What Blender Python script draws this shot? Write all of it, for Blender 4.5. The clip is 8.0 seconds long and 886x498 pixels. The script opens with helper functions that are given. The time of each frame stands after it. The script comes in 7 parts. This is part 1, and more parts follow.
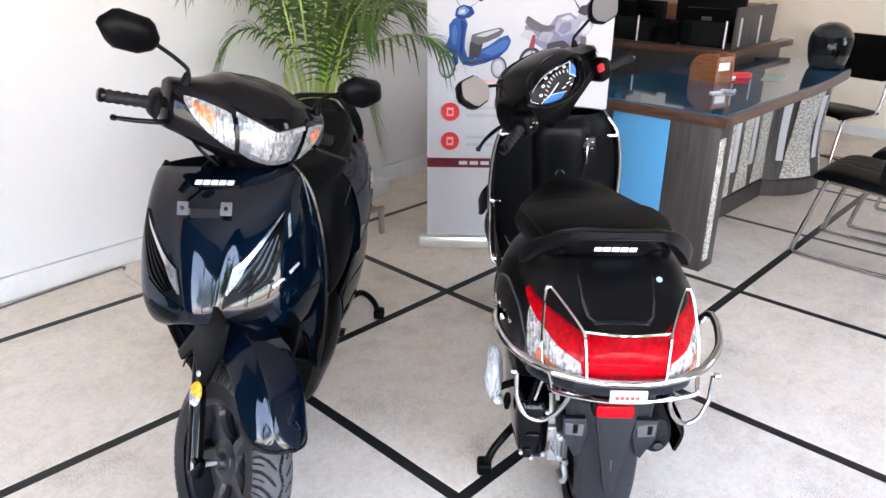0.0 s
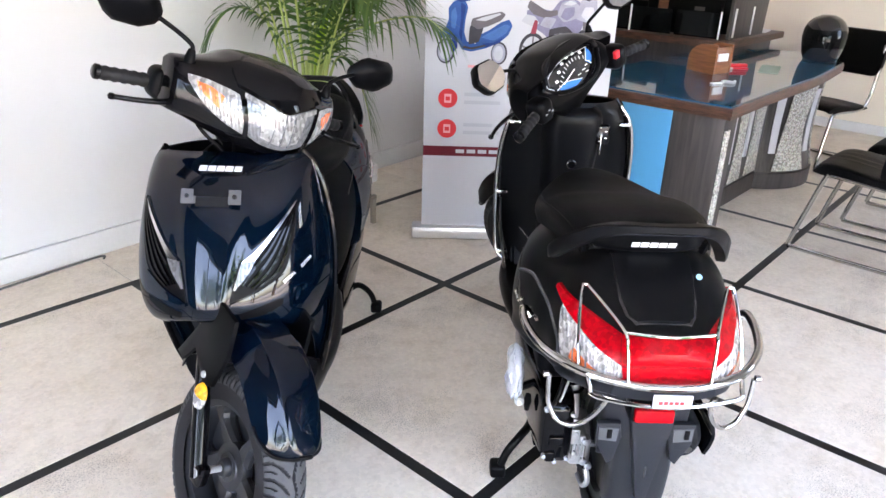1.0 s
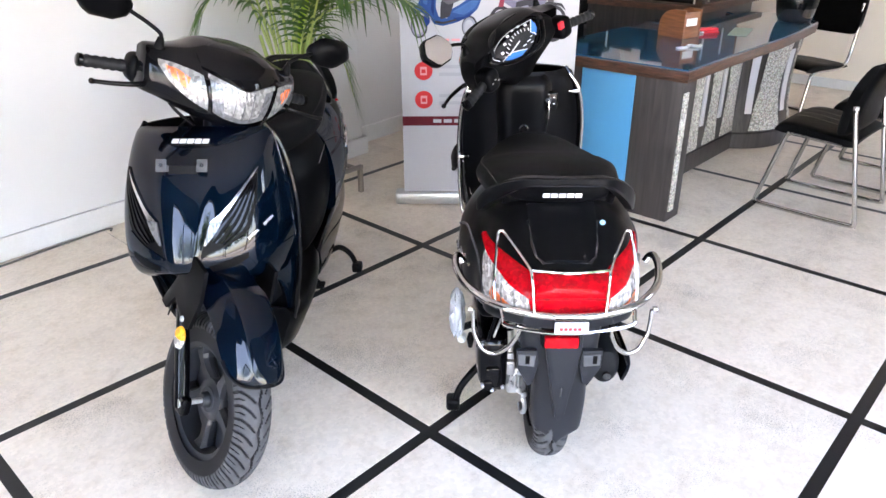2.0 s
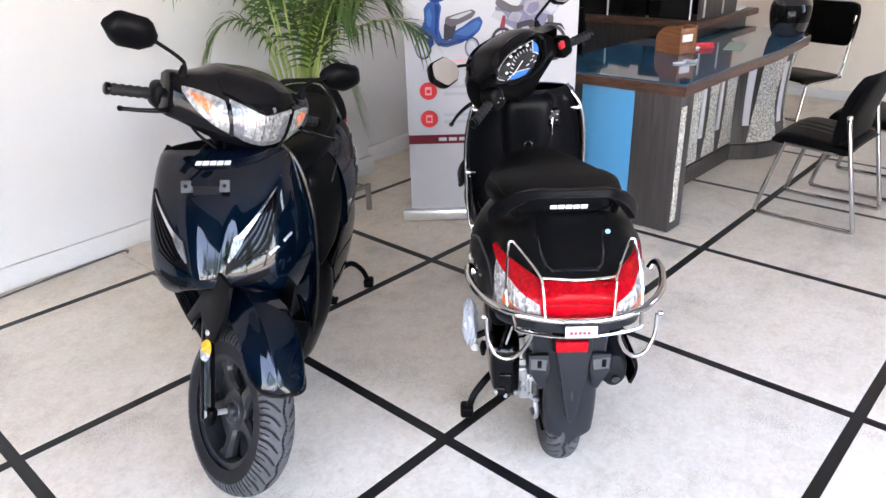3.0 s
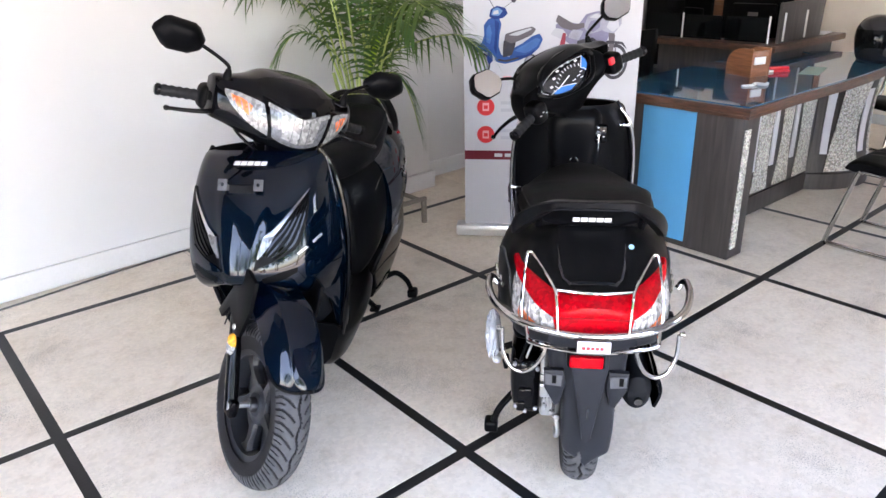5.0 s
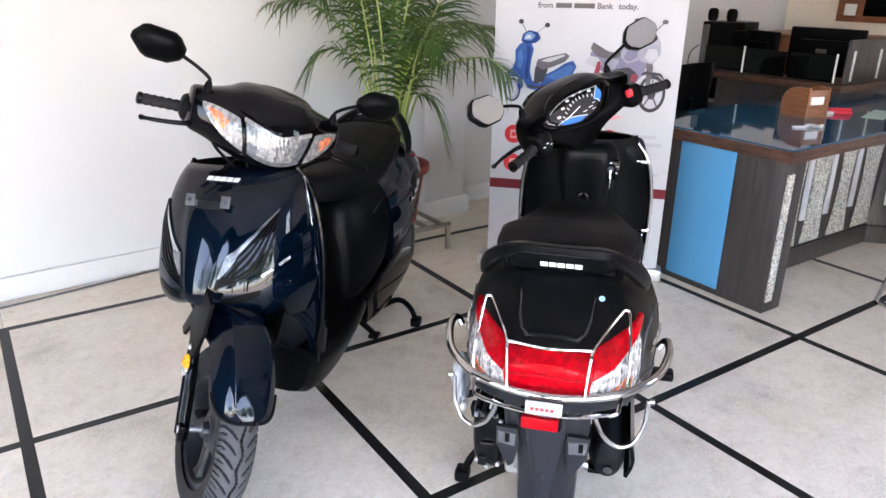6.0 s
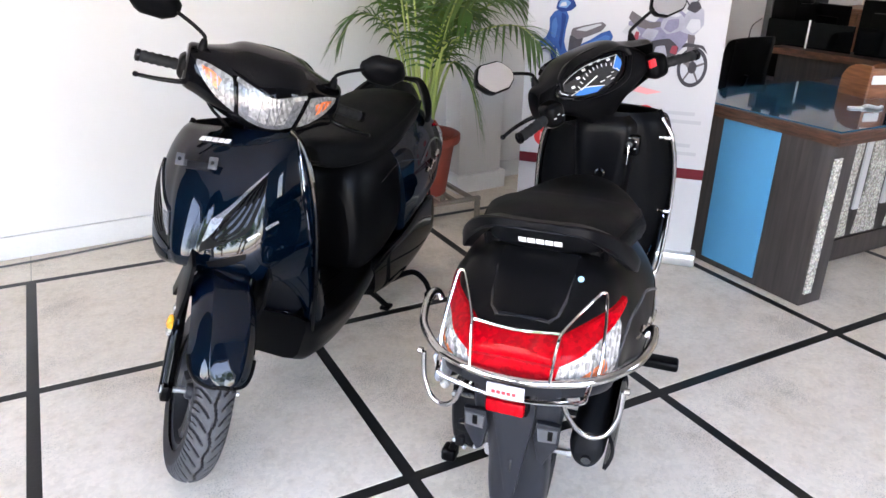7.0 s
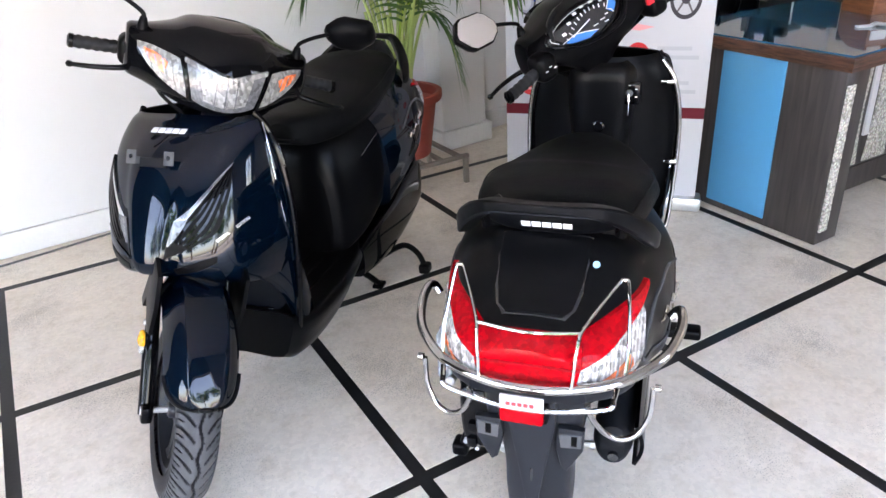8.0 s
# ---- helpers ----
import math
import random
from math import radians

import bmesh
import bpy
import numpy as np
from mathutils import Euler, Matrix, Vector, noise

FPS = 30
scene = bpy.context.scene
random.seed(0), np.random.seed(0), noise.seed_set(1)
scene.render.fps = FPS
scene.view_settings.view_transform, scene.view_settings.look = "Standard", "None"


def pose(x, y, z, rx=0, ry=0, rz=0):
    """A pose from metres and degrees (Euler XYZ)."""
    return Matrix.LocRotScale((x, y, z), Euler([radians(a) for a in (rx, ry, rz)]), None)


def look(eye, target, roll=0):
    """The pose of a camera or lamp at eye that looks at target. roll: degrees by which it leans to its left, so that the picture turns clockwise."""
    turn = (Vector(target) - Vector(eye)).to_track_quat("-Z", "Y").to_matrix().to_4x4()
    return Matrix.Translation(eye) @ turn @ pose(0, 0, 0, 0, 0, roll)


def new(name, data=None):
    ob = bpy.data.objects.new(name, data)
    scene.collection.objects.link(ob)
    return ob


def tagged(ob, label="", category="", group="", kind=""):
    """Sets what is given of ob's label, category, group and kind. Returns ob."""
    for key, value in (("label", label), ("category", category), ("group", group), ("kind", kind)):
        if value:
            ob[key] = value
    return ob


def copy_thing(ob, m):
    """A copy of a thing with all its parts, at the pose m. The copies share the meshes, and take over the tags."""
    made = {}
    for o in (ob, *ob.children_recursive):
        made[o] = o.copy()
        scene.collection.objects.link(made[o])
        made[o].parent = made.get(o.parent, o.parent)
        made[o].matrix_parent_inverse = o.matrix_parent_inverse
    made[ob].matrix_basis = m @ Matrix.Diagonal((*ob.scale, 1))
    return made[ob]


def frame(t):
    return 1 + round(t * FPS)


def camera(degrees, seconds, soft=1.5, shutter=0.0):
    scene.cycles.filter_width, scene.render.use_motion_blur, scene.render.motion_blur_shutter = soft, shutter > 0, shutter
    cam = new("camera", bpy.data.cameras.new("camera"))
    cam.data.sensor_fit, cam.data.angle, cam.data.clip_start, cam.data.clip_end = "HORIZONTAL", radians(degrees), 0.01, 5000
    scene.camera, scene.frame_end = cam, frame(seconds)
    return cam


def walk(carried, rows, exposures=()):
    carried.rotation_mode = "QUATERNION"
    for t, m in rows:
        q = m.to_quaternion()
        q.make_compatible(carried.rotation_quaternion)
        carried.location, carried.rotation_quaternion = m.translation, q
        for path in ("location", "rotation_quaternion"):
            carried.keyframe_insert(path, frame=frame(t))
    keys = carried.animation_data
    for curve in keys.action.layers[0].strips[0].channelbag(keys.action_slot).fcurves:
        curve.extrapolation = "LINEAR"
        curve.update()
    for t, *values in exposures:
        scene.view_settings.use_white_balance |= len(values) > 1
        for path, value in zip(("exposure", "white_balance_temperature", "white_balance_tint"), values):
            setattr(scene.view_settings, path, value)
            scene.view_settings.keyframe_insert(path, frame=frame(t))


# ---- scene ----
cam = camera(63.6, 8.0)
PATH = [
    (0, (-0.236, -0.111, 1.387), (1.1005, 1.161, 0.6145), 0.5),
    (0.5, (-0.2475, -0.0095, 1.383), (1.118, 1.2245, 0.601), 1.1),
    (1, (-0.248, 0.043, 1.3555), (1.137, 1.244, 0.556), 2.05),
    (1.5, (-0.2755, -0.09, 1.3805), (1.078, 1.1145, 0.533), 1.3),
    (1.7, (-0.281, -0.173, 1.393), (1.057, 1.0375, 0.5315), 0.6),
    (2.8, (-0.3075, -0.307, 1.4315), (1.003, 0.947, 0.588), -1.85),
    (3, (-0.363, -0.2925, 1.431), (0.9695, 0.9515, 0.608), -1.65),
    (3.5, (-0.405, -0.297, 1.4295), (0.917, 0.971, 0.627), -1.75),
    (4, (-0.4065, -0.3525, 1.4345), (0.891, 0.9495, 0.6455), -1.6),
    (4.5, (-0.37, -0.4065, 1.4115), (0.875, 0.9535, 0.638), -1.5),
    (4.7, (-0.3375, -0.4055, 1.4035), (0.887, 0.9735, 0.63), -1.5),
    (5.8, (-0.028, -0.404, 1.378), (1.0535, 1.122, 0.6695), 0.2),
    (6, (0.0225, -0.457, 1.3785), (1.0715, 1.0915, 0.6705), 0.7),
    (6.5, (0.1105, -0.536, 1.3645), (1.062, 1.0585, 0.621), 0.75),
    (7, (0.2235, -0.4995, 1.3445), (1.108, 1.1185, 0.5705), 1.25),
    (7.5, (0.3145, -0.399, 1.346), (1.1645, 1.212, 0.52), 1.05),
    (8, (0.3215, -0.3175, 1.349), (1.193, 1.236, 0.439), -3.45),
]
walk(cam, [(t, look(eye, target, roll)) for t, eye, target, roll in PATH], [(0, 5.54, 7500, 22), (1.7, 5.58, 7500, 22), (3, 5.42, 7500, 23), (4.7, 5.38, 7500, 23), (6, 5.31, 7500, 23), (8, 5.36, 7500, 22)])

# ---- light ----
world = bpy.data.worlds.new("sky")
scene.world = world
world.use_nodes = True
wn = world.node_tree.nodes
sky = wn.new("ShaderNodeTexSky")
sky.sky_type = "NISHITA"
sky.sun_disc = False
sky.sun_elevation, sky.sun_rotation = radians(54), radians(37)
sky.air_density, sky.dust_density = 1.0, 2.5
world.node_tree.links.new(sky.outputs[0], wn["Background"].inputs[0])
wn["Background"].inputs[1].default_value = 0.15
sun = new("sun", bpy.data.lights.new("sun", "SUN"))
sun.data.energy, sun.data.angle, sun.data.color = 3.5, radians(0.6), (1.0, 0.95, 0.88)
sun.matrix_world = look((6, 8, 14), (0.0, 0.0, 0.0))


# ---- materials ----
def shader(name):
    m = bpy.data.materials.new(name)
    m.use_nodes = True
    return m, m.node_tree.nodes, m.node_tree.links, m.node_tree.nodes["Principled BSDF"]


def mat(name, colour, rough=0.5, metal=0.0, vary=0.12, scale=18.0, bump=0.0, bump_scale=90.0, coat=0.0, spec=0.5, rough_vary=0.08):
    """A material with colour and gloss that wander at two scales, and fine relief."""
    m, n, l, p = shader(name)
    co = n.new("ShaderNodeTexCoord")
    big, fine = n.new("ShaderNodeTexNoise"), n.new("ShaderNodeTexNoise")
    big.inputs["Scale"].default_value, big.inputs["Detail"].default_value = scale * 0.25, 4
    fine.inputs["Scale"].default_value, fine.inputs["Detail"].default_value = scale * 3.0, 3
    mix = n.new("ShaderNodeMix")
    mix.inputs[0].default_value = 0.4
    ramp = n.new("ShaderNodeMapRange")
    ramp.inputs[3].default_value, ramp.inputs[4].default_value = 1.0 - vary, 1.0 + vary
    mul = n.new("ShaderNodeVectorMath")
    mul.operation = "SCALE"
    mul.inputs[0].default_value = colour
    for t in (big, fine):
        l.new(co.outputs["Object"], t.inputs["Vector"])
    l.new(big.outputs[0], mix.inputs[2])
    l.new(fine.outputs[0], mix.inputs[3])
    l.new(mix.outputs[0], ramp.inputs[0])
    l.new(ramp.outputs[0], mul.inputs[3])
    l.new(mul.outputs[0], p.inputs["Base Color"])
    rr = n.new("ShaderNodeMapRange")
    rr.inputs[3].default_value, rr.inputs[4].default_value = max(0.02, rough - rough_vary), min(1.0, rough + rough_vary)
    l.new(big.outputs[0], rr.inputs[0])
    l.new(rr.outputs[0], p.inputs["Roughness"])
    p.inputs["Metallic"].default_value = metal
    p.inputs["Coat Weight"].default_value = coat
    p.inputs["Coat Roughness"].default_value = 0.03
    p.inputs["Specular IOR Level"].default_value = spec
    if bump:
        b, t = n.new("ShaderNodeBump"), n.new("ShaderNodeTexNoise")
        t.inputs["Scale"].default_value, t.inputs["Detail"].default_value = bump_scale, 5
        b.inputs["Strength"].default_value, b.inputs["Distance"].default_value = bump, 0.004
        l.new(co.outputs["Object"], t.inputs["Vector"])
        l.new(t.outputs[0], b.inputs["Height"])
        l.new(b.outputs[0], p.inputs["Normal"])
    return m


def glass(name, colour=(1, 1, 1), rough=0.02, ior=1.45):
    m, n, l, p = shader(name)
    p.inputs["Base Color"].default_value = (*colour, 1)
    p.inputs["Roughness"].default_value = rough
    p.inputs["Transmission Weight"].default_value = 1.0
    p.inputs["IOR"].default_value = ior
    return m


def terrazzo():
    """Cream marble-chip floor: chips, blotches and worn patches."""
    m, n, l, p = shader("terrazzo")
    co = n.new("ShaderNodeTexCoord")
    info = n.new("ShaderNodeObjectInfo")
    chips, blot, wear = n.new("ShaderNodeTexVoronoi"), n.new("ShaderNodeTexNoise"), n.new("ShaderNodeTexNoise")
    chips.inputs["Scale"].default_value = 85
    blot.inputs["Scale"].default_value, blot.inputs["Detail"].default_value, blot.inputs["Roughness"].default_value = 2.2, 8, 0.62
    wear.inputs["Scale"].default_value, wear.inputs["Detail"].default_value, wear.inputs["Roughness"].default_value = 14, 6, 0.7
    geo = n.new("ShaderNodeNewGeometry")
    for t in (chips, blot, wear):
        l.new(geo.outputs["Position"], t.inputs["Vector"])
    r1 = n.new("ShaderNodeValToRGB")
    r1.color_ramp.elements[0].position, r1.color_ramp.elements[0].color = 0.28, (0.70, 0.612, 0.508, 1)
    r1.color_ramp.elements[1].position, r1.color_ramp.elements[1].color = 0.60, (0.79, 0.712, 0.612, 1)
    l.new(blot.outputs[0], r1.inputs[0])
    r2 = n.new("ShaderNodeValToRGB")
    r2.color_ramp.elements[0].position, r2.color_ramp.elements[0].color = 0.30, (0.88, 0.85, 0.81, 1)
    r2.color_ramp.elements[1].position, r2.color_ramp.elements[1].color = 0.52, (1, 1, 1, 1)
    l.new(wear.outputs[0], r2.inputs[0])
    sep = n.new("ShaderNodeSeparateColor")
    l.new(chips.outputs["Color"], sep.inputs[0])
    mr = n.new("ShaderNodeMapRange")
    mr.inputs[3].default_value, mr.inputs[4].default_value = 0.93, 1.04
    l.new(sep.outputs[0], mr.inputs[0])
    a, b, c = (n.new("ShaderNodeMix") for _ in range(3))
    for k in (a, b):
        k.data_type, k.blend_type = "RGBA", "MULTIPLY"
    a.inputs[0].default_value = 1.0
    l.new(r1.outputs[0], a.inputs[6])
    l.new(r2.outputs[0], a.inputs[7])
    s1 = n.new("ShaderNodeVectorMath")
    s1.operation = "SCALE"
    l.new(a.outputs[2], s1.inputs[0])
    l.new(mr.outputs[0], s1.inputs[3])
    s2 = n.new("ShaderNodeVectorMath")
    s2.operation = "SCALE"
    mo = n.new("ShaderNodeMapRange")
    mo.inputs[3].default_value, mo.inputs[4].default_value = 0.95, 1.04
    l.new(info.outputs["Random"], mo.inputs[0])
    l.new(s1.outputs[0], s2.inputs[0])
    l.new(mo.outputs[0], s2.inputs[3])
    grit, gate = n.new("ShaderNodeTexNoise"), n.new("ShaderNodeTexNoise")
    grit.inputs["Scale"].default_value, grit.inputs["Detail"].default_value = 230, 2
    gate.inputs["Scale"].default_value, gate.inputs["Detail"].default_value = 3.2, 5
    l.new(geo.outputs["Position"], grit.inputs["Vector"])
    l.new(geo.outputs["Position"], gate.inputs["Vector"])
    add, cut_ = n.new("ShaderNodeMath"), n.new("ShaderNodeMapRange")
    add.operation = "ADD"
    l.new(grit.outputs[0], add.inputs[0])
    l.new(gate.outputs[0], add.inputs[1])
    cut_.inputs[1].default_value, cut_.inputs[2].default_value = 1.13, 1.26
    cut_.inputs[3].default_value, cut_.inputs[4].default_value = 1.0, 0.62
    l.new(add.outputs[0], cut_.inputs[0])
    s3 = n.new("ShaderNodeVectorMath")
    s3.operation = "SCALE"
    l.new(s2.outputs[0], s3.inputs[0])
    l.new(cut_.outputs[0], s3.inputs[3])
    l.new(s3.outputs[0], p.inputs["Base Color"])
    rr = n.new("ShaderNodeMapRange")
    rr.inputs[3].default_value, rr.inputs[4].default_value = 0.42, 0.62
    l.new(wear.outputs[0], rr.inputs[0])
    l.new(rr.outputs[0], p.inputs["Roughness"])
    p.inputs["Specular IOR Level"].default_value = 0.22
    bm_ = n.new("ShaderNodeBump")
    bm_.inputs["Strength"].default_value, bm_.inputs["Distance"].default_value = 0.15, 0.002
    l.new(wear.outputs[0], bm_.inputs["Height"])
    l.new(bm_.outputs[0], p.inputs["Normal"])
    return m


def wood(name, dark, light, scale=6.0, rough=0.4, coat=0.0, grain=(1.0, 1.0, 9.0)):
    m, n, l, p = shader(name)
    co, mp = n.new("ShaderNodeTexCoord"), n.new("ShaderNodeMapping")
    mp.inputs["Scale"].default_value = grain
    t = n.new("ShaderNodeTexNoise")
    t.inputs["Scale"].default_value, t.inputs["Detail"].default_value, t.inputs["Distortion"].default_value = scale, 6, 0.6
    r = n.new("ShaderNodeValToRGB")
    r.color_ramp.elements[0].position, r.color_ramp.elements[0].color = 0.3, (*dark, 1)
    r.color_ramp.elements[1].position, r.color_ramp.elements[1].color = 0.7, (*light, 1)
    l.new(co.outputs["Object"], mp.inputs[0])
    l.new(mp.outputs[0], t.inputs["Vector"])
    l.new(t.outputs[0], r.inputs[0])
    l.new(r.outputs[0], p.inputs["Base Color"])
    p.inputs["Roughness"].default_value = rough
    p.inputs["Coat Weight"].default_value = coat
    b = n.new("ShaderNodeBump")
    b.inputs["Strength"].default_value, b.inputs["Distance"].default_value = 0.2, 0.002
    l.new(t.outputs[0], b.inputs["Height"])
    l.new(b.outputs[0], p.inputs["Normal"])
    return m


def pebble(name):
    """Pressed gravel panel of pale and grey stones."""
    m, n, l, p = shader(name)
    co, v = n.new("ShaderNodeTexCoord"), n.new("ShaderNodeTexVoronoi")
    v.inputs["Scale"].default_value = 105
    r = n.new("ShaderNodeValToRGB")
    r.color_ramp.elements[0].position, r.color_ramp.elements[0].color = 0.0, (0.78, 0.75, 0.68, 1)
    r.color_ramp.elements[1].position, r.color_ramp.elements[1].color = 0.75, (0.30, 0.285, 0.25, 1)
    l.new(co.outputs["Object"], v.inputs["Vector"])
    l.new(v.outputs["Distance"], r.inputs[0])
    mx = n.new("ShaderNodeMix")
    mx.data_type, mx.blend_type = "RGBA", "MULTIPLY"
    mx.inputs[0].default_value = 0.55
    hs = n.new("ShaderNodeHueSaturation")
    hs.inputs["Saturation"].default_value, hs.inputs["Value"].default_value = 0.15, 1.5
    l.new(v.outputs["Color"], hs.inputs["Color"])
    l.new(r.outputs[0], mx.inputs[6])
    l.new(hs.outputs[0], mx.inputs[7])
    l.new(mx.outputs[2], p.inputs["Base Color"])
    p.inputs["Roughness"].default_value = 0.7
    b = n.new("ShaderNodeBump")
    b.inputs["Strength"].default_value, b.inputs["Distance"].default_value = 1.0, 0.006
    b.invert = True
    l.new(v.outputs["Distance"], b.inputs["Height"])
    l.new(b.outputs[0], p.inputs["Normal"])
    return m


def leaf(name, colour):
    """A leaf that lets light through, greener and yellower from frond to frond."""
    m, n, l, p = shader(name)
    info, hs = n.new("ShaderNodeObjectInfo"), n.new("ShaderNodeHueSaturation")
    co, t = n.new("ShaderNodeTexCoord"), n.new("ShaderNodeTexNoise")
    t.inputs["Scale"].default_value = 9
    l.new(co.outputs["Object"], t.inputs["Vector"])
    mr, mh = n.new("ShaderNodeMapRange"), n.new("ShaderNodeMapRange")
    mr.inputs[3].default_value, mr.inputs[4].default_value = 0.55, 1.5
    mh.inputs[3].default_value, mh.inputs[4].default_value = 0.465, 0.51
    l.new(t.outputs[0], mr.inputs[0])
    l.new(info.outputs["Random"], mh.inputs[0])
    hs.inputs["Color"].default_value = (*colour, 1)
    l.new(mr.outputs[0], hs.inputs["Value"])
    l.new(mh.outputs[0], hs.inputs["Hue"])
    l.new(hs.outputs[0], p.inputs["Base Color"])
    p.inputs["Roughness"].default_value = 0.4
    tr, mix = n.new("ShaderNodeBsdfTranslucent"), n.new("ShaderNodeMixShader")
    l.new(hs.outputs[0], tr.inputs["Color"])
    mix.inputs[0].default_value = 0.45
    l.new(p.outputs[0], mix.inputs[1])
    l.new(tr.outputs[0], mix.inputs[2])
    l.new(mix.outputs[0], n["Material Output"].inputs["Surface"])
    return m


M_FLOOR = terrazzo()
M_STRIP = mat("black_strip", (0.0085, 0.009, 0.010), 0.34, spec=0.22, vary=0.3, scale=30, bump=0.1)
M_WALL = mat("white_wall_paint", (0.66, 0.646, 0.635), 0.7, vary=0.03, scale=4, bump=0.12, bump_scale=60)
M_FASCIA = mat("dark_fascia_panel", (0.055, 0.053, 0.052), 0.6, vary=0.06, scale=4)
M_CREAM = mat("cream_wall_paint", (0.80, 0.72, 0.61), 0.7, vary=0.03, scale=4, bump=0.12, bump_scale=60)
M_SKIRT = mat("grey_skirting_stone", (0.66, 0.65, 0.64), 0.55, vary=0.14, scale=26, bump=0.15)
M_CEIL = mat("ceiling_paint", (0.60, 0.592, 0.585), 0.8, vary=0.02)
M_LAMINATE = wood("dark_wenge_laminate", (0.026, 0.021, 0.020), (0.056, 0.046, 0.043), 5, 0.5, 0.0, (9.0, 9.0, 0.7))
M_BLUEPANEL = mat("blue_laminate", (0.060, 0.30, 0.54), 0.35, vary=0.06, scale=8)
M_EDGEWOOD = wood("worn_teak_edging", (0.022, 0.010, 0.006), (0.105, 0.042, 0.024), 16, 0.42, 0.15)
M_PEBBLE = pebble("pressed_pebble_panel")
M_INLAY = mat("pale_laminate_inlay", (0.56, 0.55, 0.57), 0.4, vary=0.05)
M_STEEL = mat("brushed_inlay", (0.62, 0.62, 0.60), 0.35, 0.6, vary=0.05)
M_CHROME = mat("chrome", (0.50, 0.496, 0.485), 0.05, 1.0, vary=0.03, scale=40, rough_vary=0.05)
M_LEATHER = mat("black_leatherette", (0.0020, 0.0020, 0.0023), 0.40, vary=0.2, scale=30, bump=0.25, bump_scale=260, spec=0.06)
M_BLACKPL = mat("black_plastic", (0.0018, 0.0018, 0.0022), 0.38, vary=0.15, scale=30, bump=0.05, bump_scale=300, spec=0.07)
M_DARKGLASS = mat("dark_tinted_glass", (0.003, 0.0035, 0.004), 0.06, vary=0.05, rough_vary=0.02, spec=0.15)
M_TABLEGLASS = mat("blue_backed_table_glass", (0.012, 0.085, 0.150), 0.05, vary=0.08, scale=6, rough_vary=0.02, spec=0.6, coat=0.4)
M_TERRACOTTA = mat("terracotta_red", (0.30, 0.055, 0.035), 0.6, vary=0.2, scale=20, bump=0.15)
M_SOIL = mat("soil", (0.045, 0.032, 0.022), 0.95, vary=0.4, scale=60, bump=0.8)
M_LEAF = leaf("palm_leaf", (0.062, 0.150, 0.036))
M_LEAFPALE = leaf("pale_leaf", (0.40, 0.58, 0.06))
M_STEM = mat("palm_stem", (0.34, 0.42, 0.12), 0.5, vary=0.3, scale=14)
M_STANDIRON = mat("worn_grey_iron", (0.25, 0.22, 0.19), 0.55, 0.5, vary=0.3, scale=30)
M_BANNER = mat("printed_white_vinyl", (0.50, 0.495, 0.51), 0.6, spec=0.08, vary=0.02, scale=5)
M_MAROON = mat("maroon_print", (0.14, 0.018, 0.026), 0.6, spec=0.08, vary=0.05)
M_REDPRINT = mat("red_print", (0.66, 0.045, 0.050), 0.6, spec=0.08, vary=0.08)
M_PINKPRINT = mat("pale_red_print", (0.78, 0.33, 0.34), 0.6, spec=0.08, vary=0.1)
M_GREYPRINT = mat("grey_print", (0.42, 0.42, 0.44), 0.6, spec=0.08, vary=0.05)
M_DARKPRINT = mat("dark_print", (0.055, 0.052, 0.060), 0.6, spec=0.08, vary=0.5, scale=70)
M_WINEPRINT = mat("wine_print", (0.28, 0.05, 0.07), 0.6, spec=0.08, vary=0.3, scale=60)
M_BLUEPRINT = mat("blue_print", (0.030, 0.085, 0.25), 0.6, spec=0.08, vary=0.5, scale=70)
M_SILVERPRINT = mat("silver_print", (0.30, 0.30, 0.35), 0.6, spec=0.08, vary=0.5, scale=80)
M_LIGHTBLUE = mat("light_blue_print", (0.055, 0.140, 0.34), 0.6, spec=0.08, vary=0.4, scale=70)
M_NAVYPRINT = mat("navy_print", (0.018, 0.045, 0.17), 0.6, spec=0.08, vary=0.4, scale=60)
M_SKYPRINT = mat("sky_blue_print", (0.11, 0.22, 0.40), 0.6, spec=0.08, vary=0.4, scale=80)
M_SEATPRINT = mat("brown_grey_print", (0.125, 0.112, 0.118), 0.6, spec=0.08, vary=0.4, scale=60)
M_PALEPRINT = mat("pale_grey_print", (0.44, 0.44, 0.47), 0.6, spec=0.08, vary=0.2, scale=60)
M_LILACPRINT = mat("lilac_print", (0.20, 0.19, 0.27), 0.6, spec=0.08, vary=0.5, scale=80)
M_ALU = mat("silver_aluminium", (0.66, 0.66, 0.66), 0.3, 0.8, vary=0.05)
M_GLASS = glass("clear_pane")
M_BROWNWOOD = wood("brown_wood", (0.16, 0.055, 0.022), (0.30, 0.115, 0.05), 10, 0.4)
M_PAPER = mat("white_paper", (0.78, 0.78, 0.77), 0.7, vary=0.03)
M_REDPL = mat("red_plastic", (0.62, 0.02, 0.03), 0.35, vary=0.05)
M_HELMET = mat("black_helmet_shell", (0.010, 0.010, 0.011), 0.10, vary=0.05, coat=0.5)
M_CABLE = mat("grey_cable", (0.10, 0.095, 0.09), 0.55)
M_ASPHALT = mat("outdoor_paving", (0.225, 0.222, 0.214), 0.85, vary=0.25, scale=3, bump=0.3)
M_BARK = mat("bark", (0.09, 0.065, 0.045), 0.9, vary=0.35, scale=12, bump=0.6)
M_TREELEAF = mat("tree_leaf", (0.045, 0.10, 0.028), 0.5, vary=0.5, scale=6)


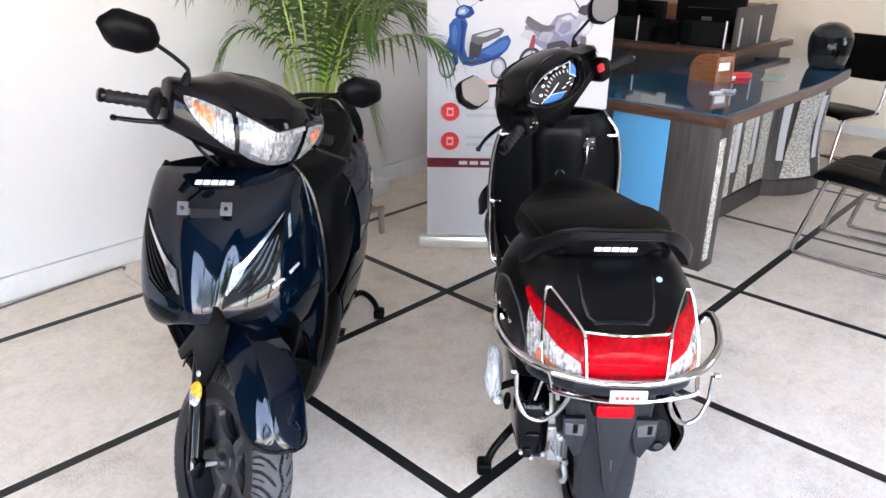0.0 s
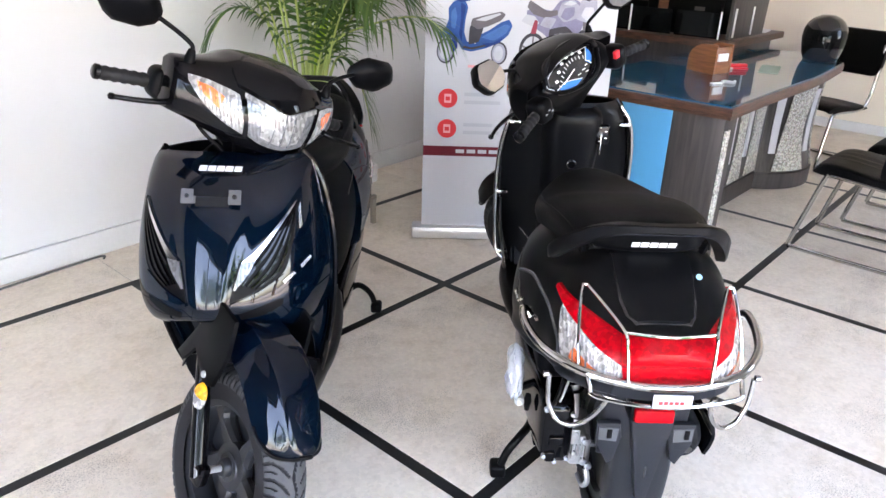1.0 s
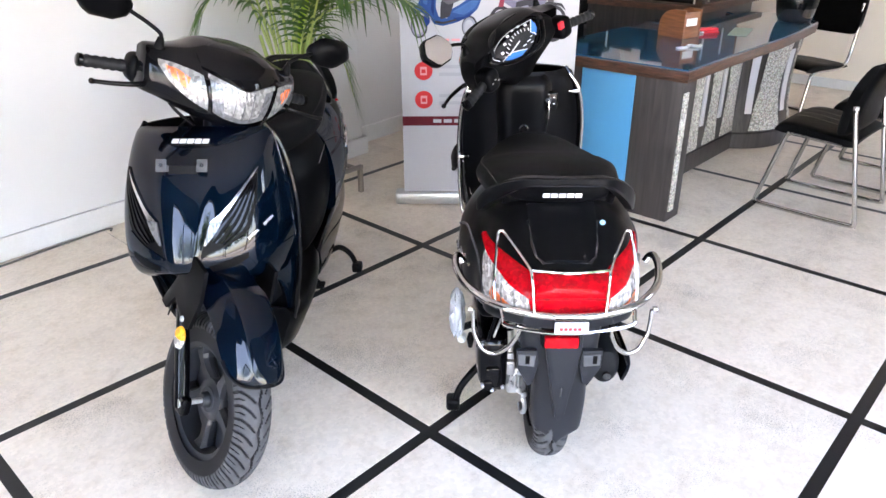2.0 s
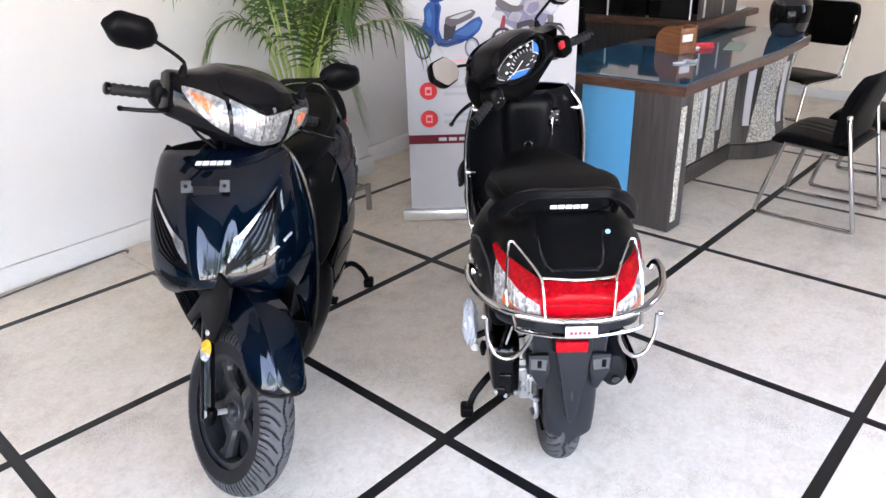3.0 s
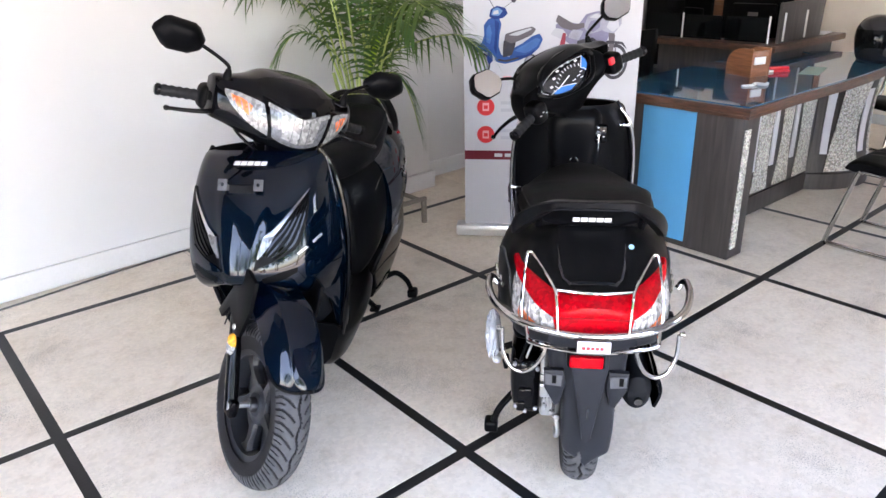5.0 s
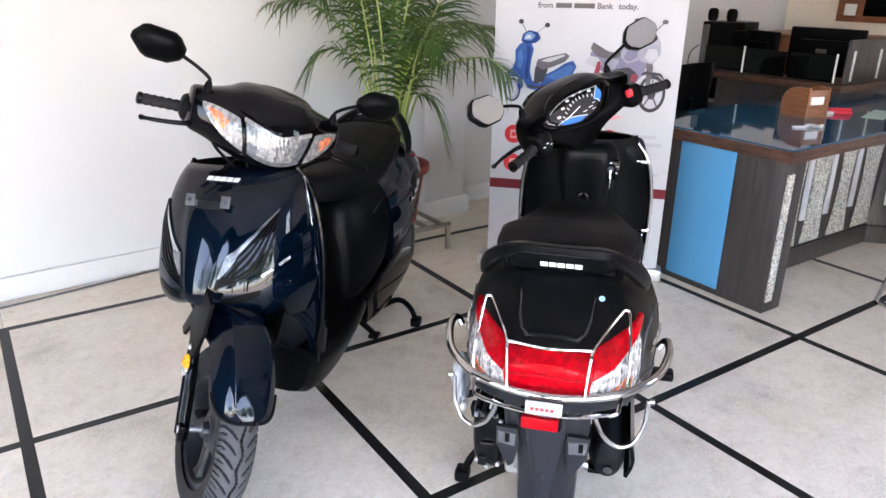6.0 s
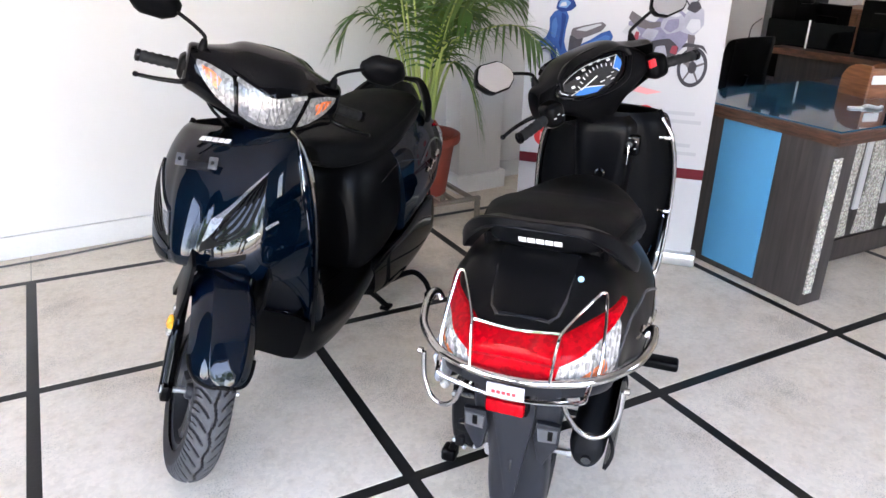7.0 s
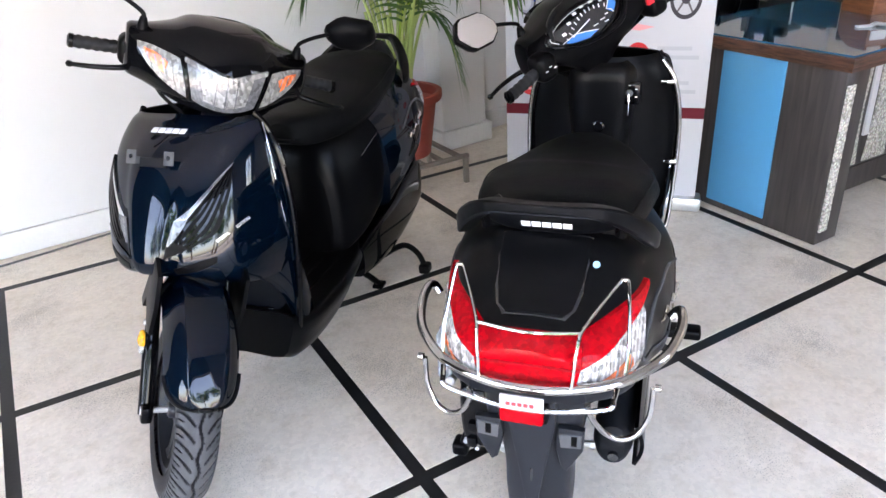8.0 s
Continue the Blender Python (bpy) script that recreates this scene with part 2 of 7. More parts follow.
# ---- building helpers ----
def part(name, bm, material, parent=None, label="", smooth=True):
    """Links a bmesh as one mesh object under a thing or part."""
    me = bpy.data.meshes.new(name)
    bmesh.ops.recalc_face_normals(bm, faces=bm.faces)
    bm.to_mesh(me)
    bm.free()
    me.materials.append(material)
    if smooth:
        me.polygons.foreach_set("use_smooth", [True] * len(me.polygons))
        me.set_sharp_from_angle(angle=radians(38))
    ob = new(name, me)
    ob.parent = parent
    if label:
        tagged(ob, label)
    return ob


def thing(name, m, label, category, group="", kind=""):
    ob = new(name)
    ob.empty_display_size = 0.05
    ob.matrix_basis = m
    return tagged(ob, label, category, group, kind)


def block(bm, lo, hi, bevel=0.0, seg=2, m=None):
    """A box between two corners, with rounded edges."""
    c = [(a + b) / 2 for a, b in zip(lo, hi)]
    s = [abs(b - a) for a, b in zip(lo, hi)]
    made = bmesh.ops.create_cube(bm, size=1.0, matrix=Matrix.Translation(c) @ Matrix.Diagonal((*s, 1)))["verts"]
    if bevel:
        edges = list({e for v in made for e in v.link_edges})
        out = bmesh.ops.bevel(bm, geom=edges, offset=min(bevel, min(s) * 0.48), segments=seg, affect="EDGES", profile=0.5)
        made = out["verts"]
    if m is not None:
        bmesh.ops.transform(bm, matrix=m, verts=list({v for v in made}))
    return bm


def boxm(lo, hi, bevel=0.004, seg=2, m=None):
    return block(bmesh.new(), lo, hi, bevel, seg, m)


def spline(points, n, closed=False):
    """Catmull-Rom through points; n steps a span."""
    p = np.asarray(points, float)
    k = len(p)
    out = []
    for i in range(k if closed else k - 1):
        if closed:
            a, b, c, d = p[(i - 1) % k], p[i], p[(i + 1) % k], p[(i + 2) % k]
        else:
            b, c = p[i], p[i + 1]
            a = p[i - 1] if i else 2 * b - c
            d = p[i + 2] if i + 2 < k else 2 * c - b
        for j in range(n):
            t = j / n
            out.append(0.5 * (2 * b + (c - a) * t + (2 * a - 5 * b + 4 * c - d) * t * t + (3 * b - a - 3 * c + d) * t ** 3))
    if not closed:
        out.append(p[-1])
    return np.array(out)


def tube(bm, points, radius, sides=10, smooth=5, caps=True, closed=False, squash=1.0):
    """A round bar along a line; radius one number or one per point."""
    pts = spline(points, smooth, closed) if smooth > 1 else np.asarray(points, float)
    rad = np.atleast_1d(np.asarray(radius, float))
    if len(rad) == 1:
        rad = np.full(len(pts), rad[0])
    else:
        rad = np.interp(np.linspace(0, 1, len(pts)), np.linspace(0, 1, len(rad)), rad)
    rings, up = [], None
    k = len(pts)
    for i in range(k):
        t = pts[(i + 1) % k] - pts[i - 1] if closed else pts[min(i + 1, k - 1)] - pts[max(i - 1, 0)]
        t = t / (np.linalg.norm(t) + 1e-9)
        if up is None:
            up = np.array([0, 0, 1.0]) if abs(t[2]) < 0.9 else np.array([1.0, 0, 0])
        side = np.cross(t, up)
        side /= np.linalg.norm(side) + 1e-9
        up = np.cross(side, t)
        rings.append([bm.verts.new(pts[i] + rad[i] * (math.cos(a) * side + squash * math.sin(a) * up)) for a in (2 * math.pi * j / sides for j in range(sides))])
    for i in range(k if closed else k - 1):
        a, b = rings[i], rings[(i + 1) % k]
        for j in range(sides):
            bm.faces.new((a[j], a[(j + 1) % sides], b[(j + 1) % sides], b[j]))
    if caps and not closed:
        bm.faces.new(rings[0][::-1])
        bm.faces.new(rings[-1])
    return bm


def band(bm, points, across, along, smooth=3):
    """A flat bar with softened corners along a line; half sizes across it and upwards, one per point."""
    pts = spline(points, smooth)
    at = np.linspace(0, 1, len(pts))
    wa = np.interp(at, np.linspace(0, 1, len(across)), across)
    wb = np.interp(at, np.linspace(0, 1, len(along)), along)
    rows = []
    for i, p in enumerate(pts):
        t = Vector(pts[min(i + 1, len(pts) - 1)] - pts[max(i - 1, 0)]).normalized()
        side = t.cross(Vector((0, 0, 1))).normalized()
        up = side.cross(t).normalized()
        rows.append([Vector(p) + side * (u * wa[i]) + up * (v * wb[i]) for u, v in ((-1, -.7), (-1, .7), (-.75, 1), (.75, 1), (1, .7), (1, -.7), (.75, -1), (-.75, -1))])
    made = grid_mesh(bm, rows, True)
    bm.faces.new(made[0][::-1])
    bm.faces.new(made[-1])
    return bm


def tubem(points, radius, **kw):
    return tube(bmesh.new(), points, radius, **kw)


def grid_mesh(bm, grid, wrap=False):
    """Quads over rows of points."""
    rows = [[bm.verts.new(p) for p in row] for row in grid]
    for a, b in zip(rows, rows[1:]):
        k = len(a)
        for j in range(k if wrap else k - 1):
            bm.faces.new((a[j], a[(j + 1) % k], b[(j + 1) % k], b[j]))
    return rows


def smooth_grid(grid, nu, nv, wrap=False):
    g = np.asarray(grid, float)
    rows = np.array([spline(r, nv, wrap) for r in g])
    return np.stack([spline(rows[:, j], nu) for j in range(rows.shape[1])], 1)


def skin(bm, grid, nu=4, nv=4, wrap=False, caps=False, thick=0.0):
    """A smooth sheet through a grid of control points (rows along the body)."""
    rows = grid_mesh(bm, smooth_grid(grid, nu, nv, wrap), wrap)
    if caps:
        bm.faces.new(rows[0][::-1])
        bm.faces.new(rows[-1])
    if thick:
        bmesh.ops.recalc_face_normals(bm, faces=bm.faces)
        bmesh.ops.solidify(bm, geom=bm.faces[:], thickness=thick)
    return bm


def prism(bm, outline, depth, m=None, bevel=0.0):
    """A flat outline in x, y pulled up by depth along z."""
    low = [bm.verts.new((x, y, 0)) for x, y in outline]
    face = bm.faces.new(low)
    up = bmesh.ops.extrude_face_region(bm, geom=[face])["geom"]
    verts = [g for g in up if isinstance(g, bmesh.types.BMVert)]
    bmesh.ops.translate(bm, verts=verts, vec=(0, 0, depth))
    allv = low + verts
    if bevel:
        rim = [e for f in up if isinstance(f, bmesh.types.BMFace) for e in f.edges]
        out = bmesh.ops.bevel(bm, geom=rim, offset=bevel, segments=2, affect="EDGES", profile=0.5)
        allv = list({v for v in allv if v.is_valid} | set(out["verts"]))
    if m is not None:
        bmesh.ops.transform(bm, matrix=m, verts=allv)
    return bm


def lathe(bm, profile, sides=32, m=None):
    """Turns (radius, height) pairs round z."""
    made = []
    rows = []
    for r, z in profile:
        row = [bm.verts.new((r * math.cos(2 * math.pi * j / sides), r * math.sin(2 * math.pi * j / sides), z)) for j in range(sides)]
        rows.append(row)
        made += row
    for a, b in zip(rows, rows[1:]):
        for j in range(sides):
            bm.faces.new((a[j], a[(j + 1) % sides], b[(j + 1) % sides], b[j]))
    if profile[0][0] > 1e-4:
        bm.faces.new(rows[0][::-1])
    if profile[-1][0] > 1e-4:
        bm.faces.new(rows[-1])
    bmesh.ops.remove_doubles(bm, verts=made, dist=1e-5)
    if m is not None:
        bmesh.ops.transform(bm, matrix=m, verts=[v for v in made if v.is_valid])
    return bm


def writing(name, text, size, material, parent, m, depth=0.0006, bold=0.0):
    """Raised lettering with the built-in font."""
    cu = bpy.data.curves.new(name, "FONT")
    cu.body, cu.size, cu.extrude, cu.align_x, cu.align_y, cu.offset = text, size, depth, "CENTER", "CENTER", bold
    cu.materials.append(material)
    ob = new(name, cu)
    ob.parent = parent
    ob.matrix_basis = m
    return ob


def basis_y(y):
    """Flat outlines stand upright in x and z, facing -y, at that y."""
    return Matrix(((1, 0, 0, 0), (0, 0, -1, y), (0, 1, 0, 0), (0, 0, 0, 1)))


# ---- the room ----
def wall(name, a, b, z0, z1, thick, material, label, side=1):
    """An upright wall from a to b on plan; its thickness lies to the left of the way, or to the right."""
    a, b = Vector(a), Vector(b)
    d = (b - a).normalized()
    n = Vector((-d.y, d.x)) * thick * side
    bm = bmesh.new()
    prism(bm, [tuple(a), tuple(b), tuple(b + n), tuple(a + n)], z1 - z0, Matrix.Translation((0, 0, z0)))
    return tagged(part(name, bm, material, smooth=False), label, "wall", kind="structure")


CEIL = 3.3
WALL_A, WALL_B = (-2.1, 2.945), (6.35, 3.43)
wall("wall_north", WALL_A, WALL_B, -0.05, CEIL, 0.2, M_WALL, "white painted plaster wall beside the palm")
wall("wall_east", (6.35, 3.43), (6.35, -2.0), -0.05, CEIL, 0.2, M_CREAM, "cream painted wall behind the desks and chairs", 1)
for name, x0, x1, z0, z1 in (("wall_south_pier", 1.8, 4.3, -0.05, CEIL), ("wall_south_corner", 5.6, 6.35, -0.05, CEIL), ("wall_south_parapet", 4.3, 5.6, -0.05, 1.0), ("wall_south_head", 4.3, 5.6, 2.35, CEIL)):
    wall(name, (x1, -2.0), (x0, -2.0), z0, z1, 0.2, M_WALL, "white painted wall beside the shop front", 1)
wall("wall_west_pier", (-2.1, 2.945), (-2.1, 1.2), -0.05, CEIL, 0.25, M_FASCIA, "dark grey wall beside the glass front", -1)
wall("wall_corner_pier", (-2.1, -1.8), (-2.1, -2.0), -0.05, CEIL, 0.25, M_FASCIA, "dark grey corner pier of the shop front", -1)
wall("wall_west_lintel", (-2.1, 1.2), (-2.1, -1.8), 2.35, CEIL, 0.25, M_FASCIA, "dark grey fascia over the glass front", -1)
wall("wall_south_lintel", (1.8, -2.0), (-2.1, -2.0), 2.35, CEIL, 0.2, M_FASCIA, "dark grey fascia over the wide entrance", 1)
bm = boxm((-2.35, -2.2, CEIL), (6.6, 3.75, CEIL + 0.15), 0)
tagged(part("ceiling", bm, M_CEIL, smooth=False), "plain grey ceiling of the showroom", "ceiling", kind="structure")


def glass_front(name, a, b, count, foot=0.0):
    """Aluminium mullions with panes between two points."""
    a, b = Vector((*a, 0)), Vector((*b, 0))
    d = b - a
    ang = math.degrees(math.atan2(d.y, d.x))
    w = thing(name, Matrix.Translation(a) @ pose(0, 0, 0, 0, 0, ang), "aluminium shop window with tall clear panes", "window", kind="structure")
    step = d.length / count
    for i in range(count + 1):
        part("window_frame", boxm((i * step - 0.03, -0.03, foot), (i * step + 0.03, 0.03, 2.35), 0.003), M_ALU, w)
    for z in (foot + 0.03, 2.32):
        for i in range(count):
            part("window_rail", boxm((i * step + 0.03, -0.025, z - 0.03), ((i + 1) * step - 0.03, 0.025, z + 0.03), 0.003), M_ALU, w)
    for i in range(count):
        ob = part("pane", boxm((i * step + 0.03, -0.004, foot + 0.06), ((i + 1) * step - 0.03, 0.004, 2.29), 0), M_GLASS, w, smooth=False)
        ob.visible_shadow = False
    return w


glass_front("window_1", (-2.22, -1.8), (-2.22, 1.2), 3)
glass_front("window_2", (4.33, -2.10), (5.57, -2.10), 2, 1.0)

# pillar and skirting along the white wall
d = (Vector(WALL_B) - Vector(WALL_A)).normalized()
WANG = math.degrees(math.atan2(d.y, d.x))


def on_wall(x):
    """A point of the white wall's face at that x."""
    return WALL_A[1] + (x - WALL_A[0]) * d.y / d.x


def at_wall(x):
    return pose(x, on_wall(x), 0, 0, 0, WANG)


tagged(part("pillar", boxm((0, -0.16, 0.001), (0.30, -0.002, CEIL), 0.006, m=at_wall(2.24)), M_WALL), "white plastered pillar standing proud of the wall", "pillar", kind="structure")
sk = thing("baseboard", Matrix.Identity(4), "grey stone skirting along the foot of the wall", "skirting", kind="structure")
run = (Vector(WALL_B) - Vector(WALL_A)).length
s0, s1 = (2.215 - WALL_A[0]) / d.x, (2.565 - WALL_A[0]) / d.x
wm = pose(*WALL_A, 0, 0, 0, WANG)
part("skirting_board", boxm((0.0, -0.022, 0.001), (s0, -0.001, 0.11), 0.006, m=wm), M_SKIRT, sk)
part("skirting_board", boxm((s0, -0.185, 0.001), (s1, -0.001, 0.11), 0.006, m=wm), M_SKIRT, sk)
part("skirting_board", boxm((s1, -0.022, 0.001), (run, -0.001, 0.11), 0.006, m=wm), M_SKIRT, sk)
part("skirting_board", boxm((6.325, -1.99, 0.001), (6.348, 3.38, 0.08), 0.006), M_SKIRT, sk)

# ---- outside the glass ----
bm = bmesh.new()
for lo, hi in (((-400, -400, -0.4), (400, 400, -0.12)),):
    block(bm, lo, hi)
tagged(part("ground", bm, M_ASPHALT, smooth=False), "grey paved forecourt outside the showroom", "ground", kind="structure")


def tree(x, y, height, spread, seed):
    rnd = random.Random(seed)
    t = thing("tree", pose(x, y, -0.12), "leafy green street tree on the forecourt", "tree", "trees outside")
    bm = bmesh.new()
    tube(bm, [(0, 0, 0), (0.05, 0.03, height * 0.3), (0.0, 0.08, height * 0.6), (0.06, 0, height * 0.85)], [0.16, 0.12, 0.08, 0.03], sides=9)
    tips = []
    for k in range(9):
        a, h0 = rnd.uniform(0, 6.28), height * rnd.uniform(0.35, 0.75)
        r = spread * rnd.uniform(0.5, 0.9)
        tip = (r * math.cos(a), r * math.sin(a), h0 + height * rnd.uniform(0.15, 0.3))
        tube(bm, [(0.02, 0.04, h0), (tip[0] * 0.5, tip[1] * 0.5, (h0 + tip[2]) / 2 - 0.1), tip], [0.05, 0.035, 0.012], sides=6, smooth=3)
        tips.append(tip)
    part("trunk", bm, M_BARK, t)
    bm = bmesh.new()
    for k in range(2600):
        c = Vector(rnd.choice(tips)) * rnd.uniform(0.7, 1.05)
        c += Vector((rnd.gauss(0, 0.32), rnd.gauss(0, 0.32), rnd.gauss(0, 0.28))) * spread * 0.45
        e = Euler((rnd.uniform(-1, 1), rnd.uniform(-1, 1), rnd.uniform(0, 6.3))).to_matrix()
        s = rnd.uniform(0.07, 0.14)
        vs = [bm.verts.new(c + e @ (Vector(q) * s)) for q in ((-1, 0, 0), (0, -0.45, 0.08), (1, 0, -0.1), (0, 0.45, 0.08))]
        bm.faces.new(vs)
    part("crown", bm, M_TREELEAF, t)


tree(-9.0, -3.0, 5.2, 1.9, 3)
tree(-6.6, -5.4, 5.4, 1.5, 13)
tree(-4.6, -8.2, 5.0, 1.6, 21)
tree(-11.5, -8.5, 6.0, 2.3, 5)
tree(-6.5, -11.5, 5.6, 2.0, 8)
tree(-1.6, -9.0, 4.6, 1.8, 31)
tree(1.6, -10.5, 5.0, 1.9, 37)
tree(4.6, -9.0, 4.6, 1.8, 41)
tree(-3.2, -13.5, 5.6, 2.2, 43)


# ---- roll-up banner ----
BA, BB = Vector((2.105, 2.292, 0)), Vector((2.721, 1.623, 0))
bd = (BB - BA).normalized()
BM = Matrix.Translation(BA) @ Matrix(((bd.x, 0, bd.y, 0), (bd.y, 0, -bd.x, 0), (0, 1, 0, 0), (0, 0, 0, 1)))
# local: x along the banner, y up, z towards the room
ban = thing("rollup_banner", BM, "white printed roll-up advertising banner on a silver base", "banner")


def flat(name, pts, material, z, parent=None, depth=0.0008, label=""):
    return part(name, prism(bmesh.new(), pts, depth, Matrix.Translation((0, 0, z))), material, parent or ban, label, smooth=False)


def rect(x0, y0, x1, y1):
    return [(x0, y0), (x1, y0), (x1, y1), (x0, y1)]


def disc(cx, cy, rx, ry=None, n=24):
    return [(cx + rx * math.cos(2 * math.pi * k / n), cy + (ry or rx) * math.sin(2 * math.pi * k / n)) for k in range(n)]


part("base_case", boxm((0.0, 0.003, -0.055), (0.909, 0.065, 0.035), 0.012), M_ALU, ban, "silver banner base")
part("sheet", boxm((0.047, 0.065, -0.004), (0.884, 1.98, 0.0), 0), M_BANNER, ban, smooth=False)
part("top_rail", boxm((0.043, 1.975, -0.012), (0.888, 2.0, 0.006), 0.004), M_ALU, ban)
flat("printed_band", rect(0.047, 0.415, 0.884, 0.462), M_MAROON, 0.0006)


# what is printed on it, in flat shapes of ink
for cx, cy in ((.155, .685), (.155, .545), (.60, .685), (.60, .545)):
    ic = flat("printed_icon", disc(cx, cy, .044), M_REDPRINT, .0006)
    flat("icon_line", rect(cx - .016, cy - .020, cx + .016, cy + .020), M_PINKPRINT, .0016, ic)
    flat("icon_line", rect(cx - .010, cy - .010, cx + .010, cy + .008), M_REDPRINT, .0026, ic)
    for k, w in enumerate((.135, .165)):
        flat("text_bar", rect(cx + .075, cy + .012 - k * .036, cx + .075 + w, cy + .028 - k * .036), M_GREYPRINT, .0006)
for k in range(9):
    x0 = .20 + k * .052
    flat("text_bar", rect(x0, .430, x0 + .040, .447), M_BANNER, .0016)
for row, (z0, n_, x0, w, g) in enumerate(((1.315, 5, .20, .082, .016), (1.42, 6, .12, .10, .02), (1.50, 5, .12, .12, .02))):
    for k in range(n_):
        flat("text_bar", rect(x0 + k * (w + g), z0, x0 + k * (w + g) + w, z0 + .024), M_SEATPRINT, .0006)
for word, x0 in (("from", .272), ("Bank", .532), ("today.", .634)):
    writing("printed_word", word, .034, M_SEATPRINT, ban, Matrix.Translation((x0, 1.272, .0010)), .0004, .0008)
for x0, x1 in ((.318, .388), (.398, .488)):
    flat("text_bar", rect(x0, 1.262, x1, 1.283), M_SEATPRINT, .0006)
for k in range(3):
    flat("text_bar", rect(.24 + k * .05, .825, .28 + k * .05, .836), M_PINKPRINT, .0006)


def rounded(pts):
    """An outline with its corners eased."""
    out = []
    for i, p in enumerate(pts):
        a, b = pts[i - 1], pts[(i + 1) % len(pts)]
        out += [(p[0] * .72 + a[0] * .28, p[1] * .72 + a[1] * .28), (p[0] * .94 + (a[0] + b[0]) * .03, p[1] * .94 + (a[1] + b[1]) * .03), (p[0] * .72 + b[0] * .28, p[1] * .72 + b[1] * .28)]
    return out


def printer(x, y, k, parent):
    """Returns a function that lays one eased ink shape, each a hair above the one before."""
    level = [0]

    def ink(kind, pts, material, ease=True):
        level[0] += 1
        o = [(x + p * k, y + q * k) for p, q in pts]
        return flat(kind, rounded(o) if ease else o, material, .0014 + .00035 * level[0], parent, .0003)
    return ink


def printed_scooter(x, y, k):
    body = [(.08, .34), (.04, .42), (.11, .47), (.15, .58), (.14, .72), (.20, .80), (.28, .84), (.36, .82), (.40, .74), (.37, .58), (.36, .42), (.40, .30), (.52, .27), (.58, .40), (.70, .46), (.84, .56), (.95, .60), (1.0, .52), (.95, .40), (.84, .30), (.66, .22), (.46, .17), (.33, .20), (.27, .32), (.18, .40)]
    ps_ = flat("printed_scooter", rounded([(x + p * k, y + q * k) for p, q in body]), M_BLUEPRINT, .0006, label="printed picture of a blue scooter")
    ink = printer(x, y, k, ps_)
    for cx, cy, rx, ry in ((.12, .17, .12, .165), (.84, .16, .11, .15)):
        ink("print_wheel", disc(cx, cy, rx, ry), M_DARKPRINT, False)
        ink("print_rim", disc(cx - .006, cy, rx * .84, ry * .86), M_SILVERPRINT, False)
        ink("print_gap", disc(cx - .01, cy, rx * .60, ry * .66), M_PALEPRINT, False)
        ink("print_shape", disc(cx - .01, cy, rx * .22, ry * .24), M_GREYPRINT, False)
    ink("print_shape", [(.02, .33), (.02, .41), (.10, .46), (.20, .43), (.23, .33), (.14, .36)], M_BLUEPRINT)
    ink("print_shape", [(.42, .26), (.43, .50), (.52, .58), (.62, .50), (.56, .30)], M_DARKPRINT)
    ink("print_shape", [(.44, .52), (.46, .60), (.60, .64), (.84, .70), (.90, .66), (.84, .58), (.66, .50), (.54, .46)], M_SEATPRINT)
    ink("print_shape", [(.50, .58), (.60, .62), (.82, .68), (.84, .66), (.64, .57)], M_GREYPRINT)
    ink("print_shape", [(.58, .36), (.70, .43), (.90, .54), (.97, .52), (.92, .42), (.76, .32)], M_LIGHTBLUE)
    ink("print_shape", [(.60, .28), (.76, .30), (.90, .38), (.84, .30), (.66, .23)], M_NAVYPRINT)
    ink("print_shape", [(.18, .48), (.18, .68), (.23, .74), (.26, .62), (.24, .46)], M_LIGHTBLUE)
    ink("print_shape", [(.30, .80), (.37, .76), (.34, .50), (.33, .30), (.29, .40), (.31, .60)], M_NAVYPRINT)
    ink("print_shape", [(.06, .38), (.11, .43), (.17, .40), (.12, .37)], M_LIGHTBLUE)
    ink("print_shape", [(.34, .22), (.48, .20), (.66, .25), (.64, .27), (.46, .23), (.36, .25)], M_DARKPRINT)
    ink("print_shape", [(.20, .36), (.26, .35), (.28, .22), (.22, .16), (.19, .24)], M_NAVYPRINT)
    ink("print_shape", [(.22, .84), (.24, .94), (.33, .99), (.45, .96), (.49, .88), (.42, .82), (.30, .80)], M_NAVYPRINT)
    ink("print_shape", [(.25, .86), (.27, .94), (.34, .97), (.42, .92), (.36, .85)], M_SKYPRINT)
    ink("print_shape", [(.27, .87), (.29, .92), (.35, .93), (.36, .88)], M_PALEPRINT)
    for cx, cy in ((.21, 1.10), (.57, 1.06)):
        ink("print_stem", [(cx - .006, cy), (cx + .006, cy), (.36 + (cx - .38) * .35, .95), (.35 + (cx - .38) * .35, .95)], M_DARKPRINT, False)
        ink("print_mirror", disc(cx, cy, .035, .032), M_DARKPRINT, False)


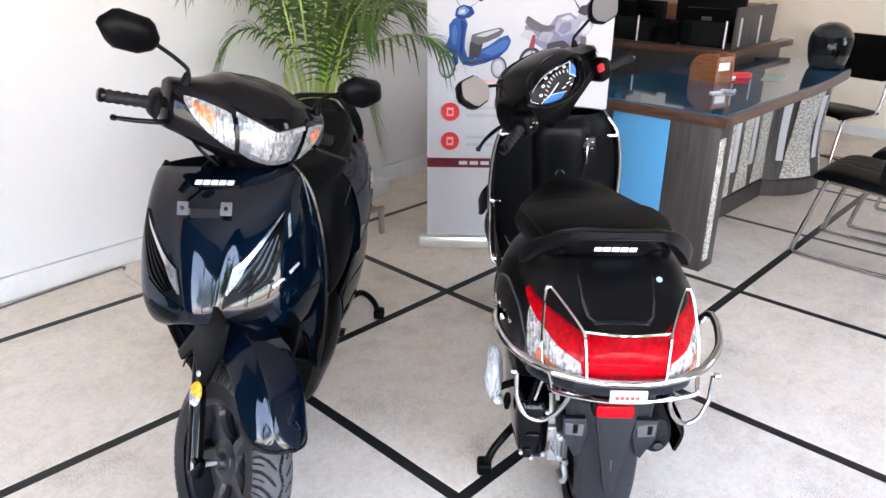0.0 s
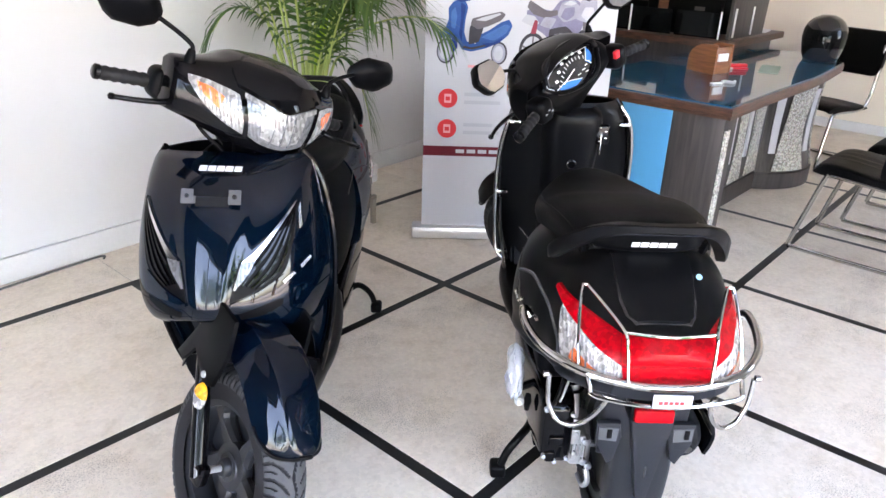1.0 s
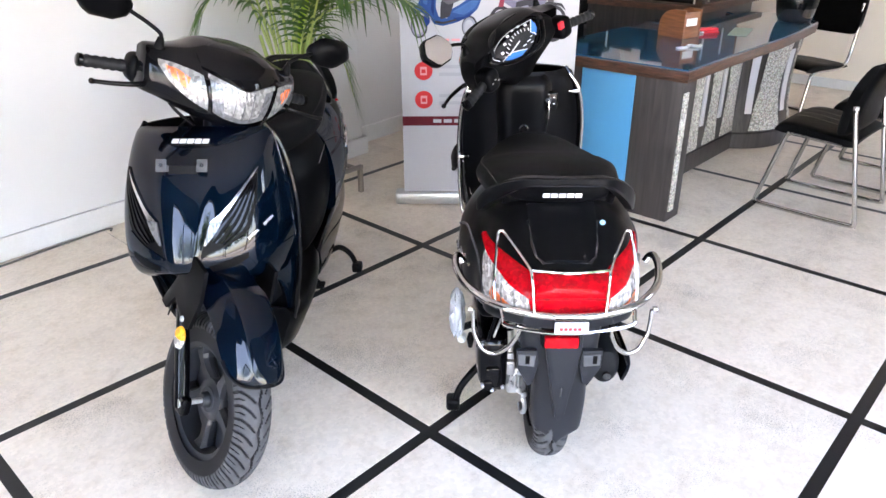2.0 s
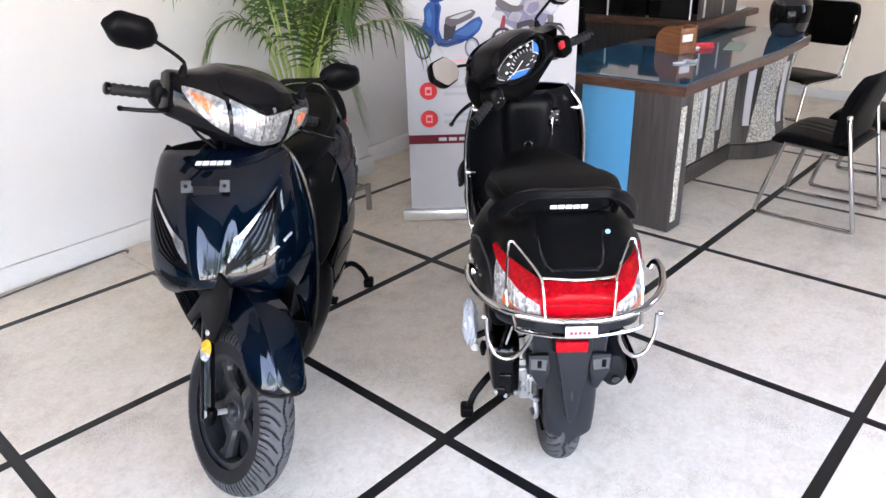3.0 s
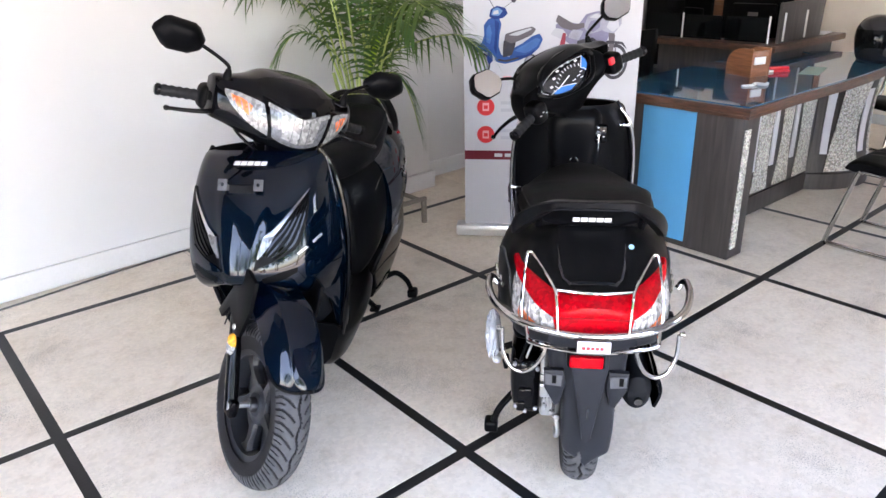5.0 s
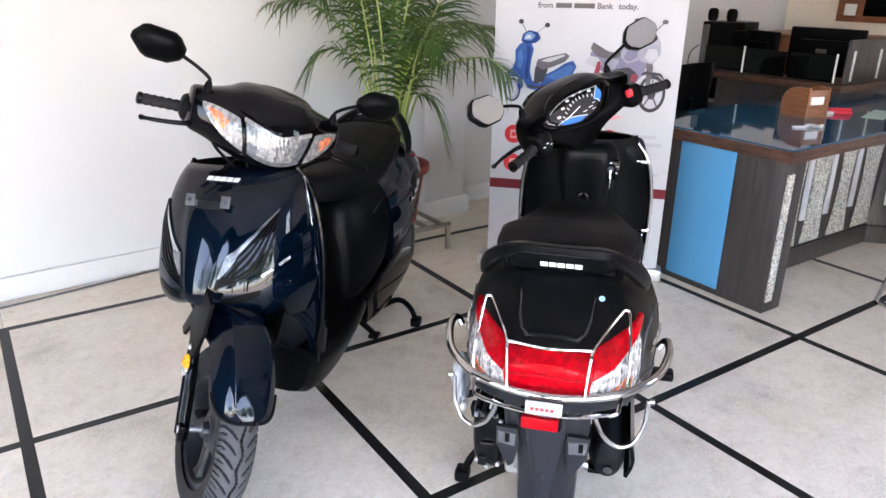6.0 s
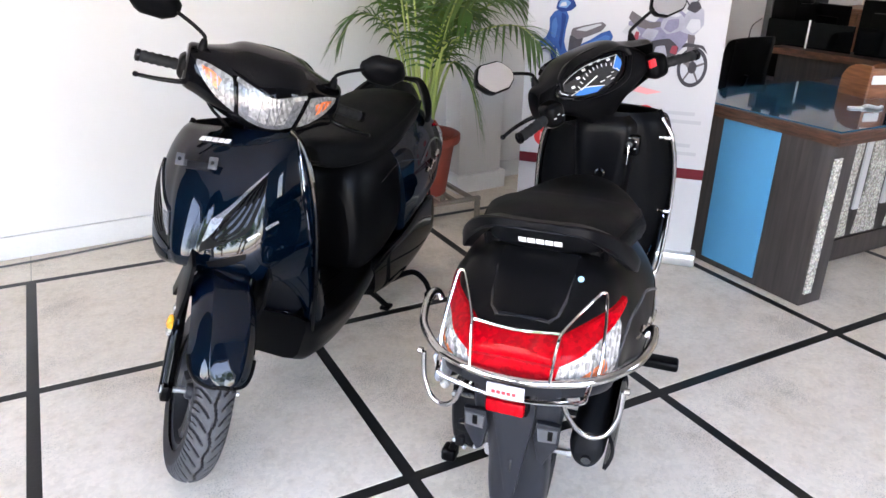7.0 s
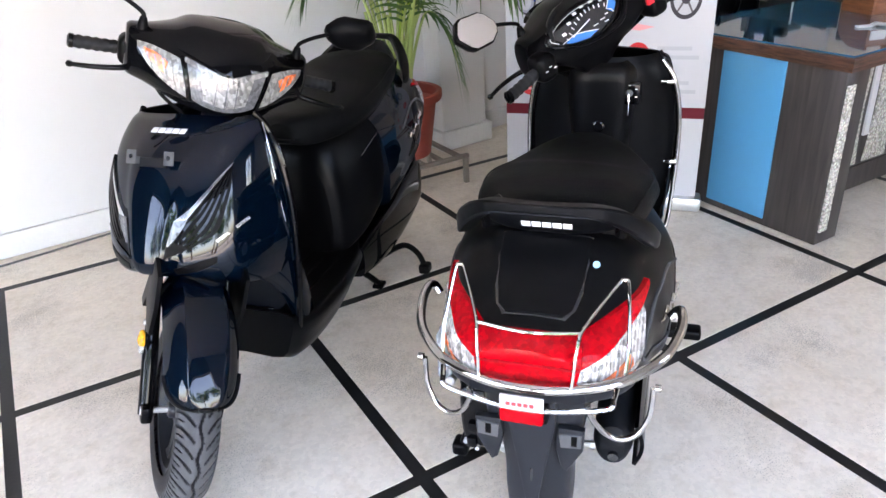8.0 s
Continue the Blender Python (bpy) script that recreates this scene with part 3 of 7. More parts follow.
def printed_motorcycle(x, y, k):
    body = [(.08, .52), (.06, .66), (.18, .70), (.36, .66), (.44, .78), (.60, .82), (.72, .74), (.76, .56), (.70, .40), (.60, .28), (.42, .28), (.28, .40)]
    pm = flat("printed_motorcycle", rounded([(x + p * k, y + q * k) for p, q in body]), M_LILACPRINT, .0006, label="printed picture of a grey motorcycle")
    ink = printer(x, y, k, pm)
    for cx, cy, rx, ry in ((.16, .20, .16, .21), (.83, .19, .165, .225)):
        ink("print_wheel", disc(cx, cy, rx, ry, 28), M_DARKPRINT, False)
        ink("print_gap", disc(cx, cy, rx * .78, ry * .80, 28), M_PALEPRINT, False)
        for j in range(5):
            a = 2 * math.pi * j / 5 + .3
            ink("print_spoke", [(cx + rx / .165 * (q * math.cos(a) - w * math.sin(a)), cy + ry / .165 * (q * math.sin(a) + w * math.cos(a))) for q, w in ((0, -.012), (.130, -.008), (.130, .008), (0, .012))], M_SEATPRINT, False)
        ink("print_shape", disc(cx, cy, rx * .30, ry * .30, 18), M_DARKPRINT, False)
    ink("print_shape", [(.76, .20), (.79, .18), (.82, .52), (.77, .62), (.73, .60)], M_SEATPRINT)
    ink("print_shape", [(.68, .40), (.72, .46), (.92, .44), (.98, .34), (.90, .41), (.76, .42)], M_DARKPRINT)
    ink("print_shape", [(.34, .24), (.34, .46), (.54, .50), (.66, .40), (.60, .22), (.46, .18)], M_DARKPRINT)
    ink("print_shape", [(.38, .28), (.40, .40), (.50, .42), (.54, .30), (.46, .24)], M_SILVERPRINT)
    ink("print_shape", [(.56, .34), (.58, .42), (.64, .42), (.64, .32)], M_WINEPRINT)
    ink("print_shape", [(.06, .70), (.09, .78), (.16, .74), (.30, .66), (.42, .68), (.43, .62), (.28, .58), (.14, .62)], M_SEATPRINT)
    ink("print_shape", [(.0, .54), (.06, .62), (.16, .60), (.22, .52), (.14, .48)], M_GREYPRINT)
    ink("print_shape", [(.12, .40), (.16, .56), (.20, .55), (.19, .40)], M_WINEPRINT)
    ink("print_shape", [(.22, .50), (.28, .60), (.42, .58), (.36, .46)], M_SILVERPRINT)
    ink("print_shape", [(.42, .62), (.46, .76), (.60, .80), (.70, .70), (.64, .58), (.50, .54)], M_SILVERPRINT)
    ink("print_shape", [(.46, .60), (.50, .70), (.62, .72), (.62, .62), (.54, .56)], M_LILACPRINT)
    ink("print_shape", [(.48, .74), (.56, .79), (.64, .76), (.58, .73)], M_PALEPRINT)
    ink("print_shape", [(.64, .58), (.68, .78), (.78, .88), (.87, .82), (.89, .66), (.80, .54)], M_SILVERPRINT)
    ink("print_shape", [(.70, .62), (.74, .72), (.84, .72), (.86, .62), (.78, .56)], M_PALEPRINT)
    ink("print_shape", [(.68, .82), (.72, .90), (.80, .91), (.84, .84), (.78, .78)], M_DARKPRINT)
    ink("print_shape", [(.22, .24), (.30, .30), (.52, .22), (.50, .17), (.32, .19)], M_GREYPRINT)
    for cx, cy in ((.58, 1.04), (.90, 1.03)):
        ink("print_stem", [(cx - .006, cy), (cx + .006, cy), (.73, .84), (.71, .84)], M_DARKPRINT, False)
        ink("print_mirror", disc(cx, cy, .035, .026), M_SEATPRINT, False)


flat("print_shape", [(.44, .80), (.60, .775), (.66, .79), (.52, .815)], M_PINKPRINT, .0006)
printed_scooter(.098, .838, .330)
printed_motorcycle(.462, .832, .370)


# ---- desk counter ----
desk = thing("reception_desk", pose(0, 0, 0), "dark laminate reception desk with blue panel and glass top", "desk")
def arc(cx, cy, r, a0, a1, n=8):
    return [(cx + r * math.cos(radians(a0 + (a1 - a0) * k / n)), cy + r * math.sin(radians(a0 + (a1 - a0) * k / n))) for k in range(n + 1)]


def top_outline(grow):
    """Desk top on plan: square near end, long front, rounded far end."""
    g = grow
    return [(2.772 - g, 1.097 - g), (3.3, 1.103 - g), (3.9, 1.094 - g), (4.25, 1.112 - g), (4.50, 1.132 - g)] + arc(4.55, 1.47, 0.335 + g, -80, 60, 12) + [(4.66, 1.69 + g), (4.15, 1.69 + g), (4.15, 1.95 + g), (2.772 - g, 1.95 + g)]


part("worktop", prism(bmesh.new(), top_outline(-0.02), 0.03, Matrix.Translation((0, 0, .700))), M_LAMINATE, desk, smooth=False)
part("edging", prism(bmesh.new(), top_outline(0.0), 0.016, Matrix.Translation((0, 0, .690)), .004), M_EDGEWOOD, desk, "worn reddish wood edging")
part("edging", prism(bmesh.new(), top_outline(0.004), 0.034, Matrix.Translation((0, 0, .7065)), .008), M_EDGEWOOD, desk, "worn reddish wood edging")
part("glass_top", prism(bmesh.new(), top_outline(-0.006), 0.006, Matrix.Translation((0, 0, .7410)), .002), M_TABLEGLASS, desk, "blue backed glass top", smooth=False)
# end pier that faces the scooters
part("end_panel", boxm((2.800, 1.125, .002), (2.94, 1.77, .689), .006, 2), M_LAMINATE, desk, "dark laminate end panel")
part("blue_panel", boxm((2.792, 1.362, .035), (2.799, 1.652, .687), .001), M_BLUEPANEL, desk, "bright blue laminate panel")
part("pebble_strip", boxm((2.806, 1.114, .06), (2.85, 1.124, .635), .002), M_PEBBLE, desk, "pressed pebble strip")
part("front_panel", boxm((2.94, 1.39, .002), (4.30, 1.43, .689), .003), M_LAMINATE, desk)
part("plinth", boxm((2.94, 1.375, .002), (4.16, 1.389, .11), .003), M_LAMINATE, desk)


def flared(x, low, waist, top):
    """A gravel panel's outline: three half-widths at foot, waist and head, with hollow sides."""
    rows = [(z, np.interp(z, [.12, .24, .38, .52, .685], [low, (low + waist) / 2 * .96, waist, (top + waist) / 2, top])) for z in np.linspace(.12, .685, 9)]
    return [(x + w, z) for z, w in rows] + [(x - w, z) for z, w in reversed(rows)]


for x, low, waist, top in ((3.14, .07, .05, .075), (3.36, .075, .05, .07), (3.575, .085, .06, .078), (3.825, .085, .045, .066), (4.075, .088, .064, .088)):
    part("pebble_panel", prism(bmesh.new(), flared(x, low, waist, top), .008, basis_y(1.389)), M_PEBBLE, desk, "pressed pebble panel", smooth=False)
for x in (3.245, 3.465, 3.680, 3.925):
    part("inlay", prism(bmesh.new(), [(x - .016, .25), (x + .022, .25), (x + .018, .60), (x - .018, .60)], .010, basis_y(1.389)), M_INLAY, desk, "pale laminate inlay", smooth=False)
END_R, END_Z = [.415, .385, .378, .385, .40], [.105, .25, .40, .55, .689]
bm = bmesh.new()
lathe(bm, [(.425, .002), (.425, .10)] + list(zip(END_R, END_Z)), 48, pose(4.52, 1.60, 0))
part("round_end", bm, M_LAMINATE, desk, "rounded end pedestal")
for kind, low, waist, top, z0, z1 in (("inlay", (-139.5, -133.5), (-139.8, -133.2), (-140, -133), .22, .60), ("pebble_panel", (-135, -103), (-128, -107), (-126, -99), .115, .687), ("inlay", (-102, -94.5), (-102, -94), (-102, -93.5), .22, .60), ("pebble_panel", (-82, -55), (-80, -58), (-84, -54), .115, .687)):
    rows = []
    for z in np.linspace(z0, z1, 8):
        u = [z0, (z0 + z1) / 2, z1]
        a0, a1 = (np.interp(z, u, [low[k], waist[k], top[k]]) for k in (0, 1))
        r = np.interp(z, END_Z, END_R) + .006
        rows.append([(4.52 + r * math.cos(radians(a)), 1.60 + r * math.sin(radians(a)), z) for a in np.linspace(a0, a1, 7)])
    part(kind, skin(bmesh.new(), rows, 1, 1, thick=.006), M_PEBBLE if kind == "pebble_panel" else M_INLAY, desk, "pressed pebble panel" if kind == "pebble_panel" else "pale laminate inlay")
part("back_panel", boxm((3.0, 1.86, .002), (4.10, 1.90, .699), .003), M_LAMINATE, desk)

# things on the desk
ho = thing("letter_holder", pose(3.50, 1.485, .7475, 0, 0, -16), "brown wooden letter holder with rounded sides on the desk", "holder")
for x in (0, .123):
    side = [(0, 0), (.175, 0), (.175, .06)] + [(.065 + .11 * math.cos(radians(a)), .06 + .087 * math.sin(radians(a))) for a in range(10, 91, 10)] + [(0, .147)]
    part("side", prism(bmesh.new(), side, .012, Matrix(((0, 0, 1, x), (1, 0, 0, 0), (0, 1, 0, 0), (0, 0, 0, 1))), .002), M_BROWNWOOD, ho)
part("front", boxm((.0125, .002, .0), (.1225, .012, .135), .002), M_BROWNWOOD, ho, "brown front board")
part("base", boxm((.0125, .0125, 0), (.1225, .165, .012), .002), M_BROWNWOOD, ho)
part("tag", boxm((.015, -.006, .065), (.095, .0015, .105), .003), M_PAPER, ho, "white paper tag")
pp = thing("paper_stack", pose(3.70, 1.56, .7475, 0, 0, -25), "white crumpled paper tag beside the letter holder", "paper")
part("sheet", boxm((-.05, -.02, 0), (.05, .02, .028), .008), M_PAPER, pp)
part("sheet", boxm((-.02, -.045, .0), (.09, -.022, .012), .004), M_PAPER, pp)
ky = thing("key_bunch", pose(3.25, 1.365, .7475, 0, 0, -30), "bunch of keys with a pale tag on the glass", "keys")
part("tag", boxm((-.03, -.012, 0), (.03, .012, .008), .003), M_PAPER, ky)
part("keys", tubem([(.03, 0, .006), (.06, .02, .008), (.09, -.01, .006), (.12, .015, .006)], .008, sides=8), M_STEEL, ky)
rd = thing("stapler", pose(3.80, 1.475, .7475, 0, 0, -42), "small red plastic stapler on the glass", "stapler")
part("lower_arm", boxm((-.06, -.017, 0), (.06, .017, .010), .004), M_REDPL, rd)
part("upper_arm", boxm((-.055, -.015, .0105), (.055, .015, .030), .008, 3), M_REDPL, rd)
gp = thing("leaflet", pose(3.95, 1.35, .7475, 0, 0, 15), "pale green printed leaflet under the stapler", "leaflet")
part("page", boxm((-.15, -.05, 0), (.15, .05, .002), 0), mat("green_print", (.30, .42, .34), .5), gp, smooth=False)

he = thing("helmet", pose(4.585, 1.275, .7475, 0, 0, 200), "glossy black full-face helmet on the desk", "helmet")
rows = []
for z, rx, ry in ((0, .105, .088), (.03, .125, .105), (.09, .142, .118), (.15, .143, .122), (.20, .128, .112), (.24, .090, .08), (.262, .04, .035)):
    rows.append([(rx * .92 * math.cos(a) + .012 * math.cos(a) ** 3, ry * math.sin(a), z) for a in (2 * math.pi * j / 16 for j in range(16))])
part("shell", skin(bmesh.new(), rows, 4, 2, True, True), M_HELMET, he)
rows = [[((rx + .005) * math.cos(a), (ry + .004) * math.sin(a), z) for a in np.linspace(-1.1, 1.1, 9)] for z, rx, ry in ((.085, .152, .117), (.12, .155, .121), (.155, .152, .122), (.185, .144, .116))]
part("visor", skin(bmesh.new(), rows, 3, 2, thick=.003), M_DARKGLASS, he, "dark visor")
part("rim_trim", tubem([(rx * 1.01 * math.cos(a), ry * 1.01 * math.sin(a), .006) for rx, ry in ((.105, .088),) for a in (2 * math.pi * j / 16 for j in range(16))], .006, closed=True, smooth=2), M_BLACKPL, he)

# raised back desk with screens
bk = thing("back_desk", pose(0, 0, 0), "dark raised back desk with wooden ledge and tinted glass", "desk")
part("front_panel", boxm((4.26, 1.79, .002), (4.30, 2.56, .789), .003), M_LAMINATE, bk)
part("side_panel", boxm((4.30, 1.76, .002), (5.16, 1.80, .789), .003), M_LAMINATE, bk)
bm = bmesh.new()
prism(bm, [(4.20, 1.70), (5.22, 1.70), (5.22, 2.02), (4.42, 2.02), (4.42, 2.58), (4.20, 2.58)], .042, Matrix.Translation((0, 0, .79)), .008)
part("ledge", bm, M_EDGEWOOD, bk, "reddish wooden ledge")
part("desk_body", boxm((4.34, 1.88, .002), (5.10, 2.95, .60), .003), M_LAMINATE, bk)
for y in (1.80, 2.11, 2.41):
    part("glass_panel", boxm((4.292, y + .008, .833), (4.300, y + .292, .985), .001), M_DARKGLASS, bk, "tinted glass screen", smooth=False)
for y in (1.80, 2.405):
    part("glass_post", tubem([(4.288, y, .832), (4.288, y, .995)], .006, sides=10, smooth=1), M_STEEL, bk, "slim steel post")
ep = part("end_board", prism(bmesh.new(), [(4.31, .8325), (4.89, .8325), (4.91, 1.075), (4.31, 1.075)], .02, basis_y(1.76), .003), M_LAMINATE, bk, "brown laminate end board")
for x in (4.345, 4.64):
    part("inlay", boxm((x, 1.732, .845), (x + .016, 1.7395, 1.015), .001), M_STEEL, ep, "slim metal inlay")
lp = thing("ledge_paper", pose(5.06, 1.83, .8325, 0, 0, 8), "white papers lying on the wooden ledge", "paper")
part("sheet", boxm((-.10, -.07, 0), (.10, .07, .008), .001), M_PAPER, lp)


def monitor(x, y, z, turn, w, low, top):
    mo = thing("monitor", pose(x, y, z, 0, 0, turn), "black flat computer monitor on the back desk", "monitor", "monitors")
    part("screen", boxm((-w / 2, -.02, low), (w / 2, .015, top), .008), M_BLACKPL, mo)
    part("glass", boxm((-w / 2 + .012, -.0225, low + .015), (w / 2 - .012, -.0205, top - .012), 0), M_DARKGLASS, mo, smooth=False)
    part("back_cover", boxm((-w * .32, .0155, low + .05), (w * .32, .045, top - .07), .012), M_BLACKPL, mo)
    part("maker_plate", boxm((-.035, .0455, top - .15), (.035, .0475, top - .125), .001), M_CABLE, mo, "dull grey plate")
    part("neck", boxm((-.03, .0, .01), (.03, .03, low + .06), .006), M_BLACKPL, mo)
    part("foot", boxm((-.11, -.07, 0), (.11, .08, .014), .006), M_BLACKPL, mo)


monitor(4.62, 2.065, .602, 92, .47, .17, .515)
monitor(4.66, 2.53, .602, 72, .30, .14, .47)
cp = thing("computer_tower", pose(4.58, 2.78, .602), "black computer tower with grey front trim and two knobs on top", "computer")
part("case", boxm((-.12, -.13, 0), (.20, .10, .52), .010), M_BLACKPL, cp)
part("front_trim", boxm((-.135, .035, .05), (-.121, .085, .50), .004), M_CABLE, cp, "grey front trim")
part("side_arm", boxm((-.10, -.205, .47), (-.04, -.131, .525), .010), M_BLACKPL, cp)
for y in (-.09, .06):
    part("knob", lathe(bmesh.new(), [(0, 0), (.028, .002), (.036, .03), (.034, .07), (.022, .085), (0, .088)], 20, pose(-.07, y, .521)), M_BLACKPL, cp)
part("cable", tubem([(-.13, .10, .36), (-.14, .16, .30), (-.13, .17, .18), (-.12, .12, .06), (-.12, .10, .01)], .004, sides=8), M_CABLE, cp, "hanging grey cable")
bx = thing("small_box", pose(4.45, 2.48, .602), "small brown cardboard box beside the monitor", "box")
part("carton", boxm((-.04, -.055, 0), (.04, .055, .36), .004), mat("brown_card", (.10, .065, .045), .7), bx)
cb = thing("wooden_cabinet", pose(5.65, 2.36, 0), "low brown wooden cabinet against the cream wall", "cabinet")
part("body", boxm((.018, 0, .002), (.66, .96, .965), .004), M_BROWNWOOD, cb)
part("top", boxm((-.005, -.015, .966), (.67, .975, .99), .005), M_BROWNWOOD, cb)
for k in range(3):
    dr = part("door", boxm((.0, .005 + k * .32, .06), (.0175, .315 + k * .32, .955), .003), M_BROWNWOOD, cb)
    part("handle", tubem([(-.004, .04 + k * .32, .55), (-.022, .04 + k * .32, .56), (-.022, .04 + k * .32, .66), (-.004, .04 + k * .32, .67)], .005, sides=8), M_STEEL, dr)
nb = thing("notice_board", pose(6.345, 2.62, 1.08), "brown framed board with a white paper on the wall", "board")
part("panel", boxm((-.022, -.34, .0), (-.002, .34, .62), .003), M_BROWNWOOD, nb)
part("dark_pane", boxm((-.026, -.30, .05), (-.0225, .12, .57), .001), M_DARKGLASS, nb)
part("note", boxm((-.025, .18, .05), (-.0225, .28, .14), 0), M_PAPER, nb, smooth=False)


# ---- visitor chairs ----
def pad(rows, width, edge, sink):
    """A padded board: its side outline swept across, with thinner rims."""
    return skin(bmesh.new(), [[(x, y + dy * sink[0], z + dy * sink[1]) for y, z in rows] for x, dy in ((-width, 1.0), (-width * edge, .15), (0, -.3), (width * edge, .15), (width, 1.0))], 3, 3, True, True)


def chair(m, label):
    """A low sled chair: each side is one bent tube, with a cap at its upper end."""
    c = thing("visitor_chair", m, label, "chair", "tubular visitor chairs")
    for sx in (-1, 1):
        x = sx * .215
        line = [(x, -.130, .56), (x, -.140, .50), (x, -.235, .06), (x, -.236, .022), (x, -.19, .0125), (x, .19, .0125), (x, .232, .020), (x, .230, .06), (x, .150, .37), (x, .130, .396), (x, .09, .399), (x, -.11, .385)]
        tb = part("side_tube", tubem(line, .0115, sides=10, smooth=4), M_CHROME, c, "chrome sled tube")
        part("tube_cap", tubem([(x, -.1305, .5585), (x, -.129, .572)], .0125, sides=10, smooth=1), M_ALU, tb)
    for y, z in ((.08, .398), (-.10, .385)):
        part("cross_bar", tubem([(-.215, y, z), (.215, y, z)], .009, sides=8, smooth=1), M_CHROME, c)
    part("seat", pad([(-.15, .425), (-.04, .436), (.09, .452), (.165, .449), (.200, .430), (.17, .411), (-.14, .398)], .225, .84, (0, -.014)), M_LEATHER, c, "padded black seat")
    for x in (-.075, 0, .075):
        part("seam", tubem([(x, -.12, .4325), (x, .0, .4475), (x, .10, .4585), (x, .16, .456)], .0013, sides=6), M_CABLE, c, "worn pale seam")
    part("backrest", pad([(-.105, .45), (-.110, .56), (-.135, .67), (-.185, .765), (-.215, .76), (-.180, .66), (-.150, .55), (-.140, .45)], .205, .80, (.035, -.012)), M_LEATHER, c, "padded black backrest")
    return c


def frame_chair(m, label):
    """A chair with a high framed backrest, open between back and seat."""
    c = thing("visitor_chair", m, label, "chair", "tubular visitor chairs")
    for sx in (-1, 1):
        x = sx * .195
        line = [(x, -.235, .80), (x, -.225, .62), (x, -.205, .47), (x, -.165, .400), (x, -.08, .380), (x, .12, .380), (x, .165, .365), (x, .18, .33), (x, .225, .03), (x, .21, .0125), (x, .16, .0125), (x, -.20, .0125)]
        part("side_tube", tubem(line, .0115, sides=10, smooth=4), M_CHROME, c, "chrome tube")
    for y in (.10, -.10):
        part("cross_bar", tubem([(-.195, y, .381), (.195, y, .381)], .009, sides=8, smooth=1), M_CHROME, c)
    part("floor_bar", tubem([(-.195, -.20, .0125), (.195, -.20, .0125)], .0115, sides=8, smooth=1), M_CHROME, c)
    part("seat", pad([(-.17, .410), (-.04, .417), (.10, .433), (.19, .429), (.235, .409), (.20, .393), (-.16, .393)], .205, .84, (0, -.012)), M_LEATHER, c, "padded black seat")
    rows = []
    for z, w, y in ((.595, .150, -.212), (.61, .178, -.212), (.66, .192, -.214), (.74, .196, -.222), (.82, .190, -.236), (.865, .170, -.246), (.882, .135, -.250)):
        n = 10
        rows.append([(w * 1.08 * (1 - 2 * k / n), y + .012 * (1 - (1 - 2 * k / n) ** 2), z) for k in range(n + 1)] + [(-w * 1.08 * (1 - 2 * k / n), y - .03 - .004 * (1 - (1 - 2 * k / n) ** 2), z) for k in range(n + 1)])
    part("backrest", skin(bmesh.new(), rows, 3, 1, True, True), M_LEATHER, c, "padded black backrest")
    return c


ch = chair(pose(3.555, .658, 0, 0, 0, -2), "worn black padded visitor chair on a chrome sled base")
copy_thing(ch, pose(4.15, .56, 0, 0, 0, -3))
frame_chair(pose(5.16, 1.335, 0, 0, 0, 72), "black padded visitor chair with a high backrest in a chrome frame")

oc = thing("office_chair", pose(3.80, 2.42, 0, 0, 0, 188), "black office chair behind the reception desk", "chair")
rows = []
for x, dy in ((-.20, .02), (-.17, .0), (0, -.02), (.17, .0), (.20, .02)):
    rows.append([(x, -.03 + dy, .56), (x, -.05 + dy, .70), (x, -.03 + dy, .86), (x, .0 + dy, .905), (x, .025 + dy, .89), (x, .01 + dy, .72), (x, .01 + dy, .56)])
part("backrest", skin(bmesh.new(), rows, 3, 3, True, True), M_LEATHER, oc, "black padded backrest")
part("seat", boxm((-.23, -.02, .42), (.23, .42, .49), .03, 3), M_LEATHER, oc, "black padded seat")
part("back_bar", tubem([(0, .02, .70), (0, .0, .50), (0, .15, .41)], .014, sides=8), M_BLACKPL, oc)
part("gas_post", tubem([(0, .2, .06), (0, .2, .42)], .025, sides=12, smooth=1), M_BLACKPL, oc)
for k in range(5):
    a = 2 * math.pi * k / 5
    part("foot", tubem([(0, .2, .09), (.25 * math.cos(a), .2 + .25 * math.sin(a), .03)], .015, sides=8, smooth=1), M_BLACKPL, oc)


# ---- palm in its pot ----
PX, PY = 1.86, 2.74
ps = thing("plant_stand", pose(PX, PY, 0), "low grey iron plant stand with bar top", "stand")
for sx in (-1, 1):
    for sy in (-1, 1):
        part("leg", boxm((sx * .23 - .012, sy * .19 - .012, .001), (sx * .23 + .012, sy * .19 + .012, .13), .003), M_STANDIRON, ps)
for sy in (-1, 1):
    part("rail", boxm((-.245, sy * .19 - .012, .131), (.245, sy * .19 + .012, .152), .003), M_STANDIRON, ps)
for k in range(5):
    part("slat", boxm((-.20 + k * .1 - .012, -.177, .132), (-.20 + k * .1 + .012, .177, .150), .003), M_STANDIRON, ps)
pot = thing("plant_pot", pose(PX, PY, .153), "red terracotta flower pot on the iron stand", "pot")
bm = bmesh.new()
lathe(bm, [(.0, 0), (.12, 0), (.125, .01), (.165, .27), (.19, .275), (.195, .285), (.195, .315), (.185, .32), (.172, .315), (.165, .27)], 36)
part("body", bm, M_TERRACOTTA, pot)
part("soil", lathe(bmesh.new(), [(0, .262), (.08, .27), (.160, .262), (.160, .258), (0, .255)], 24), M_SOIL, pot, "dark soil")

palm = thing("palm_plant", pose(PX, PY, .415), "tall green areca palm with arching feathery fronds", "plant")


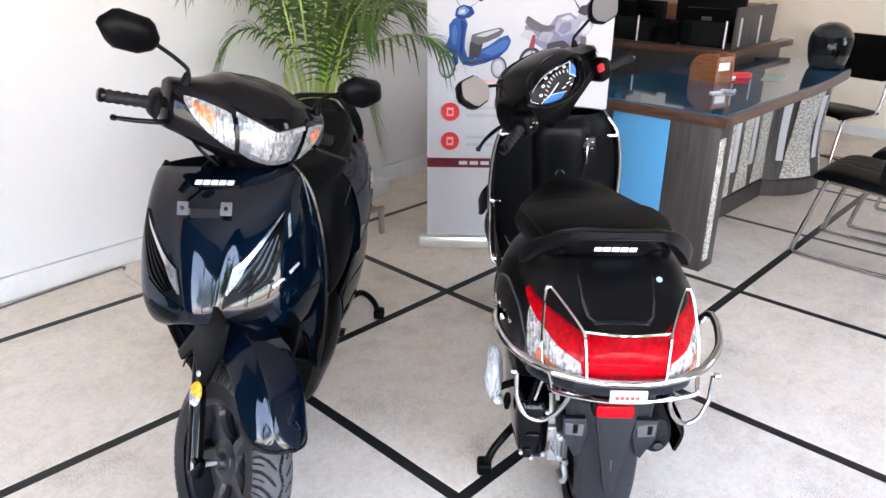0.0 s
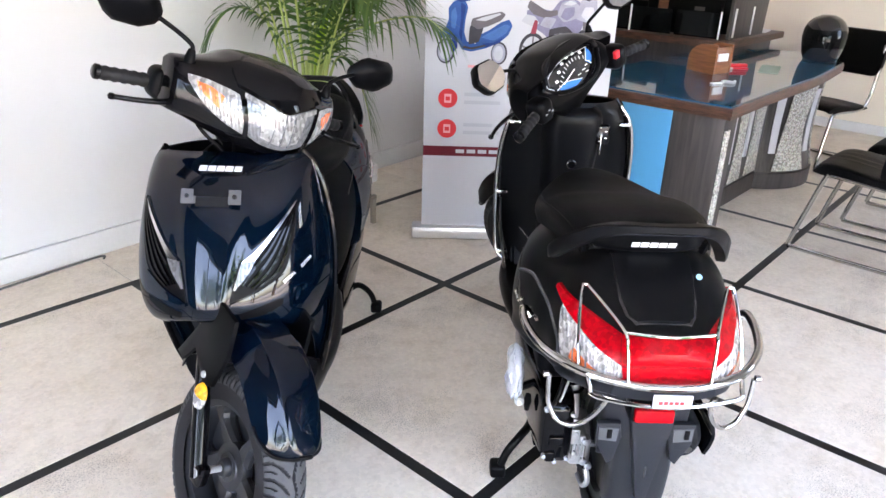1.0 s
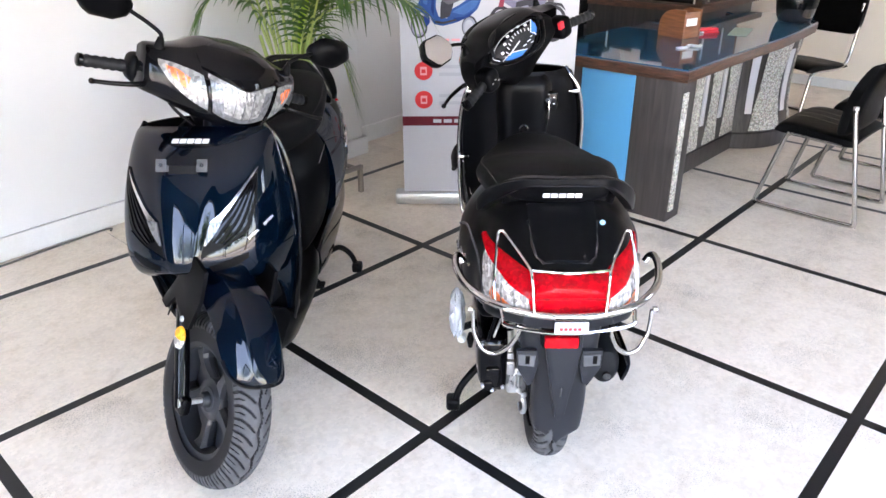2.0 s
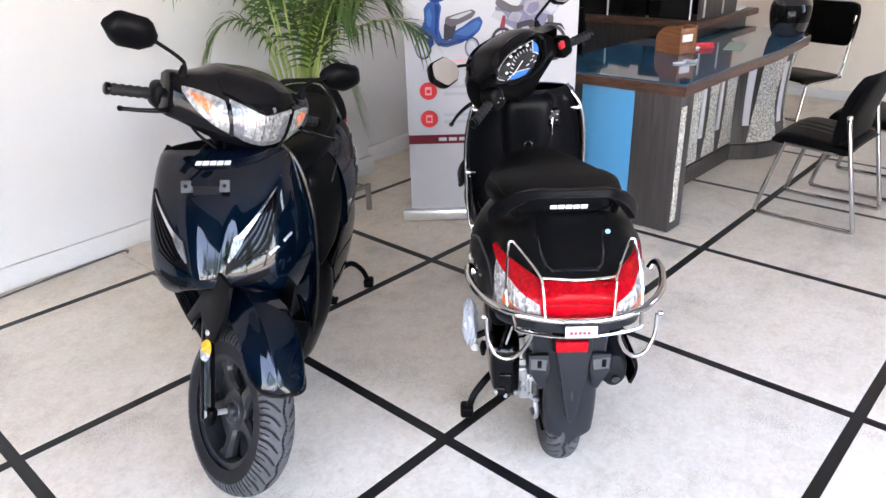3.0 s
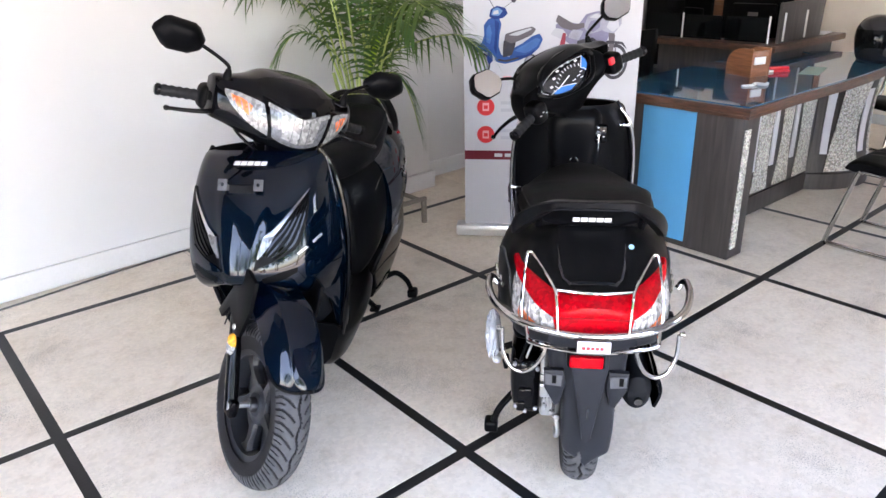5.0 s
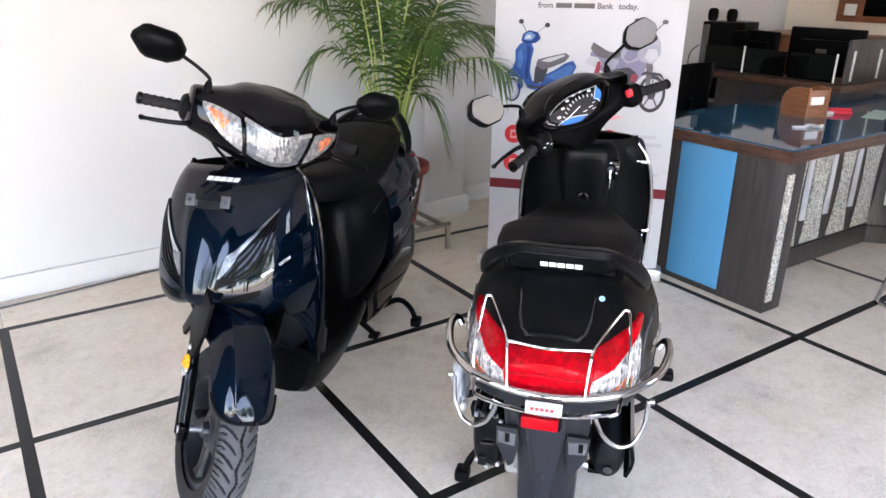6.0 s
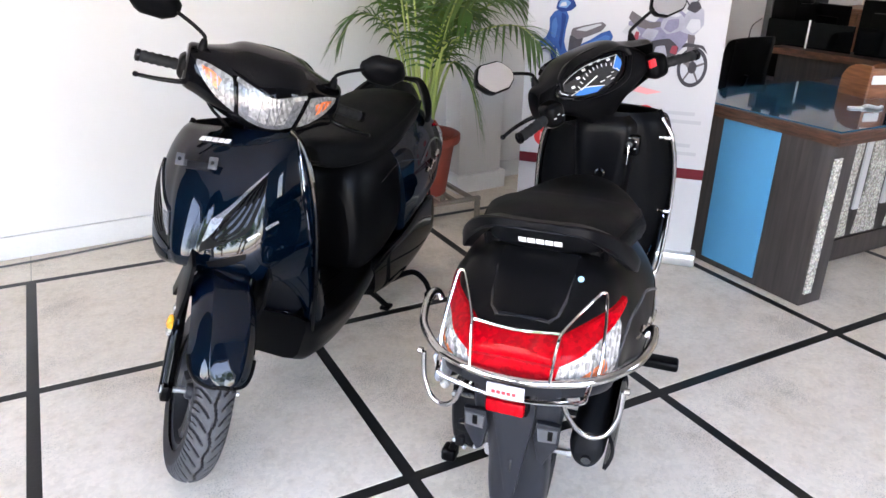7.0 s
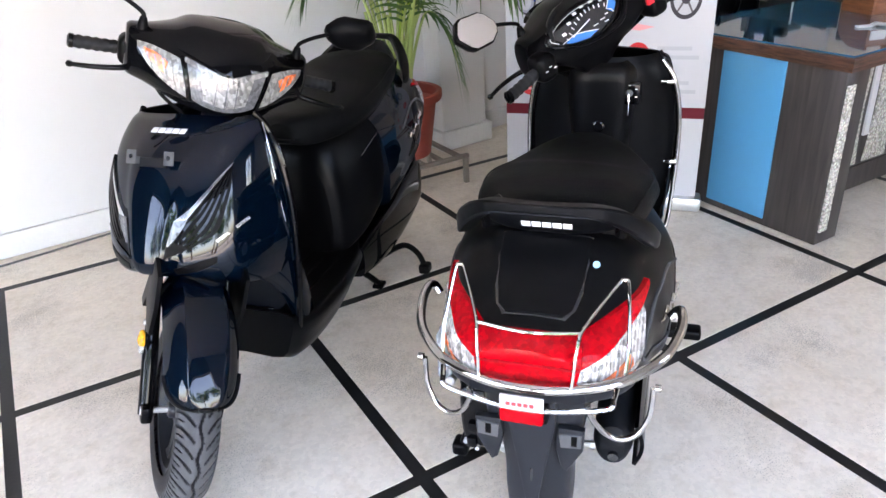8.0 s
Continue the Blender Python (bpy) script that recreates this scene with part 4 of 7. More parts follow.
def frond(azim, lean, length, height, droop, rnd, material):
    """One arching frond: a stalk with two rows of long leaflets."""
    c, s_ = math.cos(azim), math.sin(azim)
    base = (rnd.uniform(-.05, .05), rnd.uniform(-.05, .05), -.02)
    pts = []
    for t in np.linspace(0, 1, 9):
        r = lean * length * t ** 1.5
        z = height * (1 - (1 - t) ** 1.6) - droop * t ** 3.2
        y = base[1] + s_ * r
        y = min(y, on_wall(PX) - PY - .05 - .02 * t)
        pts.append((base[0] + (c * .34 if c < 0 else c) * r, y, base[2] + z))
    fringed(pts, .30, 26, rnd, material)


def fringed(pts, reach, n, rnd, material):
    """A stalk along the points with two rows of narrow leaflets."""
    stalk = spline(pts, 6)
    bm = tubem(pts, [.008, .007, .005, .0035, .0015], sides=6, smooth=4)
    st = part("frond", bm, M_STEM, palm)
    bm = bmesh.new()
    for k in range(n):
        f = .34 + .66 * k / (n - 1)
        i = min(int(f * (len(stalk) - 1)), len(stalk) - 2)
        p = Vector(stalk[i]).lerp(Vector(stalk[i + 1]), f * (len(stalk) - 1) - i)
        t = (Vector(stalk[i + 1]) - Vector(stalk[i])).normalized()
        side = t.cross(Vector((0, 0, 1))).normalized()
        up = side.cross(t).normalized()
        ln = (reach * math.sin(math.pi * min(1, (f - .25) / .80)) ** .7 + .05) * rnd.uniform(.85, 1.1)
        for sg in (-1, 1):
            out = (side * sg * .80 + t * (.45 + .5 * (f - .34)) + up * rnd.uniform(.05, .3)).normalized()
            w = rnd.uniform(.0062, .0098)
            prev, sag = None, rnd.uniform(.35, .85)
            for q in range(5):
                g = q / 4
                pos = p + out * ln * g - Vector((0, 0, 1)) * ln * sag * g * g
                if PY + pos.y > on_wall(PX + pos.x) - .03:
                    pos.y = on_wall(PX + pos.x) - .03 - PY
                ww = w * (1 - g ** 2.2) * (0.55 + 1.2 * g if g < .4 else 1.0) + .0006
                cross = out.cross(up).normalized() * ww
                a, b = bm.verts.new(pos - cross), bm.verts.new(pos + cross)
                if prev:
                    bm.faces.new((prev[0], prev[1], b, a))
                prev = (a, b)
    tagged(part("leaf_fringe", bm, material, st, "long narrow green leaflets"), kind="stuff")


prnd = random.Random(11)
for k in range(12):
    az = 2 * math.pi * (k * .382 % 1.0) + prnd.uniform(-.2, .2)
    tall = prnd.uniform(.84, 1.42)
    frond(az, prnd.uniform(.35, .70) * (1.25 - .4 * tall / 1.3), prnd.uniform(.8, 1.1), tall, prnd.uniform(.05, .30) * (1.6 - tall), prnd, M_LEAF)
# the low fronds that arch out to either side
for line, reach in (((-.02, 0, -.06, .25, -.10, .47, -.22, .61, -.33, .62, -.41, .52), .20), ((.02, 0, .08, .25, .14, .41, .21, .37, .26, .24, .29, .10), .17), ((-.02, 0, -.10, .35, -.20, .65, -.30, .79, -.42, .86, -.56, .85), .22), ((.03, 0, .08, .35, .16, .62, .27, .74, .38, .76, .47, .68), .22), ((.0, 0, .02, .3, .05, .56, .12, .68, .20, .66, .26, .55), .20)):
    fringed([(.84 * u, -.55 * u, v) for u, v in zip(line[::2], line[1::2])], reach, 22, prnd, M_LEAF)
# this one reaches out before the banner
fringed([(.84 * u - .52 * w, -.55 * u - .84 * w, v) for u, w, v in ((0, 0, 0), (.05, .05, .30), (.11, .12, .50), (.29, .26, .60), (.44, .38, .63), (.53, .44, .57))], .20, 22, prnd, M_LEAF)
# one broad unopened leaf
bm = bmesh.new()
rows = [[(.84 * u - w * .84, -.55 * u + w * .55, z), (.84 * u, -.55 * u - .006, z), (.84 * u + w * .84, -.55 * u - w * .55, z)] for u, z, w in ((.0, .02, .004), (.01, .22, .006), (.025, .38, .014), (.05, .46, .020), (.075, .54, .017), (.11, .63, .002))]
part("young_leaf", skin(bm, rows, 3, 2, thick=.001), M_LEAFPALE, palm, "bright unopened leaf")
for k in range(9):
    a, r = prnd.uniform(0, 6.28), prnd.uniform(.02, .08)
    part("cane", tubem([(r * math.cos(a), r * math.sin(a), -.15), (r * 1.3 * math.cos(a), r * 1.3 * math.sin(a), .15), (r * 2.0 * math.cos(a), r * 2.0 * math.sin(a), .42)], [.013, .011, .007], sides=8), M_STEM, palm)

# cable along the wall's foot
ca = thing("floor_cable", pose(0, 0, 0), "thin grey cable lying along the skirting", "cable")
part("wire", tubem([(-1.95, 2.90, .006), (-1.2, 2.92, .006), (-.1, 2.96, .006), (.45, 3.03, .006), (.86, 3.075, .006), (.94, 3.07, .006), (.93, 3.045, .006)], .005, sides=8), M_CABLE, ca)


# ---- scooters ----
def car_paint(name, base, flake, rough, coat):
    m, n, l, p = shader(name)
    co, v = n.new("ShaderNodeTexCoord"), n.new("ShaderNodeTexVoronoi")
    v.inputs["Scale"].default_value = 900
    l.new(co.outputs["Object"], v.inputs["Vector"])
    mx = n.new("ShaderNodeMix")
    mx.data_type = "RGBA"
    mx.inputs[6].default_value, mx.inputs[7].default_value = (*base, 1), (*flake, 1)
    sep = n.new("ShaderNodeSeparateColor")
    l.new(v.outputs["Color"], sep.inputs[0])
    l.new(sep.outputs[0], mx.inputs[0])
    l.new(mx.outputs[2], p.inputs["Base Color"])
    p.inputs["Specular IOR Level"].default_value = 0.0
    p.inputs["Roughness"].default_value = rough
    p.inputs["Coat Weight"].default_value = coat
    p.inputs["Coat Roughness"].default_value = 0.02
    d_ = n.new("ShaderNodeTexNoise")
    d_.inputs["Scale"].default_value = 25
    b = n.new("ShaderNodeBump")
    b.inputs["Strength"].default_value, b.inputs["Distance"].default_value = 0.02, 0.001
    l.new(co.outputs["Object"], d_.inputs["Vector"])
    l.new(d_.outputs[0], b.inputs["Height"])
    l.new(b.outputs[0], p.inputs["Normal"])
    return m


def lens_mat(name, colour, rough=0.08, ribs=140.0, trans=0.0, strength=0.5, low=0.5, high=1.35, gloss=0.5, facets=False):
    """A moulded lamp lens with fine ribs."""
    m, n, l, p = shader(name)
    co, w = n.new("ShaderNodeTexCoord"), n.new("ShaderNodeTexWave")
    w.bands_direction = "Y"
    w.inputs["Scale"].default_value, w.inputs["Distortion"].default_value = ribs, 0.4
    l.new(co.outputs["Object"], w.inputs["Vector"])
    v = n.new("ShaderNodeTexVoronoi")
    v.inputs["Scale"].default_value = 110
    l.new(co.outputs["Object"], v.inputs["Vector"])
    mr = n.new("ShaderNodeMapRange")
    mr.inputs[3].default_value, mr.inputs[4].default_value = low, high
    sc = n.new("ShaderNodeVectorMath")
    sc.operation = "SCALE"
    sc.inputs[0].default_value = colour
    sep = n.new("ShaderNodeSeparateColor")
    l.new(v.outputs["Color"], sep.inputs[0])
    l.new(sep.outputs[0], mr.inputs[0])
    l.new(mr.outputs[0], sc.inputs[3])
    l.new(sc.outputs[0], p.inputs["Base Color"])
    p.inputs["Roughness"].default_value = rough
    p.inputs["Transmission Weight"].default_value = trans
    p.inputs["Coat Weight"].default_value = gloss
    p.inputs["Specular IOR Level"].default_value = 0.12
    p.inputs["Coat Roughness"].default_value = 0.02
    b = n.new("ShaderNodeBump")
    b.inputs["Strength"].default_value, b.inputs["Distance"].default_value = strength, 0.003
    l.new(v.outputs["Distance"] if facets else w.outputs[0], b.inputs["Height"])
    l.new(b.outputs[0], p.inputs["Normal"])
    return m


M_BLUE = car_paint("deep_blue_metallic_paint", (0.0002, 0.0012, 0.0032), (0.0002, 0.0032, 0.0085), 0.45, 0.62)
M_MATTE = mat("satin_black_paint", (0.0020, 0.0021, 0.0026), 0.31, vary=0.08, scale=50, coat=0.0, spec=0.11)
M_PIANO = mat("gloss_black_plastic", (0.002, 0.002, 0.0025), 0.05, vary=0.05, coat=0.0, spec=0.16, rough_vary=0.03)
M_SEAT = mat("grained_seat_vinyl", (0.0034, 0.0034, 0.0038), 0.48, spec=0.06, vary=0.2, scale=40, bump=0.45, bump_scale=420)
M_RUBBER = mat("tyre_tread_rubber", (0.060, 0.060, 0.063), 0.6, spec=0.10, vary=0.35, scale=22, bump=0.15, bump_scale=260)
M_WALLRUBBER = mat("tyre_wall_rubber", (0.012, 0.012, 0.014), 0.55, spec=0.14, vary=0.3, scale=24, bump=0.1, bump_scale=200)
M_GRIP = mat("black_grip_rubber", (0.010, 0.010, 0.011), 0.6, spec=0.2, vary=0.2, bump=0.1)
M_RIM = mat("grey_black_alloy", (0.013, 0.014, 0.017), 0.34, 0.0, spec=0.30, vary=0.12)
M_FLAP = mat("grey_black_moulded_plastic", (0.0105, 0.0115, 0.0145), 0.40, spec=0.18, vary=0.12, scale=30, bump=0.12, bump_scale=350)
M_RED = lens_mat("red_lens", (0.54, 0.0012, 0.007), 0.20, 190, strength=0.7, low=0.66, high=1.2, gloss=0.15)
M_DARKRED = lens_mat("dark_red_lens", (0.27, 0.001, 0.005), 0.30, 110, strength=0.35, low=0.85, high=1.1, gloss=0.0)
M_CLEAR = lens_mat("clear_faceted_reflector", (0.25, 0.246, 0.24), 0.15, 40, strength=0.35, low=.55, high=1.35)
M_REARCLEAR = lens_mat("clear_rear_lens", (0.42, 0.40, 0.39), 0.14, 55, strength=0.7, low=.45, high=1.4)
M_ORANGE = lens_mat("orange_bulb_glow", (0.78, 0.17, 0.06), 0.2, 90, strength=0.3)
M_AMBER = lens_mat("amber_reflector", (0.85, 0.36, 0.02), 0.15, 300, strength=0.5)
M_HEAD = lens_mat("headlamp_reflector", (0.145, 0.148, 0.156), 0.17, 42, strength=0.22, low=.65, high=1.3)
M_SPEAR = mat("satin_chrome_trim", (0.62, 0.62, 0.63), 0.16, 1.0, vary=0.04)
M_INNER = mat("satin_black_inner_plastic", (0.0020, 0.0021, 0.0026), 0.33, spec=0.09, vary=0.15, scale=40, bump=0.08, bump_scale=350)
M_BRACKET = mat("grey_bracket_plastic", (0.060, 0.062, 0.066), 0.5, vary=0.08, spec=0.2)
M_MUFF = mat("matt_black_muffler", (0.008, 0.0085, 0.010), 0.55, spec=0.08, vary=0.15)
M_HEAD.node_tree.nodes["Principled BSDF"].inputs["Metallic"].default_value = 0.40
M_CLEAR.node_tree.nodes["Principled BSDF"].inputs["Metallic"].default_value = 0.25
M_ENGINE = mat("cast_aluminium", (0.42, 0.42, 0.42), 0.42, 0.7, vary=0.2, scale=40, bump=0.3)
M_MARK = mat("silver_white_mark", (0.80, 0.80, 0.80), 0.25, 0.2, vary=0.03)
M_MIRROR = mat("mirror_glass", (0.86, 0.87, 0.87), 0.015, 1.0, vary=0.01, rough_vary=0.0)
M_DIALBLUE = mat("blue_dial_trim", (0.02, 0.16, 0.50), 0.25, vary=0.1, coat=0.6)
M_DIAL = mat("dial_black", (0.010, 0.011, 0.013), 0.15, vary=0.05, coat=0.6)
M_WRAP = mat("bubble_wrap", (0.42, 0.44, 0.48), 0.25, vary=0.12, scale=60, bump=0.9, bump_scale=120, coat=0.4)
M_STICKER = mat("blue_white_sticker", (0.25, 0.50, 0.66), 0.4)

from mathutils.bvhtree import BVHTree

DELTA, CASTER = 45.0, 26.5
AX = Vector((1.425, 0, 0))
AXDIR = Vector((-math.sin(radians(CASTER)), 0, math.cos(radians(CASTER))))
STEER = Matrix.Translation(AX) @ Matrix.Rotation(radians(DELTA), 4, AXDIR) @ Matrix.Translation(-AX)

AXW = AX + Vector((.03, 0, 0))
STEER_WHEEL = Matrix.Translation(AXW) @ Matrix.Rotation(radians(DELTA + 2.0), 4, AXDIR) @ Matrix.Translation(-AXW)


def eased(*points):
    """Close-set points along a soft line through flat points."""
    return [(p[0], p[1]) for p in spline([(a, b, 0) for a, b in points], 6)]


def narrow(quad, k=.96):
    return [(y * k, z) for y, z in quad]


def both(points):
    """A half line and its mirror image, from one side to the other."""
    pts = [tuple(p) for p in points]
    rest = [(x, -y, z) for x, y, z in reversed(pts) if abs(y) > 1e-6]
    return pts + rest


def ring(x, half):
    """A closed section at x from a half outline that runs from the top to the bottom of the middle."""
    pts = [(x, y, z) for y, z in half]
    return pts + [(x, -y, z) for y, z in reversed(half) if y > 1e-6]


def sheet(bm, top, low):
    """A thin closed slab between two grids of points."""
    a, b = grid_mesh(bm, top), grid_mesh(bm, low)
    n, k = len(a), len(a[0])
    loop = [(0, j) for j in range(k)] + [(i, k - 1) for i in range(1, n)] + [(n - 1, j) for j in range(k - 2, -1, -1)] + [(i, 0) for i in range(n - 2, 0, -1)]
    for q in range(len(loop)):
        (i0, j0), (i1, j1) = loop[q], loop[(q + 1) % len(loop)]
        bm.faces.new((a[i0][j0], a[i1][j1], b[i1][j1], b[i0][j0]))
    bmesh.ops.remove_doubles(bm, verts=bm.verts[:], dist=1e-5)


def on_skin(tree_, y, z, lift=0.0, x0=3.0, way=-1):
    """The point of a skin met by a ray along x, lifted off it."""
    hit = tree_.ray_cast(Vector((x0, y, z)), Vector((way, 0, 0)))
    if hit[0] is None:
        near = tree_.find_nearest(Vector((1.2 if way < 0 else -0.1, y, z)))
        return near[0] + near[1] * lift
    n = hit[1] if hit[1].x * way < 0 else -hit[1]
    return hit[0] + n * lift


def laid(bm, tree_, quad, lift, nu=10, nv=4, thick=0.0, x0=3.0, way=-1):
    """A strip laid on a skin; quad gives its corners as (y, z)."""
    a, b, c, d_ = (Vector(q) for q in quad)
    rows, low = [], []
    for i in range(nu + 1):
        u = i / nu
        flatq = [(a * (1 - u) + b * u) * (1 - j / nv) + (d_ * (1 - u) + c * u) * (j / nv) for j in range(nv + 1)]
        rows.append([on_skin(tree_, q.x, q.y, lift, x0, way) for q in flatq])
        low.append([on_skin(tree_, q.x, q.y, -.001, x0, way) for q in flatq])
    sheet(bm, rows, low)
    return bm


def span(bm, tree_, a, b, lift, nu=12, nv=4, put=None):
    """A thin piece laid on a skin between two lines given as (y, z) or as angle and height."""
    put = put or on_skin

    def steps(line):
        p = spline([(u, v, 0) for u, v in line], 8)
        at = np.linspace(0, len(p) - 1, nu + 1)
        return [(float(np.interp(q, range(len(p)), p[:, 0])), float(np.interp(q, range(len(p)), p[:, 1]))) for q in at]
    top, low = [], []
    for (u0, v0), (u1, v1) in zip(steps(a), steps(b)):
        row = [(u0 + (u1 - u0) * j / nv, v0 + (v1 - v0) * j / nv) for j in range(nv + 1)]
        top.append([put(tree_, u, v, lift) for u, v in row])
        low.append([put(tree_, u, v, -.001) for u, v in row])
    sheet(bm, top, low)
    return bm


def round_tail(tree_, phi, z, lift):
    """The point of the tail met from outside at an angle from straight back, at that height."""
    d_ = Vector((-math.cos(radians(phi)), math.sin(radians(phi)), 0))
    o = Vector((.06, 0, z))
    hit = tree_.ray_cast(o + d_, -d_)
    return hit[0] + d_ * lift if hit[0] else o + d_ * .2


def tyre(radius, width, repeats, groove):
    """A tyre about y: long sickle grooves on both shoulders, short ones between them, and a wavy centre groove."""
    fine, nv = 16, 76
    na = repeats * fine
    pitch = 2 * math.pi * radius / repeats
    verts, faces, cuts = [], [], []
    prof = []
    for j in range(nv + 1):
        a = -2.35 + 4.7 * j / nv
        y = width / 2 * math.sin(a) if abs(a) < 1.57 else math.copysign(width / 2 * (1 - 0.12 * (abs(a) - 1.57)), a)
        r = radius - width * 0.42 * (1 - math.cos(min(abs(a), 1.57))) - max(0, abs(a) - 1.57) * 0.05
        prof.append((y, r, a / 1.57))

    def carve(d, half):
        """Depth of a groove at a distance from its line."""
        return groove * max(0.0, min(1.0, (half + .0008 - d) / .0012))

    for i in range(na):
        th = 2 * math.pi * i / na
        c, s_ = math.cos(th), math.sin(th)
        for y, r, v in prof:
            g, cut = abs(v), 0.0
            u = i / fine + (0.5 if v > 0 else 0.0)
            bend = max(0.0, 0.78 - g)
            lean = math.hypot(1.0, 2 * 2.6 * bend * pitch / (width * .75))
            if 0.16 < g < 1.02:
                cut = carve(abs((u + 2.6 * bend ** 2) % 1.0 - 0.5) * pitch / lean, .0026 * min(1.0, (g - .06) / .3))
            if 0.52 < g < 0.98:
                cut = max(cut, carve(abs((u + 2.6 * bend ** 2 + .5) % 1.0 - 0.5) * pitch, .0014))
            cut = max(cut, carve(abs(v - 0.05 * math.sin(2 * math.pi * i / fine / 2)) * width * .75, .0022))
            verts.append(((r - cut) * c, y, (r - cut) * s_))
            cuts.append(cut)
    w = nv + 1
    for i in range(na):
        k = (i + 1) % na
        faces += [(i * w + j, i * w + j + 1, k * w + j + 1, k * w + j) for j in range(nv)]
    me = bpy.data.meshes.new("tread")
    me.from_pydata(verts, [], faces)
    bm = bmesh.new()
    bm.from_mesh(me)
    bpy.data.meshes.remove(me)
    # tread stays dusty, grooves and side walls dark
    for n, f in enumerate(bm.faces):
        worn = sum(cuts[k] for k in faces[n]) < groove * 1.2 and abs(prof[n % nv][2]) < 1.04
        f.material_index = 0 if worn else 1
    return bm


def rim(radius, width):
    """The barrel and lips of a cast wheel about y."""
    bm = bmesh.new()
    turn = Matrix.Rotation(radians(90), 4, "X")
    w = width / 2
    lathe(bm, [(radius - 0.022, -w * 0.55), (radius - 0.02, -w), (radius + 0.006, -w), (radius + 0.006, -w + 0.006), (radius - 0.010, -w + 0.010), (radius - 0.016, 0), (radius - 0.010, w - 0.010), (radius + 0.006, w - 0.006), (radius + 0.006, w), (radius - 0.02, w), (radius - 0.022, w * 0.55), (radius - 0.028, 0), (radius - 0.0221, -w * 0.55)], 48, turn)
    return bm


def hub():
    """A flat dish with a small raised boss on each face."""
    prof = [(0.0, -.036), (.017, -.036), (.021, -.032), (.023, -.020), (.034, -.019), (.037, -.016), (.056, -.013), (.060, -.006)]
    return lathe(bmesh.new(), prof + [(r, -y) for r, y in reversed(prof)], 32, Matrix.Rotation(radians(90), 4, "X"))


def spoke(radius, a):
    """One broad spoke of a cast wheel: flat faces, chamfered edges, widening into the rim."""
    bm = bmesh.new()
    grid = []
    for f in np.linspace(0, 1, 9):
        x = 0.050 + f * (radius - 0.066)
        h = 0.029 - 0.014 * math.sin(min(1.0, f * 1.5) * math.pi / 2) + 0.022 * max(0.0, f - .55) ** 2 / .2
        off = 0.016 * math.sin(f * 2.4)
        d = 0.013 + .010 * f
        grid.append([(x, -d * .35, off - h), (x, d * .35, off - h), (x, d, off - h * .62), (x, d, off + h * .62), (x, d * .35, off + h), (x, -d * .35, off + h), (x, -d, off + h * .62), (x, -d, off - h * .62)])
    grid_mesh(bm, [g + [g[0]] for g in grid])
    bmesh.ops.remove_doubles(bm, verts=bm.verts[:], dist=1e-6)
    bmesh.ops.transform(bm, matrix=Matrix.Rotation(a, 4, "Y"), verts=bm.verts)
    return bm


BODY = [
    (-0.200, [(0, .650), (.045, .649), (.072, .641), (.086, .621), (.088, .606), (.084, .592), (.06, .582), (0, .580)]),
    (-0.165, [(0, .669), (.06, .666), (.102, .656), (.128, .635), (.136, .605), (.128, .580), (.09, .563), (0, .560)]),
    (-0.110, [(0, .687), (.065, .685), (.118, .676), (.153, .648), (.168, .605), (.160, .570), (.12, .545), (0, .540)]),
    (-0.050, [(0, .728), (.07, .726), (.128, .710), (.168, .672), (.188, .605), (.188, .550), (.166, .515), (0, .510)]),
    (0.010, [(0, .762), (.075, .759), (.134, .738), (.176, .690), (.200, .605), (.200, .540), (.180, .500), (0, .495)]),
    (0.10, [(0, .765), (.085, .760), (.147, .742), (.198, .68), (.222, .595), (.224, .52), (.204, .478), (0, .47)]),
    (0.26, [(0, .74), (.09, .74), (.158, .72), (.214, .66), (.238, .57), (.238, .485), (.212, .432), (0, .425)]),
    (0.40, [(0, .70), (.09, .70), (.148, .685), (.196, .63), (.222, .53), (.222, .43), (.195, .365), (0, .355)]),
]
# black panel under the seat's nose
NOSE = [
    (0.395, [(0, .70), (.09, .70), (.145, .685), (.19, .63), (.206, .53), (.197, .43), (.165, .37), (0, .36)]),
    (0.47, [(0, .69), (.085, .69), (.132, .67), (.172, .61), (.190, .505), (.184, .39), (.155, .32), (0, .31)]),
    (0.54, [(0, .67), (.075, .67), (.118, .65), (.150, .59), (.168, .48), (.164, .36), (.14, .29), (0, .28)]),
    (0.60, [(0, .63), (.055, .63), (.092, .61), (.122, .55), (.138, .45), (.135, .34), (.115, .27), (0, .262)]),
    (0.625, [(0, .57), (.04, .565), (.068, .55), (.09, .50), (.10, .43), (.10, .35), (.085, .29), (0, .28)]),
]
# rows of the front apron: middle z and x, edge z, half width and x, half width of the raised keel
APRON = [
    (.884, 1.085, .876, .160, 1.040, .085), (.872, 1.128, .862, .178, 1.052, .085), (.840, 1.190, .822, .192, 1.066, .080),
    (.772, 1.250, .752, .206, 1.082, .070), (.702, 1.290, .680, .216, 1.090, .058), (.640, 1.318, .612, .221, 1.088, .048),
    (.600, 1.330, .556, .220, 1.074, .040), (.572, 1.322, .512, .213, 1.052, .035), (.556, 1.285, .472, .205, 1.030, .032),
]


